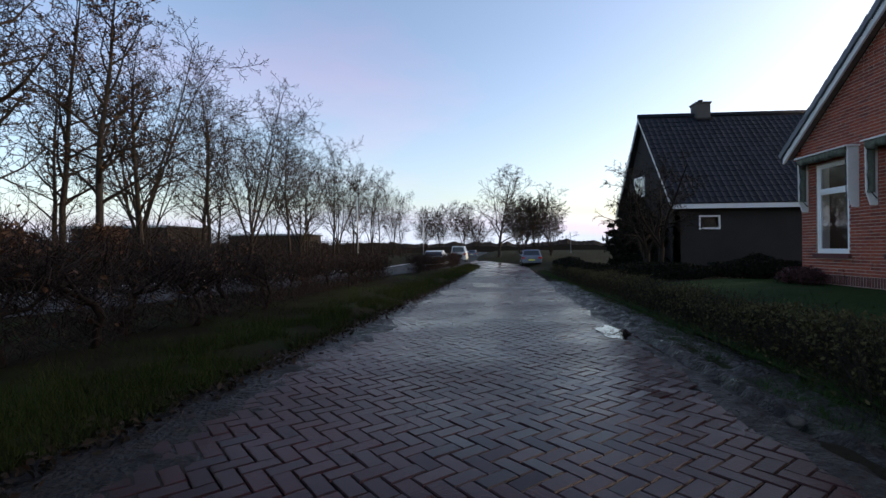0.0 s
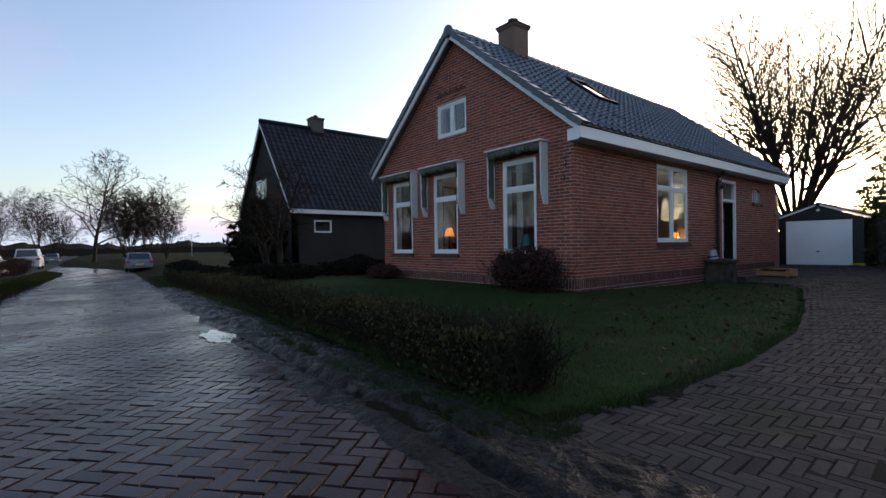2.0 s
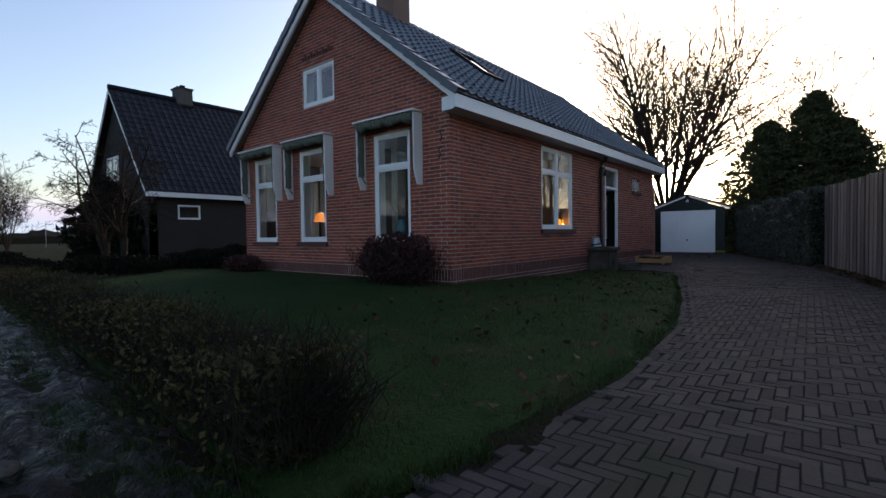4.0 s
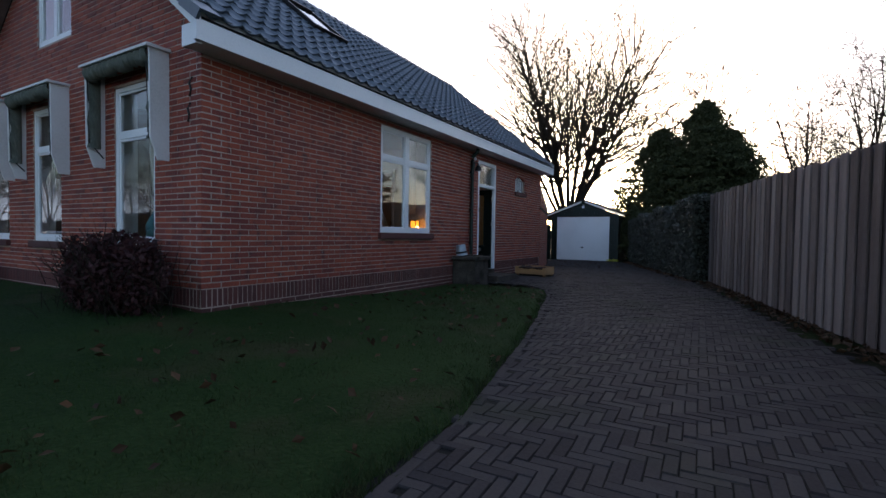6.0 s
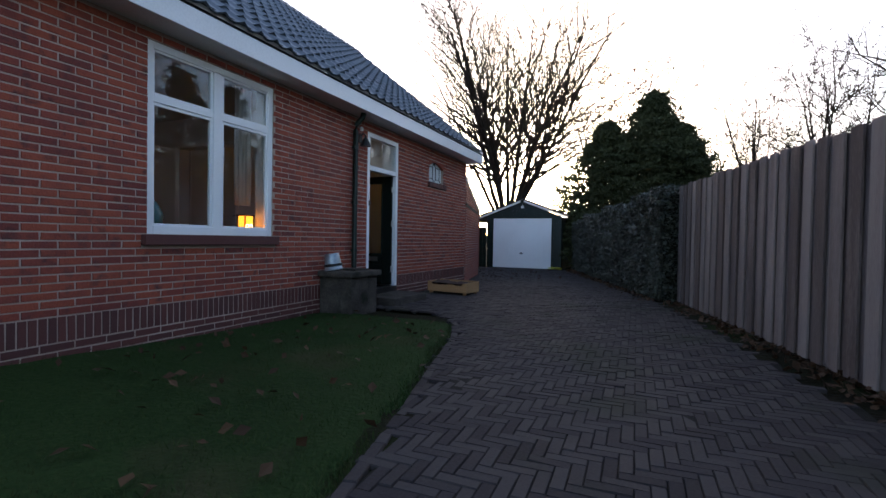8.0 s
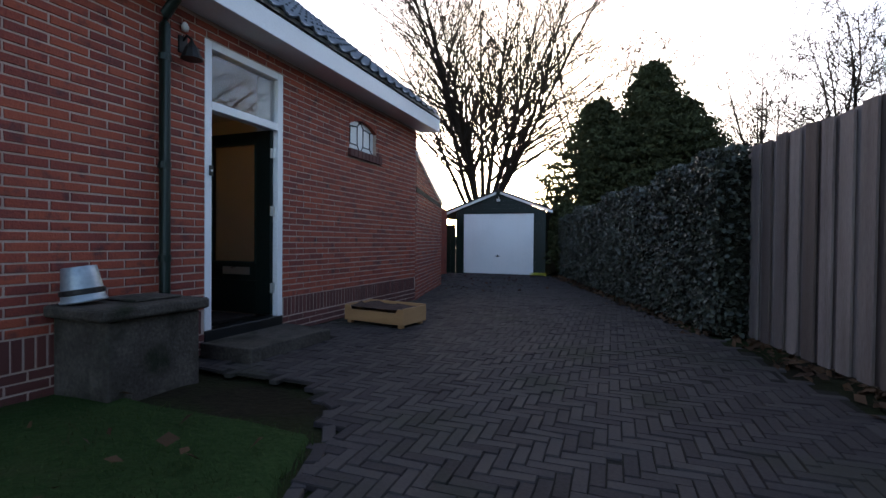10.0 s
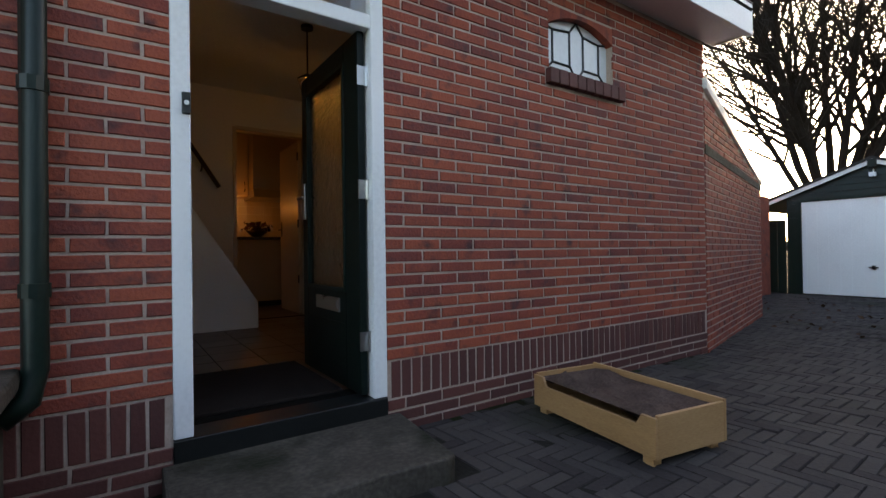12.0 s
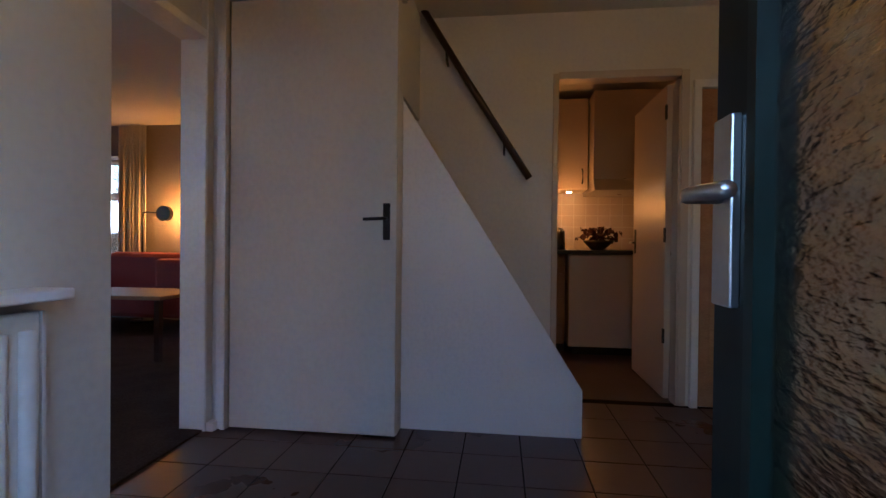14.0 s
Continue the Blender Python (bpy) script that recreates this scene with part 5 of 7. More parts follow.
def lawn_patch(mb, y0, y1, x_lo, rows, cols):
    """Turf from x_lo to the ragged edge of the drive."""
    base = len(mb.v)
    for j in range(rows + 1):
        y = y0 + (y1 - y0) * j / rows
        a = max(x_lo, (-4.855 - y) / 0.065)
        b = lerp(y, LAWN_EDGE) - 0.08 + 0.09 * noise.noise((y * 2.2, 1, 0)) + 0.05 * noise.noise((y * 7, 4, 0))
        for i in range(cols + 1):
            x = a + (b - a) * i / cols
            drop = 0.06 if i == cols else 0.0
            mb.v.append((x, y, ground_z(x, y) + 0.03 - drop + 0.012 * noise.noise((x * 3, y * 3, 0))))
    w = cols + 1
    for j in range(rows):
        for i in range(cols):
            q = base + j * w + i
            mb.f.append((q, q + 1, q + w + 1, q + w))


lm = MB()
lawn_patch(lm, -5.06, -0.02, -8, 60, 70)
lawn_patch(lm, -0.02, 5.6, 0.02, 80, 30)
tagged(part("lawn", lm, M_LAWN, smooth=True), "damp green lawn before and beside the house", "lawn", kind="structure")
rg = random.Random(33)
sp = []
while len(sp) < 80000:
    x, y = (rg.uniform(-0.2, 4), rg.uniform(-5, 6.4)) if rg.random() < 0.72 else (rg.uniform(-8, 4), rg.uniform(-5, 0))
    if on_lawn(x, y) and noise.noise((x * 1.7, y * 1.7, 3)) + 0.5 * noise.noise((x * 6, y * 6, 1)) > rg.uniform(-0.75, 0.15):
        sp.append((x, y))
blades("lawn_grass", "short damp green grass of the lawn", sp, 0.045, 0.085, 0.004, M_GRASS, rg)
sp = []
while len(sp) < 60000:
    x = 5 - 45 * rg.random() ** 1.7
    d = abs(rg.gauss(0.5, 0.5)) + 0.06
    if noise.noise((x * 0.9, d * 1.3, 2)) > -0.2 and noise.noise((x * 3.1, d * 4, 6)) > -0.25:
        sp.append((x, road_left(x) + 0.03 - d))
blades("verge_grass", "rough yellow-green grass on the bank of the lane", sp, 0.05, 0.17, 0.004, M_DRYGRASS, rg)
sp = []
while len(sp) < 42000:
    x = 3.6 - 30 * rg.random() ** 1.5
    d = rg.gauss(0.58, 0.17)
    if d > 0.2 and noise.noise((x * 0.9, d * 2, 7)) > -0.2:
        sp.append((x, road_right(x) + d))
blades("verge_grass", "thin trodden grass between lane and hedge", sp, 0.02, 0.065, 0.004, M_GRASS, rg)
sp = [(rg.uniform(2.6, 4.2), rg.uniform(-5.1, -4.2)) for _ in range(2500)]
blades("verge_grass", "thin trodden grass at the mouth of the drive", [p for p in sp if not in_drive(*p)], 0.03, 0.09, 0.005, M_DRYGRASS, rg)
lp = []
for _ in range(900):
    y = rg.uniform(-1, 9.4)
    lp.append((fence_x(y) - abs(rg.gauss(0.1, 0.14)), y, ground_z(4, y) + rg.uniform(0.0, 0.04)))
for _ in range(500):
    s = rg.uniform(0, ilen)
    p = IV0 + idir * s + inrm * abs(rg.gauss(0.08, 0.12))
    lp.append((p.x, p.y, ground_z(p.x, p.y) + rg.uniform(0.0, 0.04)))
for _ in range(420):
    x, y = rg.uniform(0.1, 3.5), rg.uniform(-4, 6.2)
    if on_lawn(x, y):
        lp.append((x, y, ground_z(x, y) + 0.07))
for _ in range(110):
    lp.append((rg.uniform(-1.6, 2), rg.uniform(13, 18.4), 0.03))
lt_ = []
for _ in range(3600):
    x = 5 - 26 * rg.random() ** 1.5
    y = road_left(x) - rg.gauss(0.03, 0.1)
    lt_.append((x, y, ground_z(x, y) + rg.uniform(0.0, 0.06)))
tagged(part("leaf_litter", leaf_cloud(lt_, 0.036, rg, 0.8, (0, 0, 0.8), 1.8), M_LITTER), "dark rotting leaves and straw along the bank of the lane", "leaves", kind="stuff")
tagged(part("fallen_leaves", leaf_cloud(lp, 0.055, rg, 0.6, (0, 0, 1.0), 1.5), M_BROWNLEAF), "withered brown leaves strewn along the fence and lawn", "leaves", kind="stuff")

# ---------------------------------------------------------------- things outside the house
M_STRIPE = mat("awning_cloth", [(0.05, 0.06, 0.045), (0.1, 0.11, 0.085), (0.2, 0.2, 0.165)], 0.9, 6, 60, 0.2, 0.003, stretch=(9, 1, 0.2))
M_AWN = mat("aged_white_paint", [(0.55, 0.53, 0.5), (0.7, 0.68, 0.65), (0.76, 0.74, 0.71)], 0.55, 2, 50, 0.1, 0.002)


def awning(w):
    """A folded window canopy: hood, two side boards, gathered cloth, iron arms; x along the wall, -y outwards."""
    t = thing("window_awning", "folded canvas awning with white side boards over a window", "awning")
    part("hood", MB().box(-0.04, -0.27, 1.2, w + 0.04, 0.0, 1.235), M_AWN, t, "white hood board", bevel=0.006)
    for x in (0.0, w - 0.028):
        part("side_board", MB().prism([(x, 0, 0.0), (x, -0.13, 0.0), (x, -0.21, 0.25), (x, -0.22, 1.2), (x, 0, 1.2)], (0.028, 0, 0)), M_AWN, t, "white side board", bevel=0.004)
    cloth = MB()
    n = 60
    for k in range(n + 1):
        f = k / n
        drop = 0.11 + 0.05 * abs(math.sin(f * math.pi * 6)) + 0.02 * math.sin(f * 23)
        out = -0.235 - 0.02 * math.sin(f * math.pi * 24)
        x = 0.03 + f * (w - 0.06)
        cloth.v += [(x, out, 1.195), (x, out - 0.02, 1.195 - drop * 0.5), (x, out + 0.015, 1.195 - drop), (x, out + 0.1, 1.195 - drop * 0.9)]
    for k in range(n):
        for j in range(3):
            cloth.f.append((k * 4 + j, k * 4 + j + 1, k * 4 + 5 + j, k * 4 + 4 + j))
    part("cloth", cloth, M_STRIPE, t, "gathered grey-green striped canvas", smooth=True)
    for x, s in ((0.045, 1), (w - 0.045, -1)):
        drape = MB()
        for k in range(15):
            f = k / 14
            z, b = 1.18 - f * 0.95, 0.05 * math.sin(f * 17)
            drape.v += [(x, -0.2 + b * 0.3, z), (x + s * (0.035 + 0.02 * math.sin(f * 21)), -0.16 + b, z), (x, -0.06, z)]
        for k in range(14):
            drape.f += [(k * 3, k * 3 + 1, k * 3 + 4, k * 3 + 3), (k * 3 + 1, k * 3 + 2, k * 3 + 5, k * 3 + 4)]
        part("side_cloth", drape, M_STRIPE, t, "gathered grey-green striped canvas", smooth=True)
        part("arm", MB().tube([(x, -0.03, 0.12), (x + s * 0.02, -0.2, 0.3), (x + s * 0.02, -0.215, 1.05)], 0.009, 6), M_IRON, t, "black iron folding arm")
    return t


aw = awning(1.46)
aw.matrix_basis = pose(-2.05, 0.0, 1.85)
aw["group"] = "awnings of the gable"
for x in (-4.46, -6.33):
    copy_thing(aw, pose(x, 0.0, 1.82))

# iron wall anchors
for x, z in ((-0.2, 2.35), (-0.17, 2.62)):
    an_ = thing("wall_anchor", "small rusty iron wall anchor", "wall anchor", pose(x, -0.012, z))
    part("bar", MB().tube([(-0.02, 0, -0.1), (0.015, -0.01, -0.03), (-0.015, -0.01, 0.04), (0.025, 0, 0.1)], 0.012, 6), M_IRON, an_, smooth=True)

# brick ornament over the attic window
orn = thing("brick_ornament", "row of projecting brick headers above the attic window", "ornament", kind="structure")
for k in range(11):
    part("brick", MB().box(-4.0 + k * 0.1, -0.025, 4.72, -3.94 + k * 0.1, 0.0, 4.78 + (0.05 if k % 2 else 0)), M_PLINTH, orn)

# downpipe
dp = thing("downpipe", "dark green downpipe beside the front door", "downpipe")
part("pipe", MB().tube([(0.2, 6.24, 2.95), (0.18, 6.24, 2.88), (0.07, 6.24, 2.78), (0.062, 6.24, 2.7), (0.062, 6.24, 0.62), (0.075, 6.22, 0.52), (0.11, 6.15, 0.47)], 0.04, 12), M_GREEN, dp, smooth=True)
for z in (0.9, 1.62, 2.45):
    part("collar", MB().tube([(0.062, 6.24, z - 0.025), (0.062, 6.24, z + 0.025)], 0.046, 12), M_GREEN, dp)
    part("bracket", MB().box(0.0, 6.225, z - 0.012, 0.04, 6.255, z + 0.012), M_IRON, dp)

# outside lantern
lt = thing("wall_lantern", "dark outdoor wall lantern with a small sensor", "wall lamp", pose(0, 6.44, 2.5))
part("backplate", MB().box(-0.0, -0.04, 0.06, 0.02, 0.04, 0.2), M_IRON, lt, bevel=0.005)
part("arm", MB().tube([(0.01, 0, 0.16), (0.06, 0, 0.2), (0.11, 0, 0.16)], 0.01, 6), M_IRON, lt)
part("shade", MB().lathe([(0.085, 0.0), (0.05, 0.09), (0.02, 0.13), (0.008, 0.16)], (0.11, 0, 0.0), 10), M_IRON, lt)
part("sensor", MB().lathe([(0.025, 0), (0.03, 0.03), (0.02, 0.06), (0.005, 0.07)], (0.035, 0, 0.24), 12), M_WHITE, lt, "white sensor dome", smooth=True)

# concrete trough with slab, bucket
tr = thing("concrete_trough", "square grey concrete trough with a thick slab on top", "trough")
part("body", MB().box(0.012, 5.5, -0.05, 0.53, 6.15, 0.55), M_CONC, tr, bevel=0.015)
part("slab", MB().box(0.012, 5.44, 0.552, 0.58, 6.2, 0.63), M_CONC, tr, "thick worn cover slab", bevel=0.02)
part("lid", MB().box(0.1, 5.75, 0.632, 0.42, 6.1, 0.65), M_CONC, tr, bevel=0.008)
M_ZINC = mat("zinc_bucket", [(0.2, 0.24, 0.26), (0.3, 0.34, 0.36), (0.38, 0.42, 0.44)], 0.45, 4, 40, 0.1, 0.003, metal=0.5)
bk = thing("bucket", "grey-blue upturned metal bucket on the trough", "bucket", pose(0.19, 5.58, 0.645, 4, -7, 0))
part("shell", MB().lathe([(0.125, 0.0), (0.13, 0.012), (0.12, 0.02), (0.108, 0.12), (0.095, 0.22), (0.09, 0.226), (0.02, 0.226)], (0, 0, 0), 20), M_ZINC, bk, smooth=True)
part("band", MB().lathe([(0.118, 0.05), (0.124, 0.055), (0.122, 0.08), (0.114, 0.085)], (0, 0, 0), 20), M_IRON, bk)

# pine box with a dark cushion
bx = thing("pine_box", "low pine box with a dark cushion on small feet", "box", Matrix.Translation((0.2, 8.53, ground_z(0.6, 8.6))) @ pose(0, 0, 0, 0, 0, -9))
part("front_board", MB().prism([(0, 0, 0.035), (0.87, 0, 0.035), (0.87, 0, 0.215), (0.79, 0, 0.215), (0.76, 0, 0.165), (0.11, 0, 0.165), (0.08, 0, 0.215), (0, 0, 0.215)], (0, 0.018, 0)), M_PINE, bx, "front board with a lowered edge", bevel=0.003)
part("back_board", MB().box(0, 0.462, 0.035, 0.87, 0.48, 0.235), M_PINE, bx, bevel=0.003)
part("end_board", MB().box(0, 0.018, 0.035, 0.018, 0.462, 0.225), M_PINE, bx, bevel=0.003)
part("end_board", MB().box(0.852, 0.018, 0.035, 0.87, 0.462, 0.225), M_PINE, bx, bevel=0.003)
part("base", MB().box(0.018, 0.018, 0.045, 0.852, 0.462, 0.06), M_PINE, bx)
for x, y in ((0.03, 0.02), (0.78, 0.02), (0.03, 0.41), (0.78, 0.41)):
    part("foot", MB().box(x, y, -0.01, x + 0.06, y + 0.05, 0.036), M_PINE, bx, bevel=0.003)
M_CUSH = mat("dark_cloth", [(0.03, 0.021, 0.018), (0.055, 0.04, 0.033), (0.08, 0.06, 0.05)], 0.95, 6, 60, 0.8, 0.01, spec=0.08)
M_FABRIC = mat("brown_cushion_cloth", [(0.05, 0.031, 0.025), (0.09, 0.058, 0.047), (0.13, 0.086, 0.07)], 0.98, 8, 60, 0.9, 0.012, spec=0.04)
cu = MB()
for j in range(9):
    for i in range(15):
        x, y = 0.02 + i * 0.83 / 14, 0.02 + j * 0.44 / 8
        edge = min(i, 14 - i, j, 8 - j)
        fold = 0.03 + 0.085 * noise.noise((x * 6, y * 6, 2)) + 0.035 * noise.noise((x * 13, y * 9, 6))
        cu.v.append((x, y, 0.125 + (0.075 if edge == 0 else fold + (0.045 if edge == 1 else 0.02))))
for j in range(8):
    for i in range(14):
        cu.f.append((j * 15 + i, j * 15 + i + 1, (j + 1) * 15 + i + 1, (j + 1) * 15 + i))
part("cushion", cu, M_FABRIC, bx, "rumpled dark brown cushion", smooth=True)

# yellow hose by the garage
M_YELLOW = mat("yellow_plastic", [(0.45, 0.42, 0.03), (0.6, 0.56, 0.05)], 0.45, 3, 40, 0.05, 0.002)
hs = thing("garden_hose", "coil of bright yellow garden hose by the garage", "hose", pose(0.82, 18.25, 0.0))
part("coil", MB().tube([((0.22 + 0.03 * math.sin(k)) * math.cos(k * 0.42), (0.2 + 0.03 * math.cos(k * 0.7)) * math.sin(k * 0.42), 0.03 + 0.003 * (k % 30)) for k in range(60)], 0.013, 6), M_YELLOW, hs, smooth=True)
# stone at the edge of the lane, scraps of mud
sr = random.Random(2)
for k, (x, y, s) in enumerate(((1.97, -5.62, 0.05), (2.35, -5.45, 0.022), (1.2, -5.5, 0.02), (2.8, -5.25, 0.02), (0.4, -5.4, 0.022))):
    sm = MB()
    for i in range(5):
        for j in range(8):
            a, b = math.pi * (i + 0.5) / 5 - math.pi / 2, 2 * math.pi * j / 8
            r = s * (1 + 0.25 * sr.uniform(-1, 1))
            sm.v.append((r * 1.4 * math.cos(a) * math.cos(b), r * math.cos(a) * math.sin(b), r * 0.6 * math.sin(a)))
    sm.f = [(i * 8 + j, i * 8 + (j + 1) % 8, (i + 1) * 8 + (j + 1) % 8, (i + 1) * 8 + j) for i in range(4) for j in range(8)] + [tuple(range(8))[::-1], tuple(range(32, 40))]
    part_ = part("stone", sm, M_CONC, smooth=True, m=pose(x, y, ground_z(x, y) + s * 0.3, 0, 0, 40 * k))
    tagged(part_, "muddy grey stone at the edge of the lane", "stone")
# puddle
pm = MB()
pc = Vector((-1.5, road_right(-1.5) - 0.27))
ring = [(pc.x + (0.55 + 0.09 * math.sin(3 * w) + 0.05 * math.sin(7 * w)) * math.cos(w), pc.y + (0.19 + 0.03 * math.sin(5 * w)) * math.sin(w)) for w in [6.2832 * k / 40 for k in range(40)]]
pz = ground_z(pc.x, pc.y) + 0.012
pm.v = [(x, y, pz) for x, y in ring]
pm.f = [tuple(range(40))]
tagged(part("puddle", pm, M_WATER), "shallow rain puddle at the edge of the lane", "puddle", kind="structure")

# ---------------------------------------------------------------- the dark house next door
M_DARKWALL = mat("dark_render", [(0.025, 0.022, 0.021), (0.036, 0.032, 0.03), (0.046, 0.041, 0.039)], 0.9, 1, 40, 0.3, 0.006, spec=0.15)
M_DARKTILE = mat("dark_roof_tile", [(0.008, 0.0095, 0.013), (0.014, 0.017, 0.023), (0.022, 0.026, 0.034)], 0.8, 1, 30, 0.2, 0.004, piece=0.5, spec=0.2)
nb = thing("house", "dark rendered house with a steep black tiled roof", "house")
x0, x1, y0, y1, ez, rx, rz = -25.4, -17.5, 1.6, 12.5, 2.75, -21.45, 8.1
nb_hole = [(2.67, 3.62, 1.84, 2.48)]
wb = MB()
for p, q, z0, z1 in cells(nb_hole, y0, y1, -0.6, ez + 0.3):
    wb.box(x1 - 0.25, p, z0, x1, q, z1)
part("wall", wb, M_DARKWALL, nb)
part("wall", MB().box(x0, y0 + 0.25, -0.6, x0 + 0.25, y1, ez), M_DARKWALL, nb)
part("wall", MB().prism([(x0, y0, -0.6), (x1, y0, -0.6), (x1, y0, ez), (rx, y0, rz - 0.15), (x0, y0, ez)], (0, 0.25, 0)), M_DARKWALL, nb)
part("wall", MB().prism([(x0, y1, -0.6), (x1, y1, -0.6), (x1, y1, ez), (rx, y1, rz - 0.15), (x0, y1, ez)], (0, 0.25, 0)), M_DARKWALL, nb)
wn = part("window", bars(0.95, 0.64, 0.07, 0.0, 0.08), M_WHITE, nb, "small white-framed window", m=pose(x1 + 0.02, 2.67, 1.84, 0, 0, 90))
part("pane", MB().box(0.07, 0.04, 0.07, 0.88, 0.046, 0.57), M_GLASS, wn)
# added black board keeps the pane dark, in place of an unlit room
part("blind", MB().box(0.05, 0.2, 0.02, 0.92, 0.22, 0.62), M_BLACK, wn, "black board standing for the dark room behind")
wn = part("window", bars(1.6, 1.15, 0.08, -0.04, 0.03, [(0.8, 0.07)]), M_WHITE, nb, "gable window", m=pose(-22.9, y0 - 0.02, 3.8))
part("pane", MB().box(0.08, -0.02, 0.08, 1.52, -0.012, 1.07), M_GLASS, wn)
part("eaves_board", MB().box(x1 + 0.34, y0 - 0.3, 2.78, x1 + 0.4, y1 + 0.3, 3.02), M_WHITE, nb, "white eaves board")
part("soffit", MB().box(x1, y0, 2.8, x1 + 0.34, y1, 2.83), M_WHITE, nb)
for xe in (x1 + 0.38, x0 - 0.38):
    a, b = (rx, rz + 0.02), (xe, 2.98)
    part("bargeboard", MB().prism([(a[0], y0 - 0.3, a[1] - 0.22), (b[0], y0 - 0.3, b[1] - 0.22), (b[0], y0 - 0.3, b[1]), (a[0], y0 - 0.3, a[1])], (0, 0.05, 0)), M_WHITE, nb, "white bargeboard")
nl = math.hypot(x1 + 0.42 - rx, rz - 2.98)
nu = Vector((rx - x1 - 0.42, 0, rz - 2.98)).normalized()
for nm, ft, al, up_ in (("east", (x1 + 0.42, y0 - 0.3, 3.0), (0, 1, 0), nu), ("west", (x0 - 0.42, y1 + 0.3, 3.0), (0, -1, 0), (-nu.x, 0, nu.z))):
    rf = tile_roof("roof_slope", ft, al, up_, y1 - y0 + 0.6, nl, "black tiled roof slope", M_DARKTILE, 0, 0.3, 0.36)
    rf.parent = nb
    del rf["kind"]
    del rf["category"]
part("ridge", MB().tube([(rx, y0 - 0.3, rz + 0.04), (rx, y1 + 0.3, rz + 0.04)], 0.13, 10), M_DARKTILE, nb, smooth=True)
M_GREYCHIM = mat("grey_chimney_render", [(0.06, 0.055, 0.05), (0.1, 0.09, 0.08)], 0.9, 2, 50, 0.3, 0.006)
nc = chimney((rx, 4.6, rz - 0.3), 0.72, 8.75, 0, M_GREYCHIM, label="brown chimney on the ridge of the dark house")

# ---------------------------------------------------------------- vehicles
M_TYRE = mat("tyre_rubber", [(0.012, 0.012, 0.012), (0.022, 0.022, 0.022)], 0.8, 8, 40, 0.1, 0.003)
M_LENS = mat("red_lens", [(0.3, 0.01, 0.01), (0.4, 0.02, 0.02)], 0.2, 3, 30, 0)
M_CARGLASS = mat("tinted_glass", [(0.02, 0.025, 0.03), (0.035, 0.042, 0.05)], 0.06, 2, 20, 0, rough_var=0.02)


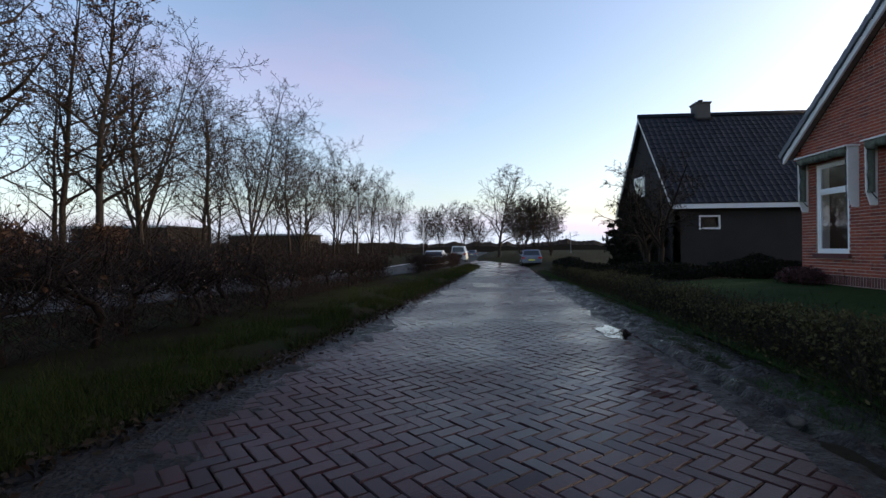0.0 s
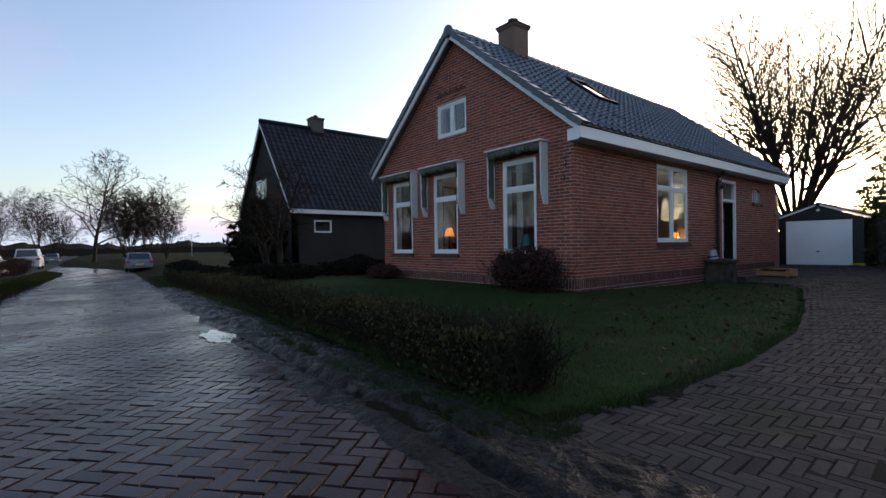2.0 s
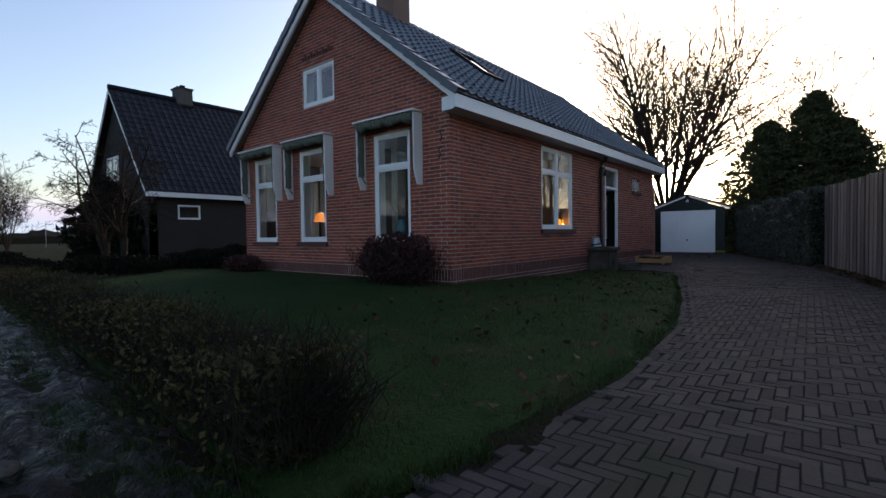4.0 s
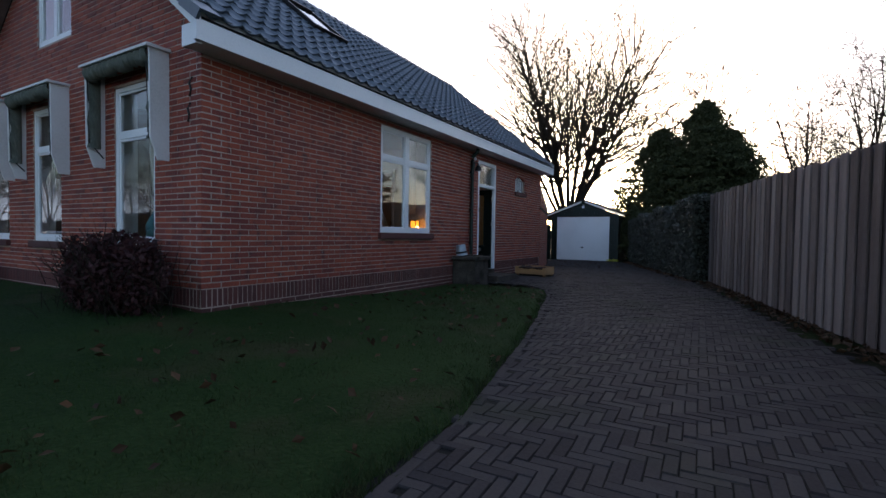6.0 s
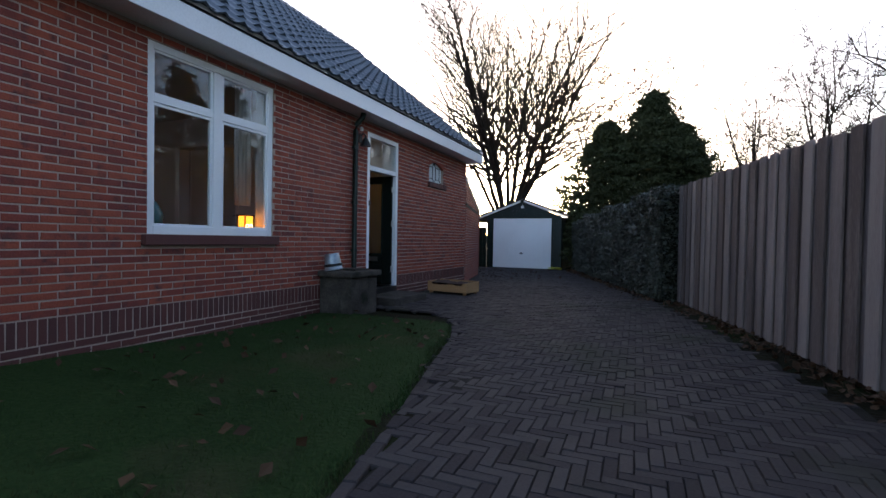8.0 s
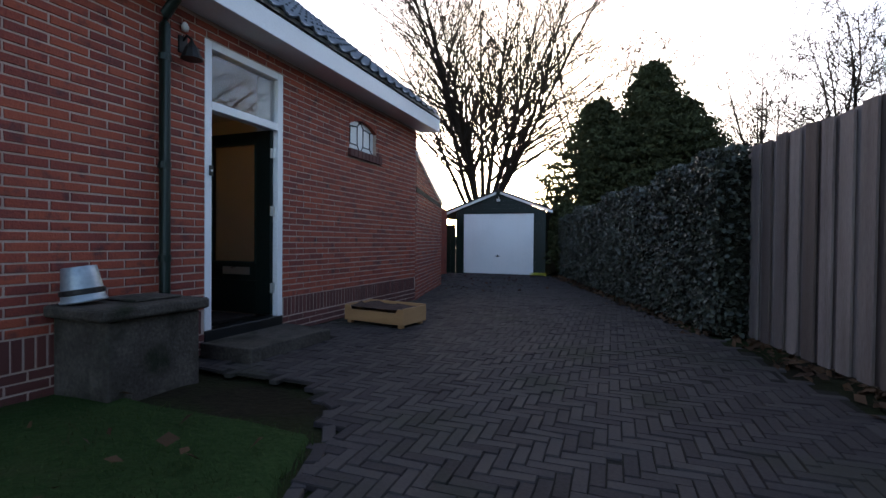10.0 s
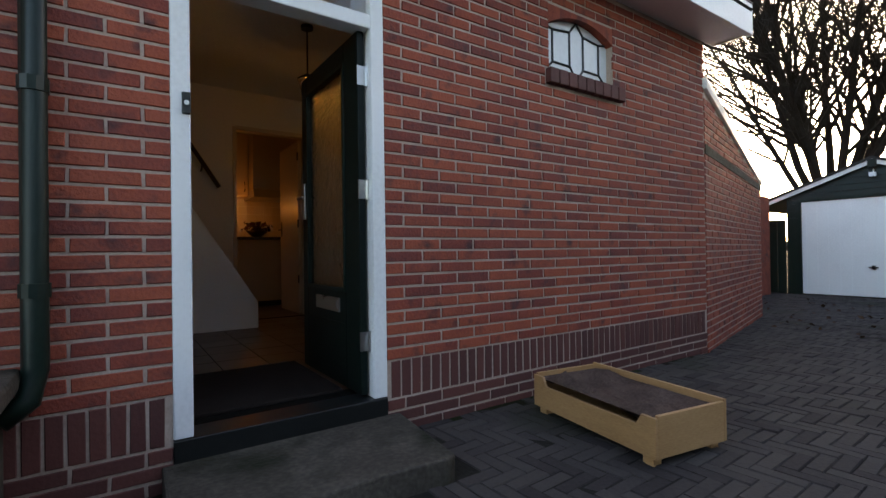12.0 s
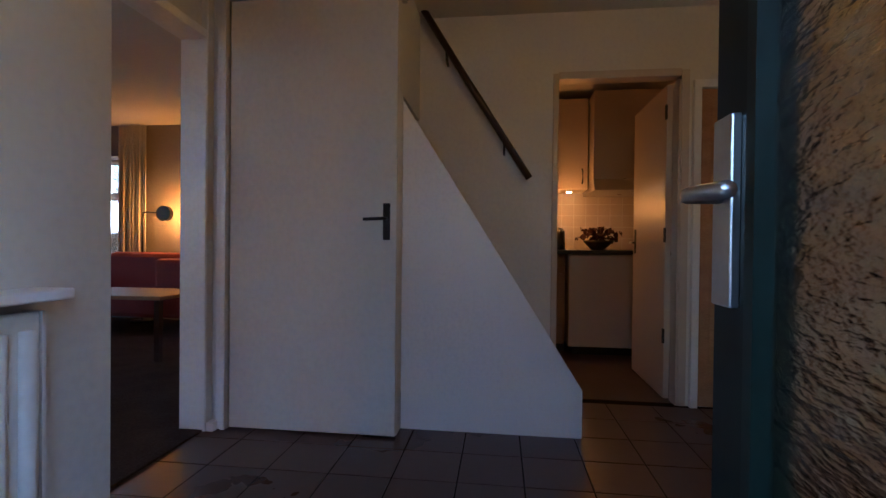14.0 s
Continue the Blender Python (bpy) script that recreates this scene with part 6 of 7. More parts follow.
def vehicle(name, label, paint, L_, W_, belt, roof, cabin, m, category="car"):
    """x forward from the tail, y across; cabin: (tail foot, tail top, nose top, nose foot) along x."""
    t = thing(name, label, category, m)
    lower = [(0.0, 0.38), (0.05, 0.28), (L_ - 0.05, 0.26), (L_, 0.4), (L_ - 0.03, 0.62), (cabin[3], belt - 0.02), (cabin[0], belt), (0.02, belt - 0.06)]
    body = part("body", MB().prism([(x, -W_ / 2, z) for x, z in lower], (0, W_, 0)), paint, t, bevel=0.05, smooth=False)
    cab = [(cabin[0], belt - 0.01), (cabin[3], belt - 0.01), (cabin[2], roof), (cabin[1], roof)]
    g = MB()
    b_, u = W_ / 2 - 0.04, W_ / 2 - 0.2
    g.add([(x, -b_ if k < 2 else -u, z) for k, (x, z) in enumerate(cab)] + [(x, b_ if k < 2 else u, z) for k, (x, z) in enumerate(cab)],
          [(0, 1, 2, 3), (7, 6, 5, 4), (0, 3, 7, 4), (1, 5, 6, 2), (3, 2, 6, 7), (0, 4, 5, 1)])
    part("cabin", g, paint, t, bevel=0.03)
    h0, h1 = belt + 0.05, roof - 0.09

    def edge(x_a, x_b, z):
        f = (z - belt) / (roof - belt)
        return x_a + (x_b - x_a) * f, b_ + (u - b_) * f

    (ra, wa), (rb, wb_) = edge(cabin[0], cabin[1], h0), edge(cabin[0], cabin[1], h1)
    part("rear_window", MB().add([(ra - 0.012, -wa + 0.12, h0), (ra - 0.012, wa - 0.12, h0), (rb - 0.012, wb_ - 0.1, h1), (rb - 0.012, -wb_ + 0.1, h1)], [(0, 3, 2, 1)]), M_CARGLASS, t)
    (fa, wa), (fb, wb_) = edge(cabin[3], cabin[2], h0), edge(cabin[3], cabin[2], h1)
    part("windscreen", MB().add([(fa + 0.012, -wa + 0.1, h0), (fa + 0.012, wa - 0.1, h0), (fb + 0.012, wb_ - 0.1, h1), (fb + 0.012, -wb_ + 0.1, h1)], [(0, 1, 2, 3)]), M_CARGLASS, t)
    for s in (-1, 1):
        (ra, wa), (rb, wb_) = edge(cabin[0], cabin[1], h0), edge(cabin[0], cabin[1], h1)
        part("side_window", MB().add([(ra + 0.2, s * (wa + 0.01), h0), (fa - 0.2, s * (wa + 0.01), h0), (fb - 0.1, s * (wb_ + 0.01), h1), (rb + 0.12, s * (wb_ + 0.01), h1)], [(0, 1, 2, 3)]), M_CARGLASS, t)
        part("tail_light", MB().box(-0.012, s * W_ / 2 - (0.3 if s > 0 else 0.02), belt - 0.26, 0.03, s * W_ / 2 + (0.02 if s < 0 else -0.0) - (0 if s < 0 else 0.02) + (0.28 if s < 0 else 0), belt - 0.1), M_LENS, t, "red tail light")
        part("mirror", MB().box(cabin[3] - 0.35, s * (W_ / 2 + 0.02) - 0.07, belt + 0.02, cabin[3] - 0.22, s * (W_ / 2 + 0.02) + 0.07, belt + 0.14), paint, t, bevel=0.02)
        for x in (0.75, L_ - 0.8):
            w_ = part("wheel", MB().tube([(x, s * (W_ / 2 - 0.19), 0.3), (x, s * (W_ / 2 + 0.005), 0.3)], 0.3, 20), M_TYRE, t, "black tyre")
            part("rim", MB().tube([(x, s * (W_ / 2 + 0.004), 0.3), (x, s * (W_ / 2 + 0.012), 0.3)], 0.19, 16), M_STEEL, w_)
    part("rear_bumper", MB().box(-0.06, -W_ / 2 + 0.03, 0.3, 0.04, W_ / 2 - 0.03, 0.5), paint, t, bevel=0.03)
    part("number_plate", MB().box(-0.075, -0.26, 0.5 if belt < 1 else 0.55, -0.055, 0.26, 0.61 if belt < 1 else 0.66), M_YELLOW, t, "yellow number plate")
    return t


P_WHITE = mat("white_car_paint", [(0.55, 0.57, 0.58), (0.62, 0.64, 0.65)], 0.2, 0.6, 60, 0, rough_var=0.05)
P_GREY = mat("grey_car_paint", [(0.13, 0.15, 0.19), (0.18, 0.2, 0.25)], 0.22, 0.6, 60, 0, metal=0.5, rough_var=0.05)
_h = 180 + math.degrees(math.atan(-0.05))
vehicle("sedan", "silver-white saloon car on the main road", P_WHITE, 4.5, 1.74, 0.92, 1.4, (0.75, 1.3, 2.45, 3.2), pose(-31.5, -11.0, lerp(-33, MAIN_Z) + 0.03, 0, 0, _h))
vehicle("van", "small white delivery van on the main road", P_WHITE, 4.4, 1.8, 1.15, 1.88, (0.02, 0.1, 2.6, 3.4), pose(-51, -9.7, lerp(-52, MAIN_Z) + 0.03, 0, 0, _h), "van")
vehicle("estate_car", "grey estate car parked on the verge of the lane", P_GREY, 4.4, 1.75, 0.92, 1.45, (0.1, 0.55, 2.5, 3.3), pose(-36.6, -2.75, lerp(-38, ROAD_Z) + 0.02, 0, 0, 180 + math.degrees(math.atan(-0.065))))
vehicle("hatchback", "dark small car far along the main road", P_GREY, 3.9, 1.7, 0.9, 1.42, (0.1, 0.5, 2.3, 3.0), pose(-88, -8.4, lerp(-88, MAIN_Z) + 0.03, 0, 0, _h))


def street_lamp(at, h, arm, turn):
    t = thing("street_lamp", "slim grey street lamp beside the main road", "street lamp", Matrix.Translation(at) @ pose(0, 0, 0, 0, 0, turn))
    part("pole", MB().tube([(0, 0, -0.2), (0, 0, h * 0.6), (0, 0, h)], [0.085, 0.065, 0.045], 10), M_ZINC, t, smooth=True)
    part("arm", MB().tube([(0, 0, h - 0.05), (arm * 0.4, 0, h + 0.1), (arm, 0, h + 0.12)], 0.03, 8), M_ZINC, t)
    part("lamp_head", MB().box(arm - 0.1, -0.09, h + 0.08, arm + 0.55, 0.09, h + 0.17), M_ZINC, t, bevel=0.03)
    return t


for at, h in (((-50, -21.5, -0.6), 7.8), ((-90, -18.2, -0.8), 7.8), ((-115, 16, -0.8), 5.5)):
    street_lamp(at, h, 1.2, 90)["group"] = "street lamps of the main road"


def shed(at, size, label):
    t = thing("shed", label, "shed", Matrix.Translation(at))
    a, b, c = size
    for p in ((0, 0, a, 0.2), (0, b - 0.2, a, b), (0, 0.2, 0.2, b - 0.2), (a - 0.2, 0.2, a, b - 0.2)):
        part("wall", MB().box(p[0], p[1], 0, p[2], p[3], c), M_DARKWALL, t)
    part("roof", MB().box(-0.3, -0.3, c, a + 0.3, b + 0.3, c + 0.2), M_IRON, t, "flat dark roof")
    part("roof_edge", MB().box(a + 0.3, -0.3, c - 0.05, a + 0.35, b + 0.3, c + 0.22), M_ZINC, t)
    for k in range(3):
        part("window", MB().box(a - 0.01, 0.8 + k * b / 3.2, c * 0.4, a + 0.02, 1.9 + k * b / 3.2, c * 0.75), M_CARGLASS, t)


shed((-52, -52, -0.6), (8, 11, 4.3), "dark flat-roofed shed behind the trees")
shed((-74, -46, -0.6), (8, 12, 4.0), "dark flat-roofed shed behind the trees")

# far woods round the fields
rg = random.Random(90)
wb_ = MB()
_n = 1500
for k in range(_n):
    a = 6.28319 * k / _n
    h = 5.0 + 2.2 * noise.noise((math.cos(a) * 9, math.sin(a) * 9, 0)) + 1.4 * noise.noise((math.cos(a) * 45, math.sin(a) * 45, 2)) + 0.9 * noise.noise((k * 0.9, 3, 0))
    for d, z in ((232, -3.0), (232, h * 0.6 - 1.0), (236, h - 1.0), (244, -3.0)):
        wb_.v.append((d * math.cos(a), d * math.sin(a), z))
wb_.f = [(k * 4 + j, ((k + 1) % _n) * 4 + j, ((k + 1) % _n) * 4 + j + 1, k * 4 + j + 1) for k in range(_n) for j in range(3)]
tagged(part("far_woods", wb_, M_TWIG), "dark line of leafless woods across the fields", "woods", kind="stuff")
fw = []
for k in range(15000):
    x = 6 - 146 * rg.random() ** 1.4
    y = -31 + rg.gauss(0, 3.0)
    fw.append((x, y, ground_z(x, y) + 2.6 * rg.random() ** 1.3))
tagged(part("undergrowth", twig_mass(fw, rg, 1.7, 0.014, 0.6), M_TWIG), "brown leafless undergrowth below the roadside trees", "undergrowth", kind="stuff")

# ---------------------------------------------------------------- inside the house
CE = 2.92


def slab(name, label, boxes, material, category="wall"):
    b = MB()
    for q in boxes:
        b.box(*q)
    return tagged(part(name, b, material), label, category, kind="structure")


floor = slab("floor", "dark brown tiled floor of the hall", [(-3.65, 5.5, 0.05, -0.16, 9.4, FL - 0.004)], M_JOINT, "floor")
slab("floor_living", "brown carpet of the front rooms", [(-HW + 0.26, 0.27, 0.05, -0.27, 5.5, FL)], M_CUSH, "floor")
slab("floor_kitchen", "reddish brown kitchen floor", [(-HW + 0.26, 5.6, 0.05, -3.65, HL - 0.26, FL)], M_FLOORTILE, "floor")
slab("ceiling", "pale painted ceiling", [(-HW + 0.26, 0.27, CE, -0.27, HL - 0.26, CE + 0.1)], M_PLASTER, "ceiling")
slab("wall_hall_left", "thick white hall wall with a radiator", [(-1.47, 5.56, FL, -0.275, 6.15, CE)], M_PLASTER)
slab("wall_living", "white partition with the doorway to the living room", [(-2.9, 5.46, FL, -2.74, 5.6, CE), (-2.74, 5.46, 2.47, -1.47, 5.56, CE), (-1.47, 5.46, FL, -0.275, 5.556, CE),
                                                                            (-HW + 0.26, 5.46, FL, -2.9, 5.56, CE)], M_PLASTER)
slab("wall_closet", "white wall round the stair cupboard", [(-2.95, 5.6, FL, -2.8, 5.69, CE), (-2.95, 5.69, 2.7, -2.83, 6.69, CE), (-3.6, 6.6, 2.2, -2.95, 6.65, CE), (-2.945, 6.655, FL, -2.84, 6.668, 2.68)], M_PLASTER)
slab("wall_kitchen", "cream wall between hall and kitchen", [(-3.7, 5.56, FL, -3.6, 7.62, CE), (-3.7, 7.62, 2.47, -3.6, 8.42, CE), (-3.7, 8.42, FL, -3.6, HL - 0.26, CE)], M_PLASTER)
slab("wall_hall_right", "plain hall wall", [(-3.6, 9.35, FL, -0.27, 9.45, CE)], M_PLASTER)
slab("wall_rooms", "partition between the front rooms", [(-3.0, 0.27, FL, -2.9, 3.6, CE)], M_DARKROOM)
slab("wall_inner_lining", "plastered inner face of the outer walls", [(-0.275, 0.27, FL, -0.272, 3.05, CE), (-0.275, 4.66, FL, -0.272, 6.6, CE), (-0.275, 7.7, FL, -0.272, HL - 0.3, CE)], M_PLASTER)

# closet door in the hall
cd_ = thing("door_2", "plain cream flush door of the stair cupboard", "door", kind="structure")
cl = part("door_leaf", MB().box(-2.83, 5.705, FL + 0.012, -2.79, 6.67, 2.68), M_PLASTER, cd_, bevel=0.004)
part("lock_plate", MB().box(-2.79, 6.595, 1.34, -2.785, 6.635, 1.54), M_IRON, cl, "dark oval plate", bevel=0.002)
part("lever", MB().tube([(-2.787, 6.615, 1.455), (-2.74, 6.615, 1.455), (-2.735, 6.6, 1.455), (-2.735, 6.5, 1.45)], 0.009, 8), M_IRON, cl, smooth=True)
for k in range(3):
    part("door_frame", MB().box(-2.83 + 0.012 * k, 5.6 + 0.03 * k, FL, -2.79 + 0.012 * k, 5.63 + 0.03 * k, 2.75), M_WHITE, cd_, bevel=0.006)
part("door_frame", MB().box(-2.83, 5.69, 2.69, -2.78, 6.7, 2.76), M_WHITE, cd_, bevel=0.006)
jf = thing("door_3", "white moulded doorway to the living room", "door", kind="structure")
part("jamb", MB().box(-1.52, 5.44, FL, -1.475, 5.6, 2.5), M_WHITE, jf, bevel=0.006)
part("jamb", MB().box(-2.838, 5.44, FL, -2.73, 5.598, 2.5), M_WHITE, jf, bevel=0.006)
part("head", MB().box(-2.74, 5.44, 2.45, -1.52, 5.6, 2.5), M_WHITE, jf, bevel=0.006)
part("door_sill", MB().box(-2.74, 5.45, FL - 0.002, -1.52, 5.58, FL + 0.012), M_CUSH, jf, "dark threshold strip")
part("skirting_block", MB().box(-2.83, 5.56, FL, -2.74, 5.64, FL + 0.05), M_WHITE, jf)

# stair
sc = thing("staircase", "steep white-panelled staircase with a dark handrail", "staircase")
part("side_panel", MB().prism([(-2.94, 6.67, FL), (-2.94, 7.69, FL), (-2.94, 7.69, 0.52), (-2.94, 6.67, 2.144)], (-0.035, 0, 0)), M_WHITE, sc, "white boarded side panel", bevel=0.003)
for k in range(9):
    y = 7.66 - k * 0.125
    part("tread", MB().box(-3.595, y - 0.2, FL + 0.19 * (k + 1) - 0.03, -2.98, y, FL + 0.19 * (k + 1)), M_PINE, sc, bevel=0.006)
    part("riser", MB().box(-3.595, y - 0.03, FL + 0.19 * k, -2.98, y - 0.012, FL + 0.19 * (k + 1) - 0.03), M_PLASTER, sc)
M_DARKWOOD = mat("dark_wood", [(0.025, 0.012, 0.008), (0.045, 0.022, 0.014)], 0.35, 4, 40, 0.1, 0.002)
hr = thing("handrail", "dark brown wooden handrail on the stair wall", "handrail")
part("rail", MB().tube([(-3.5, 6.66, 2.98), (-3.5, 7.0, 2.43), (-3.5, 7.42, 1.77)], 0.024, 10), M_DARKWOOD, hr, smooth=True)
for y, z in ((7.25, 2.02), (6.85, 2.65)):
    part("bracket", MB().tube([(-3.6, y, z - 0.07), (-3.52, y, z - 0.06), (-3.5, y, z)], 0.008, 6), M_IRON, hr)

# radiator
ra_ = thing("radiator", "cream panel radiator under a white shelf", "radiator")
part("panel", MB().box(-1.22, 6.18, 0.36, -0.36, 6.2, 1.16), M_PLASTER, ra_, bevel=0.006)
for k in range(13):
    part("flute", MB().tube([(-1.19 + k * 0.067, 6.2, 0.4), (-1.19 + k * 0.067, 6.2, 1.12)], 0.02, 8), M_PLASTER, ra_, smooth=True)
part("side", MB().box(-1.23, 6.152, 0.36, -1.22, 6.205, 1.16), M_PLASTER, ra_)
part("shelf", MB().box(-1.26, 6.15, 1.185, -0.33, 6.25, 1.21), M_WHITE, ra_, "white painted shelf", bevel=0.005)
part("pipe", MB().tube([(-0.4, 6.18, 0.4), (-0.38, 6.18, 0.26)], 0.01, 8), M_PLASTER, ra_)
# door mat
M_BLACKMAT = mat("coir_mat", [(0.012, 0.009, 0.008), (0.022, 0.016, 0.014), (0.03, 0.022, 0.018)], 0.95, 6, 90, 0.8, 0.006, spec=0.1)
tagged(part("door_mat", MB().box(-1.1, 6.75, FL - 0.003, -0.25, 7.5, FL + 0.014), M_BLACKMAT, bevel=0.004), "dark brown door mat inside the front door", "mat")

# hall lamp
M_BULB = glow("lamp_glow", (1.0, 0.5, 0.1), 5)
M_AMBER = glass("amber_glass", (1.0, 0.72, 0.3), 0.08, 0.3, 40)
hl = thing("hall_lamp", "small hanging lantern of amber glass with a lit bulb", "lamp", pose(-1.64, 7.8, 2.4))
part("rod", MB().tube([(0, 0, 0.1), (0, 0, CE - 2.4)], 0.008, 6), M_IRON, hl)
part("ceiling_rose", MB().lathe([(0.05, CE - 2.4 - 0.03), (0.05, CE - 2.4 - 0.001)], (0, 0, 0), 14), M_IRON, hl)
part("cap", MB().lathe([(0.012, 0.12), (0.045, 0.1), (0.085, 0.07), (0.088, 0.062)], (0, 0, 0), 8), M_IRON, hl)
part("shade", MB().lathe([(0.08, 0.06), (0.055, -0.055), (0.05, -0.06)], (0, 0, 0), 8), M_AMBER, hl, "tapered amber glass").visible_shadow = False
part("finial", MB().lathe([(0.055, -0.058), (0.045, -0.075), (0.012, -0.09), (0.012, -0.11)], (0, 0, 0), 8), M_IRON, hl)
part("bulb", MB().lathe([(0.01, 0.055), (0.026, 0.03), (0.03, 0.005), (0.022, -0.02), (0.004, -0.03)], (0, 0, 0), 12), M_BULB, hl, "glowing bulb", smooth=True).visible_shadow = False

# panelled cupboard door beside the kitchen door
pd = thing("door_5", "orange-brown panelled pine door in the hall", "door", kind="structure")
pl = part("door_leaf", MB().box(-3.598, 8.54, FL + 0.01, -3.57, 9.08, 2.36), M_PINE, pd, bevel=0.004)
for y in (8.6, 8.84):
    for z0, z1 in ((0.4, 1.15), (1.5, 2.25)):
        part("panel", MB().box(-3.571, y, z0, -3.562, y + 0.18, z1), M_PINE, pl, bevel=0.006)
part("lever", MB().tube([(-3.57, 9.03, 1.35), (-3.52, 9.03, 1.35), (-3.515, 8.93, 1.35)], 0.009, 6), M_IRON, pl, smooth=True)
part("door_frame", MB().box(-3.598, 8.49, FL, -3.56, 8.535, 2.42).box(-3.598, 9.085, FL, -3.56, 9.13, 2.42).box(-3.598, 8.535, 2.37, -3.56, 9.085, 2.42), M_WHITE, pd)

# kitchen
M_CREAM = mat("cream_laminate", [(0.5, 0.42, 0.34), (0.56, 0.48, 0.39)], 0.4, 1, 40, 0.03, 0.001)
M_OAK = mat("oak_front", [(0.25, 0.13, 0.06), (0.34, 0.19, 0.09)], 0.5, 2, 30, 0.08, 0.002, stretch=(1, 1, 6))
kb = thing("kitchen_cabinet", "cream base cabinet with a plain end panel", "cabinet")
part("body", MB().box(-5.64, 7.9, FL + 0.08, -5.0, 8.95, 1.235), M_CREAM, kb, bevel=0.004)
part("plinth", MB().box(-5.6, 7.95, FL, -5.04, 8.95, FL + 0.08), M_BLACK, kb)
kd = thing("kitchen_cabinet", "oak-fronted drawer cabinet under the worktop", "cabinet")
part("body", MB().box(-5.64, 7.0, FL + 0.08, -5.12, 7.88, 1.235), M_OAK, kd)
for z in (0.35, 0.6, 0.85, 1.05):
    dr = part("drawer", MB().box(-5.12, 7.03, z, -5.1, 7.85, z + 0.19 if z < 1 else z + 0.16), M_OAK, kd, bevel=0.003)
    part("handle", MB().tube([(-5.1, 7.36, z + 0.1), (-5.07, 7.38, z + 0.1), (-5.07, 7.5, z + 0.1), (-5.1, 7.52, z + 0.1)], 0.006, 6), M_IRON, dr)
part("plinth", MB().box(-5.6, 7.0, FL, -5.16, 7.88, FL + 0.08), M_BLACK, kd)
tagged(part("worktop", MB().box(-5.66, 6.95, 1.236, -4.96, 9.0, 1.275), M_BLACK, bevel=0.006), "dark kitchen worktop over the cabinets", "worktop")
kw = thing("wall_cabinet", "cream wall cabinet with black bow handles", "cabinet")
part("body", MB().box(-5.66, 7.5, 1.9, -5.3, 8.12, 2.84), M_CREAM, kw)
for y in (7.5, 7.81):
    dr = part("door", MB().box(-5.3, y + 0.004, 1.905, -5.28, y + 0.304, 2.83), M_CREAM, kw, bevel=0.004)
    part("handle", MB().tube([(-5.28, y + 0.25, 1.96), (-5.245, y + 0.25, 1.99), (-5.245, y + 0.25, 2.08), (-5.28, y + 0.25, 2.11)], 0.007, 6), M_IRON, dr, "black bow handle")
hd = thing("cooker_hood", "cream boxed cooker hood beside the wall cabinet", "cooker hood")
part("box", MB().box(-5.66, 8.13, 1.98, -5.05, 8.9, 2.84), M_CREAM, hd, bevel=0.004)
part("canopy", MB().prism([(-5.66, 8.13, 1.86), (-4.98, 8.13, 1.86), (-5.05, 8.13, 1.98), (-5.66, 8.13, 1.98)], (0, 0.77, 0)), M_STEEL, hd)
ks = thing("wall_tiles", "cream tiled splashback behind the worktop", "splashback", kind="structure")
part("backing", MB().box(-5.72, 6.9, FL, -5.67, 9.3, CE), M_PLASTER, ks)
for i in range(16):
    for j in range(5):
        part("tile", MB().box(-5.67, 7.0 + i * 0.13, 1.28 + j * 0.125, -5.664, 7.125 + i * 0.13, 1.4 + j * 0.125), M_CREAM, ks)
M_SPOT = glow("spot_glow", (1.0, 0.55, 0.18), 5)
for y in (7.72, 7.95):
    sl = thing("spot_light", "small warm spotlight under the wall cabinet", "lamp", pose(-5.42, y, 1.885))
    part("housing", MB().lathe([(0.035, 0.0), (0.035, 0.013), (0.03, 0.014)], (0, 0, 0), 14), M_STEEL, sl)
    part("lens", MB().lathe([(0.025, -0.004), (0.026, 0.0), (0.02, 0.001)], (0, 0, 0), 14), M_SPOT, sl, "glowing lens")
bw_ = thing("fruit_bowl", "dark bowl of dried flowers on the worktop", "bowl", pose(-5.25, 8.22, 1.276))
part("bowl", MB().lathe([(0.05, 0), (0.07, 0.01), (0.14, 0.08), (0.15, 0.1), (0.14, 0.1), (0.12, 0.08)], (0, 0, 0), 18), M_DARKWOOD, bw_, smooth=True)
part("flowers", leaf_cloud([(rg.gauss(0, 0.08), rg.gauss(0, 0.08), 0.1 + rg.uniform(0, 0.12)) for _ in range(120)], 0.05, rg), M_REDBUSH, bw_)["kind"] = "stuff"
kt = thing("kettle", "black kettle on the worktop", "kettle", pose(-5.3, 7.82, 1.276))
part("body", MB().lathe([(0.08, 0), (0.085, 0.02), (0.075, 0.18), (0.06, 0.22), (0.02, 0.235)], (0, 0, 0), 16), M_BLACK, kt, smooth=True)
part("handle", MB().tube([(0.06, 0.03, 0.2), (0.13, 0.05, 0.19), (0.13, 0.05, 0.06), (0.08, 0.03, 0.04)], 0.01, 8), M_BLACK, kt)
kdoor = thing("door_4", "open cream kitchen door with dark hinges", "door", kind="structure")
kl = part("door_leaf", MB().box(-4.5, 8.365, FL + 0.012, -3.71, 8.405, 2.44), M_CREAM, kdoor, bevel=0.004)
part("lever", MB().tube([(-4.43, 8.365, 1.35), (-4.43, 8.32, 1.35), (-4.33, 8.318, 1.35)], 0.008, 6), M_IRON, kl)
part("lock_plate", MB().box(-4.45, 8.36, 1.26, -4.41, 8.366, 1.46), M_IRON, kl)
for z in (0.65, 1.35, 2.2):
    part("hinge", MB().box(-3.72, 8.355, z, -3.695, 8.366, z + 0.1), M_IRON, kdoor)
part("stop", MB().box(-3.71, 8.406, FL, -3.6, 8.419, 2.44), M_CREAM, kdoor)
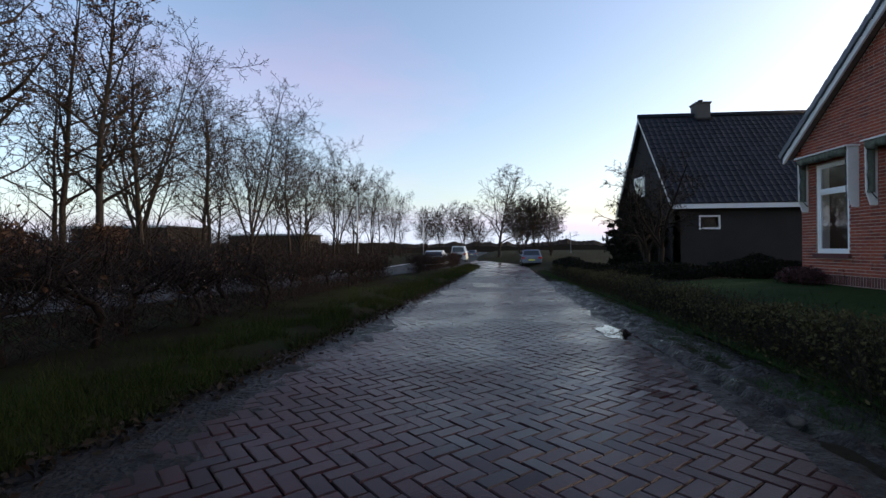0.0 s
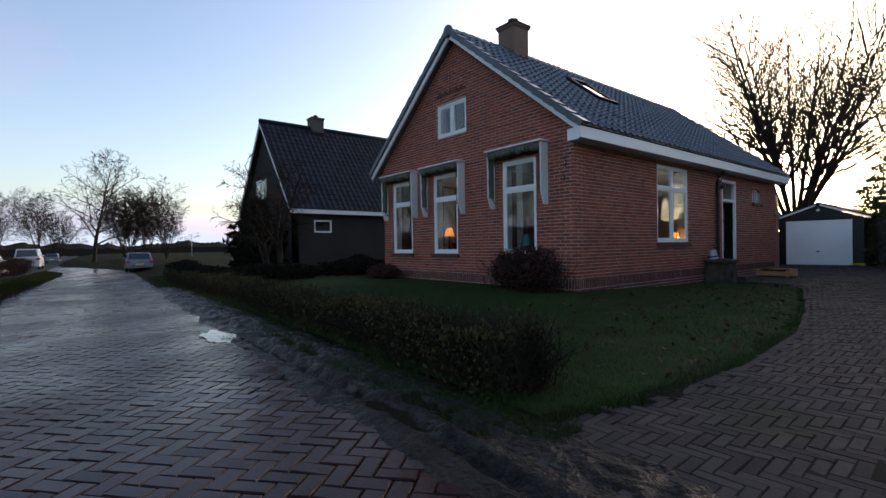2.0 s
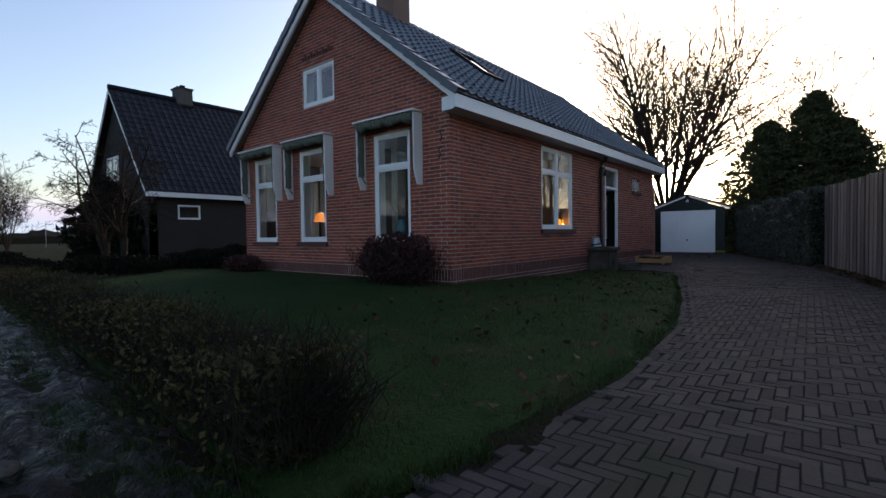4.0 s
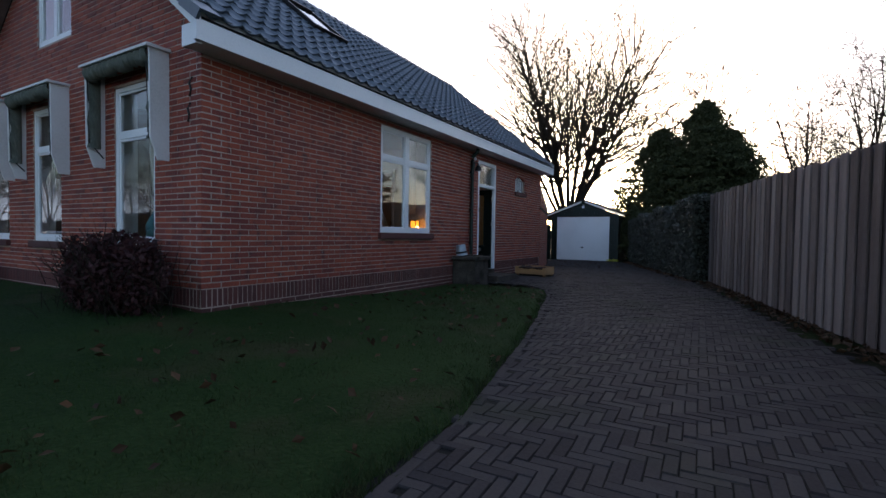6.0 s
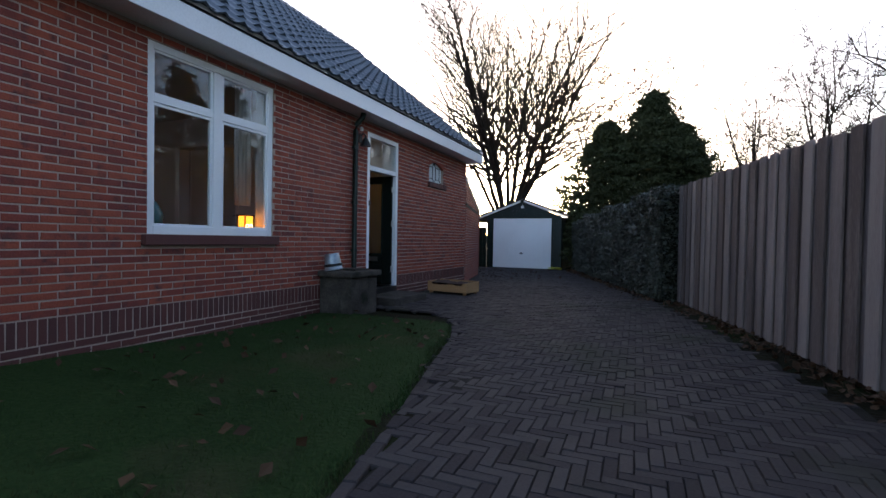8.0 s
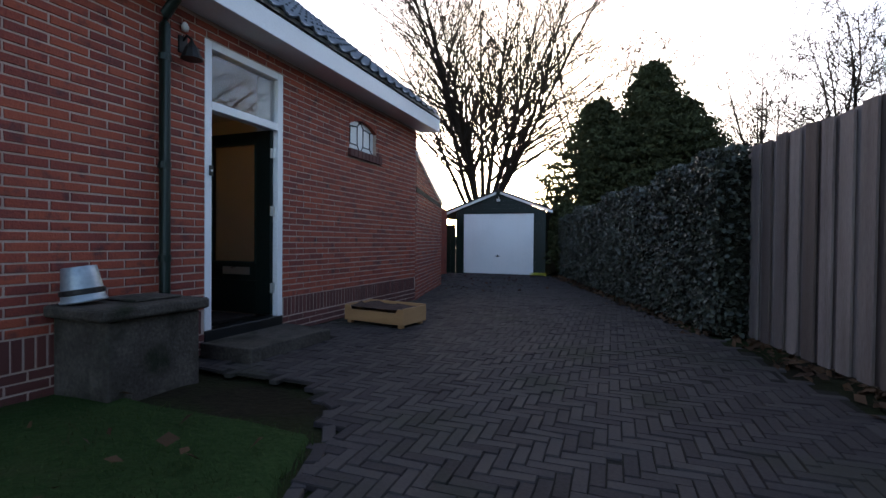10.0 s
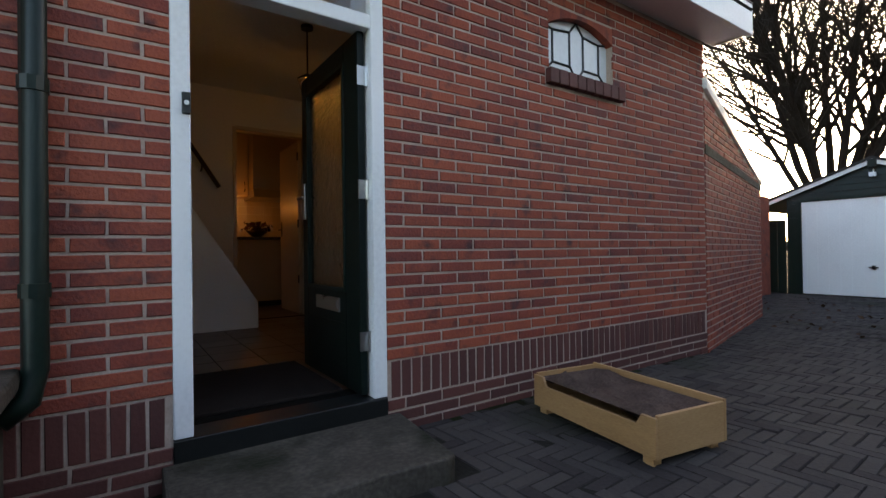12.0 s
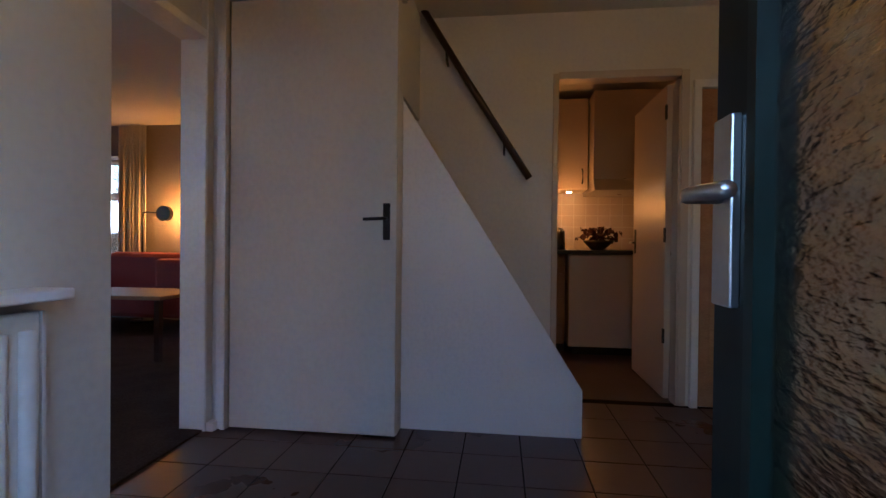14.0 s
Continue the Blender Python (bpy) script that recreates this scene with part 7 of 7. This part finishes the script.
part("door_frame", MB().box(-3.71, 7.58, FL, -3.59, 7.62, 2.5).box(-3.71, 8.42, FL, -3.59, 8.47, 2.5).box(-3.71, 7.62, 2.46, -3.59, 8.42, 2.51), M_CREAM, kdoor, bevel=0.004)

# living room
M_SOFA = mat("red_upholstery", [(0.12, 0.018, 0.015), (0.18, 0.03, 0.024), (0.23, 0.045, 0.034)], 0.9, 3, 60, 0.3, 0.004)
so = thing("sofa", "dark red upholstered sofa against the wall", "sofa", pose(-5.6, 2.9, FL))
part("seat", MB().box(-0.35, -0.8, 0.2, 0.45, 0.9, 0.45), M_SOFA, so, bevel=0.05)
part("backrest", MB().box(-0.5, -0.8, 0.3, -0.3, 0.9, 0.92), M_SOFA, so, bevel=0.06)
part("armrest", MB().box(-0.4, -1.0, 0.15, 0.45, -0.8, 0.65), M_SOFA, so, bevel=0.05)
part("armrest", MB().box(-0.4, 0.9, 0.15, 0.45, 1.1, 0.65), M_SOFA, so, bevel=0.05)
part("cushion", MB().box(-0.3, 0.0, 0.45, -0.12, 0.5, 0.85), M_SOFA, so, bevel=0.06)
ct = thing("coffee_table", "pale-edged low table before the sofa", "table", pose(-4.4, 3.7, FL))
part("tabletop", MB().box(-0.35, -0.75, 0.55, 0.35, 0.6, 0.585), M_OAK, ct, bevel=0.006)
for x, y in ((-0.3, -0.7), (0.25, -0.7), (-0.3, 0.5), (0.25, 0.5)):
    part("leg", MB().box(x, y, 0, x + 0.05, y + 0.05, 0.55), M_DARKWOOD, ct)
fl_ = thing("floor_lamp", "black arched reading lamp lighting the wall", "floor lamp", pose(-6.0, 2.53, FL))
part("base", MB().lathe([(0.14, 0), (0.14, 0.02), (0.02, 0.03)], (0, 0, 0), 18), M_BLACK, fl_)
part("stem", MB().tube([(0, 0, 0.02), (0, 0, 1.38), (0.02, 0.03, 1.44), (0.05, 0.1, 1.45), (0.05, 0.3, 1.44)], 0.011, 8), M_BLACK, fl_)
part("shade", MB().tube([(0.09, 0.36, 1.43), (0.03, 0.36, 1.43)], 0.1, 20), M_BLACK, fl_, "round black shade turned to the wall", smooth=False)
part("bulb", MB().tube([(0.029, 0.36, 1.43), (0.02, 0.36, 1.43)], 0.07, 16), M_SPOT, fl_, "glowing bulb face")
M_CURTAIN = mat("pale_curtain", [(0.4, 0.37, 0.31), (0.5, 0.47, 0.4), (0.56, 0.53, 0.46)], 0.9, 2, 50, 0.1, 0.002)


def curtain(m, w, h, label, folds=9):
    c = MB()
    n = folds * 6
    for k in range(n + 1):
        x = w * k / n
        o = 0.016 * math.sin(k / n * folds * 6.283) + 0.008 * math.sin(k / n * folds * 2.7)
        c.v += [(x, o, 0), (x, o * 0.8, h)]
    c.f = [(2 * k, 2 * k + 2, 2 * k + 3, 2 * k + 1) for k in range(n)]
    ob = part("curtain", c, M_CURTAIN, smooth=True, m=m)
    md = ob.modifiers.new("thickness", "SOLIDIFY")
    md.thickness = 0.004
    return tagged(ob, label, "curtain")


curtain(pose(-6.2, 2.0, FL + 0.05, 0, 0, 90), 0.42, 2.6, "pale full-length curtain beside the living room window")
curtain(pose(-0.34, 4.36, 1.45, 0, 0, 90), 0.24, 1.4, "thin white curtain at the side window", 4)
curtain(pose(-1.78, 0.42, 0.95), 0.16, 1.9, "thin white curtain at the gable window", 3)
bo = thing("bottle", "yellow bottle on the living room window sill", "bottle", pose(-6.22, 1.62, 1.032))
part("body", MB().lathe([(0.03, 0), (0.032, 0.1), (0.02, 0.14), (0.012, 0.2), (0.012, 0.24)], (0, 0, 0), 14), M_YELLOW, bo, smooth=True)

# lamps in the windows
M_LANT = glow("amber_glow", (1.0, 0.3, 0.02), 1.1)
wl = thing("window_lantern", "amber glowing lantern on the window sill", "lantern", pose(-0.22, 4.42, 1.122))
part("glow_body", MB().box(-0.055, -0.06, 0.012, 0.055, 0.06, 0.2), M_LANT, wl, "amber glowing glass", bevel=0.008).visible_shadow = False
for s in (-1, 1):
    for q in (-1, 1):
        part("post", MB().box(s * 0.06 - 0.006, q * 0.065 - 0.006, 0.0, s * 0.06 + 0.006, q * 0.065 + 0.006, 0.215), M_IRON, wl)
part("base", MB().box(-0.07, -0.075, 0, 0.07, 0.075, 0.012), M_IRON, wl)
part("lid", MB().box(-0.07, -0.075, 0.2, 0.07, 0.075, 0.215), M_IRON, wl)
for q in (-0.028, 0.028):
    part("ring", MB().tube([(0.057, q + 0.02 * math.cos(w), 0.085 + 0.02 * math.sin(w)) for w in [0.6283 * i for i in range(11)]], 0.004, 5), M_SPOT, wl)
fm = thing("table_lamp", "warm dome-shaded lamp in the gable window", "lamp", pose(-4.25, 0.55, 0.93))
part("foot", MB().lathe([(0.09, 0), (0.09, 0.02), (0.03, 0.05), (0.025, 0.4)], (0, 0, 0), 14), M_IRON, fm)
part("shade", MB().lathe([(0.13, 0.4), (0.125, 0.44), (0.09, 0.55), (0.05, 0.6), (0.01, 0.61)], (0, 0, 0), 18), glow("shade_glow", (1.0, 0.3, 0.03), 0.4), fm, "glowing amber shade", smooth=True).visible_shadow = False
part("stand", MB().box(-0.3, -0.2, -0.68, 0.3, 0.25, 0.0), M_DARKWOOD, fm)
M_TEAL = mat("teal_glaze", [(0.03, 0.14, 0.14), (0.05, 0.2, 0.2)], 0.25, 3, 40, 0.05, 0.002)
vz = thing("vase", "teal glazed vase on the window sill", "vase", pose(-1.4, 0.3, 0.922))
part("body", MB().lathe([(0.06, 0), (0.12, 0.08), (0.13, 0.2), (0.08, 0.32), (0.05, 0.36), (0.06, 0.38)], (0, 0, 0), 20), M_TEAL, vz, smooth=True)
part("stems", twig_mass([(0, 0, 0.35)] * 16, random.Random(4), 0.7, 0.006, 0.35), M_TWIG, vz)
vz = thing("sculpture", "dark rounded pot on the side window sill", "pot", pose(-0.24, 3.28, 1.122))
part("body", MB().lathe([(0.05, 0), (0.1, 0.06), (0.11, 0.16), (0.06, 0.26), (0.03, 0.3)], (0, 0, 0), 18), M_TEAL, vz, smooth=True)

# hall floor tiles
_tm = MB().box(-0.146, -0.146, -0.01, 0.146, 0.146, 0.0).mesh("floor_tile")
_tm.materials.append(M_FLOORTILE)
for i in range(12):
    for j in range(13):
        x, y = -0.42 - i * 0.3, 5.7 + j * 0.3
        if x > -3.6 and not (x > -1.5 and y < 6.3):
            part("floor_tile", _tm, M_FLOORTILE, floor, m=pose(x, y, FL + rnd.uniform(-0.001, 0.0)))

# ---------------------------------------------------------------- bricks of the walls
def wall_pieces(wall, owner, bricks, near, material, name="brick"):
    shared, rest, count = {}, MB(), 0
    for s, e, lo, hi in bricks:
        if count < 300 and near((s + e) / 2, (lo + hi) / 2):
            key = (round(e - s, 3), round(hi - lo, 3), rnd.randrange(3))
            if key not in shared:
                vs, fs = brick_faces(0, e - s, 0, hi - lo, wall, rnd.random())
                me = MB().add(vs, fs).mesh(name)
                me.materials.append(material)
                shared[key] = me
            part(name, shared[key], material, owner, m=pose(0, s, lo) if wall == "side" else pose(s, 0, lo))
            count += 1
        else:
            vs, fs = brick_faces(s, e, lo, hi, wall, rnd.random())
            rest.add(vs, fs)
    ob = part(name + "s", rest, material, owner)
    ob["kind"] = "stuff"


C = 0.0653
_am = pose(0.004, 11.0, 0, 0, 0, math.degrees(math.atan2(0.8, 3.2)))
_ab = MB()
for _b in lay_bricks(0.0, 3.29, -0.05, 2.47, [], lambda z: (0.0, min(3.29, max(0.0, (2.49 - z) / 0.167)))):
    vs, fs = brick_faces(*_b, "side", rnd.random())
    _ab.add([_am @ Vector(v) for v in vs], fs)
part("annexe_bricks", _ab, M_BRICK, an)["kind"] = "stuff"
_ab = MB()
for _b in lay_bricks(-5.5, -2.2, -0.05, 2.1, []):
    _ab.add(*brick_faces(*_b, "gable", rnd.random()))
part("annexe_bricks", _ab, M_BRICK, an, m=pose(0, 14.2, 0))["kind"] = "stuff"
holes = SIDE_HOLES + [(3.03, 4.68, 0.99, 1.09), (8.88, 9.75, 2.15, 2.26)]
wall_pieces("side", wall_side, lay_bricks(0.0, HL, 0.445, 0.445 + 38 * C, holes), lambda a, z: (5.9 < a < 6.66 or 7.64 < a < 8.7) and 0.5 < z < 2.3, M_BRICK)
sold = [(k * 0.0645, k * 0.0645 + 0.053, 0.24, 0.434) for k in range(170) if not 6.66 < k * 0.0645 + 0.04 < 7.66]
wall_pieces("side", wall_side, sold, lambda a, z: 7.6 < a < 9.5, M_PLINTH, "soldier_brick")
wall_pieces("side", wall_side, lay_bricks(0.0, HL, 0.24 - 4 * C, 0.24, SIDE_HOLES), lambda a, z: False, M_PLINTH, "footing_brick")


def rake(z):
    if z < 3.08:
        return -HW, 0.0
    half = (roof_line(-HW / 2) - z) / SLOPE
    return -HW / 2 - half, -HW / 2 + half


holes = GABLE_HOLES + [(a - 0.05, b + 0.05, z0 - 0.1, z0) for a, b, z0, z1 in GABLE_HOLES[:3]]
wall_pieces("gable", wall_gable, lay_bricks(-HW, 0.0, 0.445, 0.445 + 85 * C, holes, rake), lambda a, z: a > -1.0 and 1.0 < z < 2.9, M_BRICK)
sold = [(-HW + k * 0.0645, -HW + k * 0.0645 + 0.053, 0.24, 0.434) for k in range(101)]
wall_pieces("gable", wall_gable, sold, lambda a, z: False, M_PLINTH, "soldier_brick")
wall_pieces("gable", wall_gable, lay_bricks(-HW, 0.0, 0.24 - 4 * C, 0.24, []), lambda a, z: False, M_PLINTH, "footing_brick")


# ---------------------------------------------------------------- herringbone paving
def herringbone(inside, corner, size, turn, unit=0.105, ratio=2):
    """Centres and turns of bricks so many units long, one wide, over a square from corner."""
    n = int(size / unit)
    c, s = math.cos(turn), math.sin(turn)
    for i in range(-n, n):
        for j in range(-n, n):
            k = (i - j) % (2 * ratio)
            if k == 0:
                u, v, a = i + ratio / 2, j + 0.5, turn
            elif k == 2 * ratio - 1:
                u, v, a = i + 0.5, j + ratio / 2, turn + math.pi / 2
            else:
                continue
            x, y = corner[0] + unit * (u * c - v * s), corner[1] + unit * (u * s + v * c)
            if inside(x, y):
                yield x, y, a


def pave(owner, spots_, near, material, half_l=0.1035, half_w=0.0508, c=0.005):
    top = [(-half_l, -half_w), (half_l, -half_w), (half_l, half_w), (-half_l, half_w)]
    vs0 = [(x, y, -0.03) for x, y in top] + [(x, y, -0.007) for x, y in top] + [(x - math.copysign(c, x), y - math.copysign(c, y), 0.0) for x, y in top]
    fs0 = [(8, 9, 10, 11)] + [(4 + i, 4 + (i + 1) % 4, 8 + (i + 1) % 4, 8 + i) for i in range(4)] + [(i, (i + 1) % 4, 4 + (i + 1) % 4, 4 + i) for i in range(4)]
    one = MB().add(vs0, fs0).mesh("paving_brick")
    one.materials.append(material)
    rest, count = MB(), 0
    for x, y, a in spots_:
        sag = 0.012 * noise.noise((x * 0.7, y * 0.7, 1.0))
        m = Matrix.Translation((x, y, ground_z(x, y) + sag + rnd.uniform(-0.003, 0.003))) @ pose(0, 0, 0, rnd.gauss(0, 1.1), rnd.gauss(0, 0.9), math.degrees(a) + rnd.gauss(0, 0.8))
        if count < 300 and near(x, y):
            part("paving_brick", one, material, owner, m=m)
            count += 1
        else:
            rest.add([m @ Vector(v) for v in vs0], fs0)
    ob = part("paving_bricks", rest, material, owner)
    ob["kind"] = "stuff"


_ra = math.atan(-0.065)
pave(road, herringbone(lambda x, y: -26 < x < 8 and road_left(x) + 0.02 < y < road_right(x) - 0.05 - 0.25 * max(0, noise.noise((x * 1.2, 0, 4))), (-9, -7.5), 30, _ra + math.pi / 4),
     lambda x, y: 1.9 < x < 3.6, M_PAVER, 0.1015, 0.0488, 0.006)
pave(drive, herringbone(lambda x, y: in_drive(x, y) and y > road_right(x) + 0.3 and not (x < 0.6 and 6.6 < y < 7.74) and not (x < 0.56 and 5.45 < y < 6.2), (2, 6), 20, 0.03, 0.07, 3), lambda x, y: 0.8 < x < 2.2 and 7 < y < 10, M_DRIVE, 0.1025, 0.0325, 0.003)
edge = []
y = -4.1
while y < 6.2:
    xe, xn = lerp(y, LAWN_EDGE), lerp(y + 0.2, LAWN_EDGE)
    edge.append((xe - 0.02, y, math.atan2(0.2, xn - xe)))
    y += 0.2
pave(drive, edge, lambda x, y: True, M_DRIVE, 0.1, 0.035, 0.005)
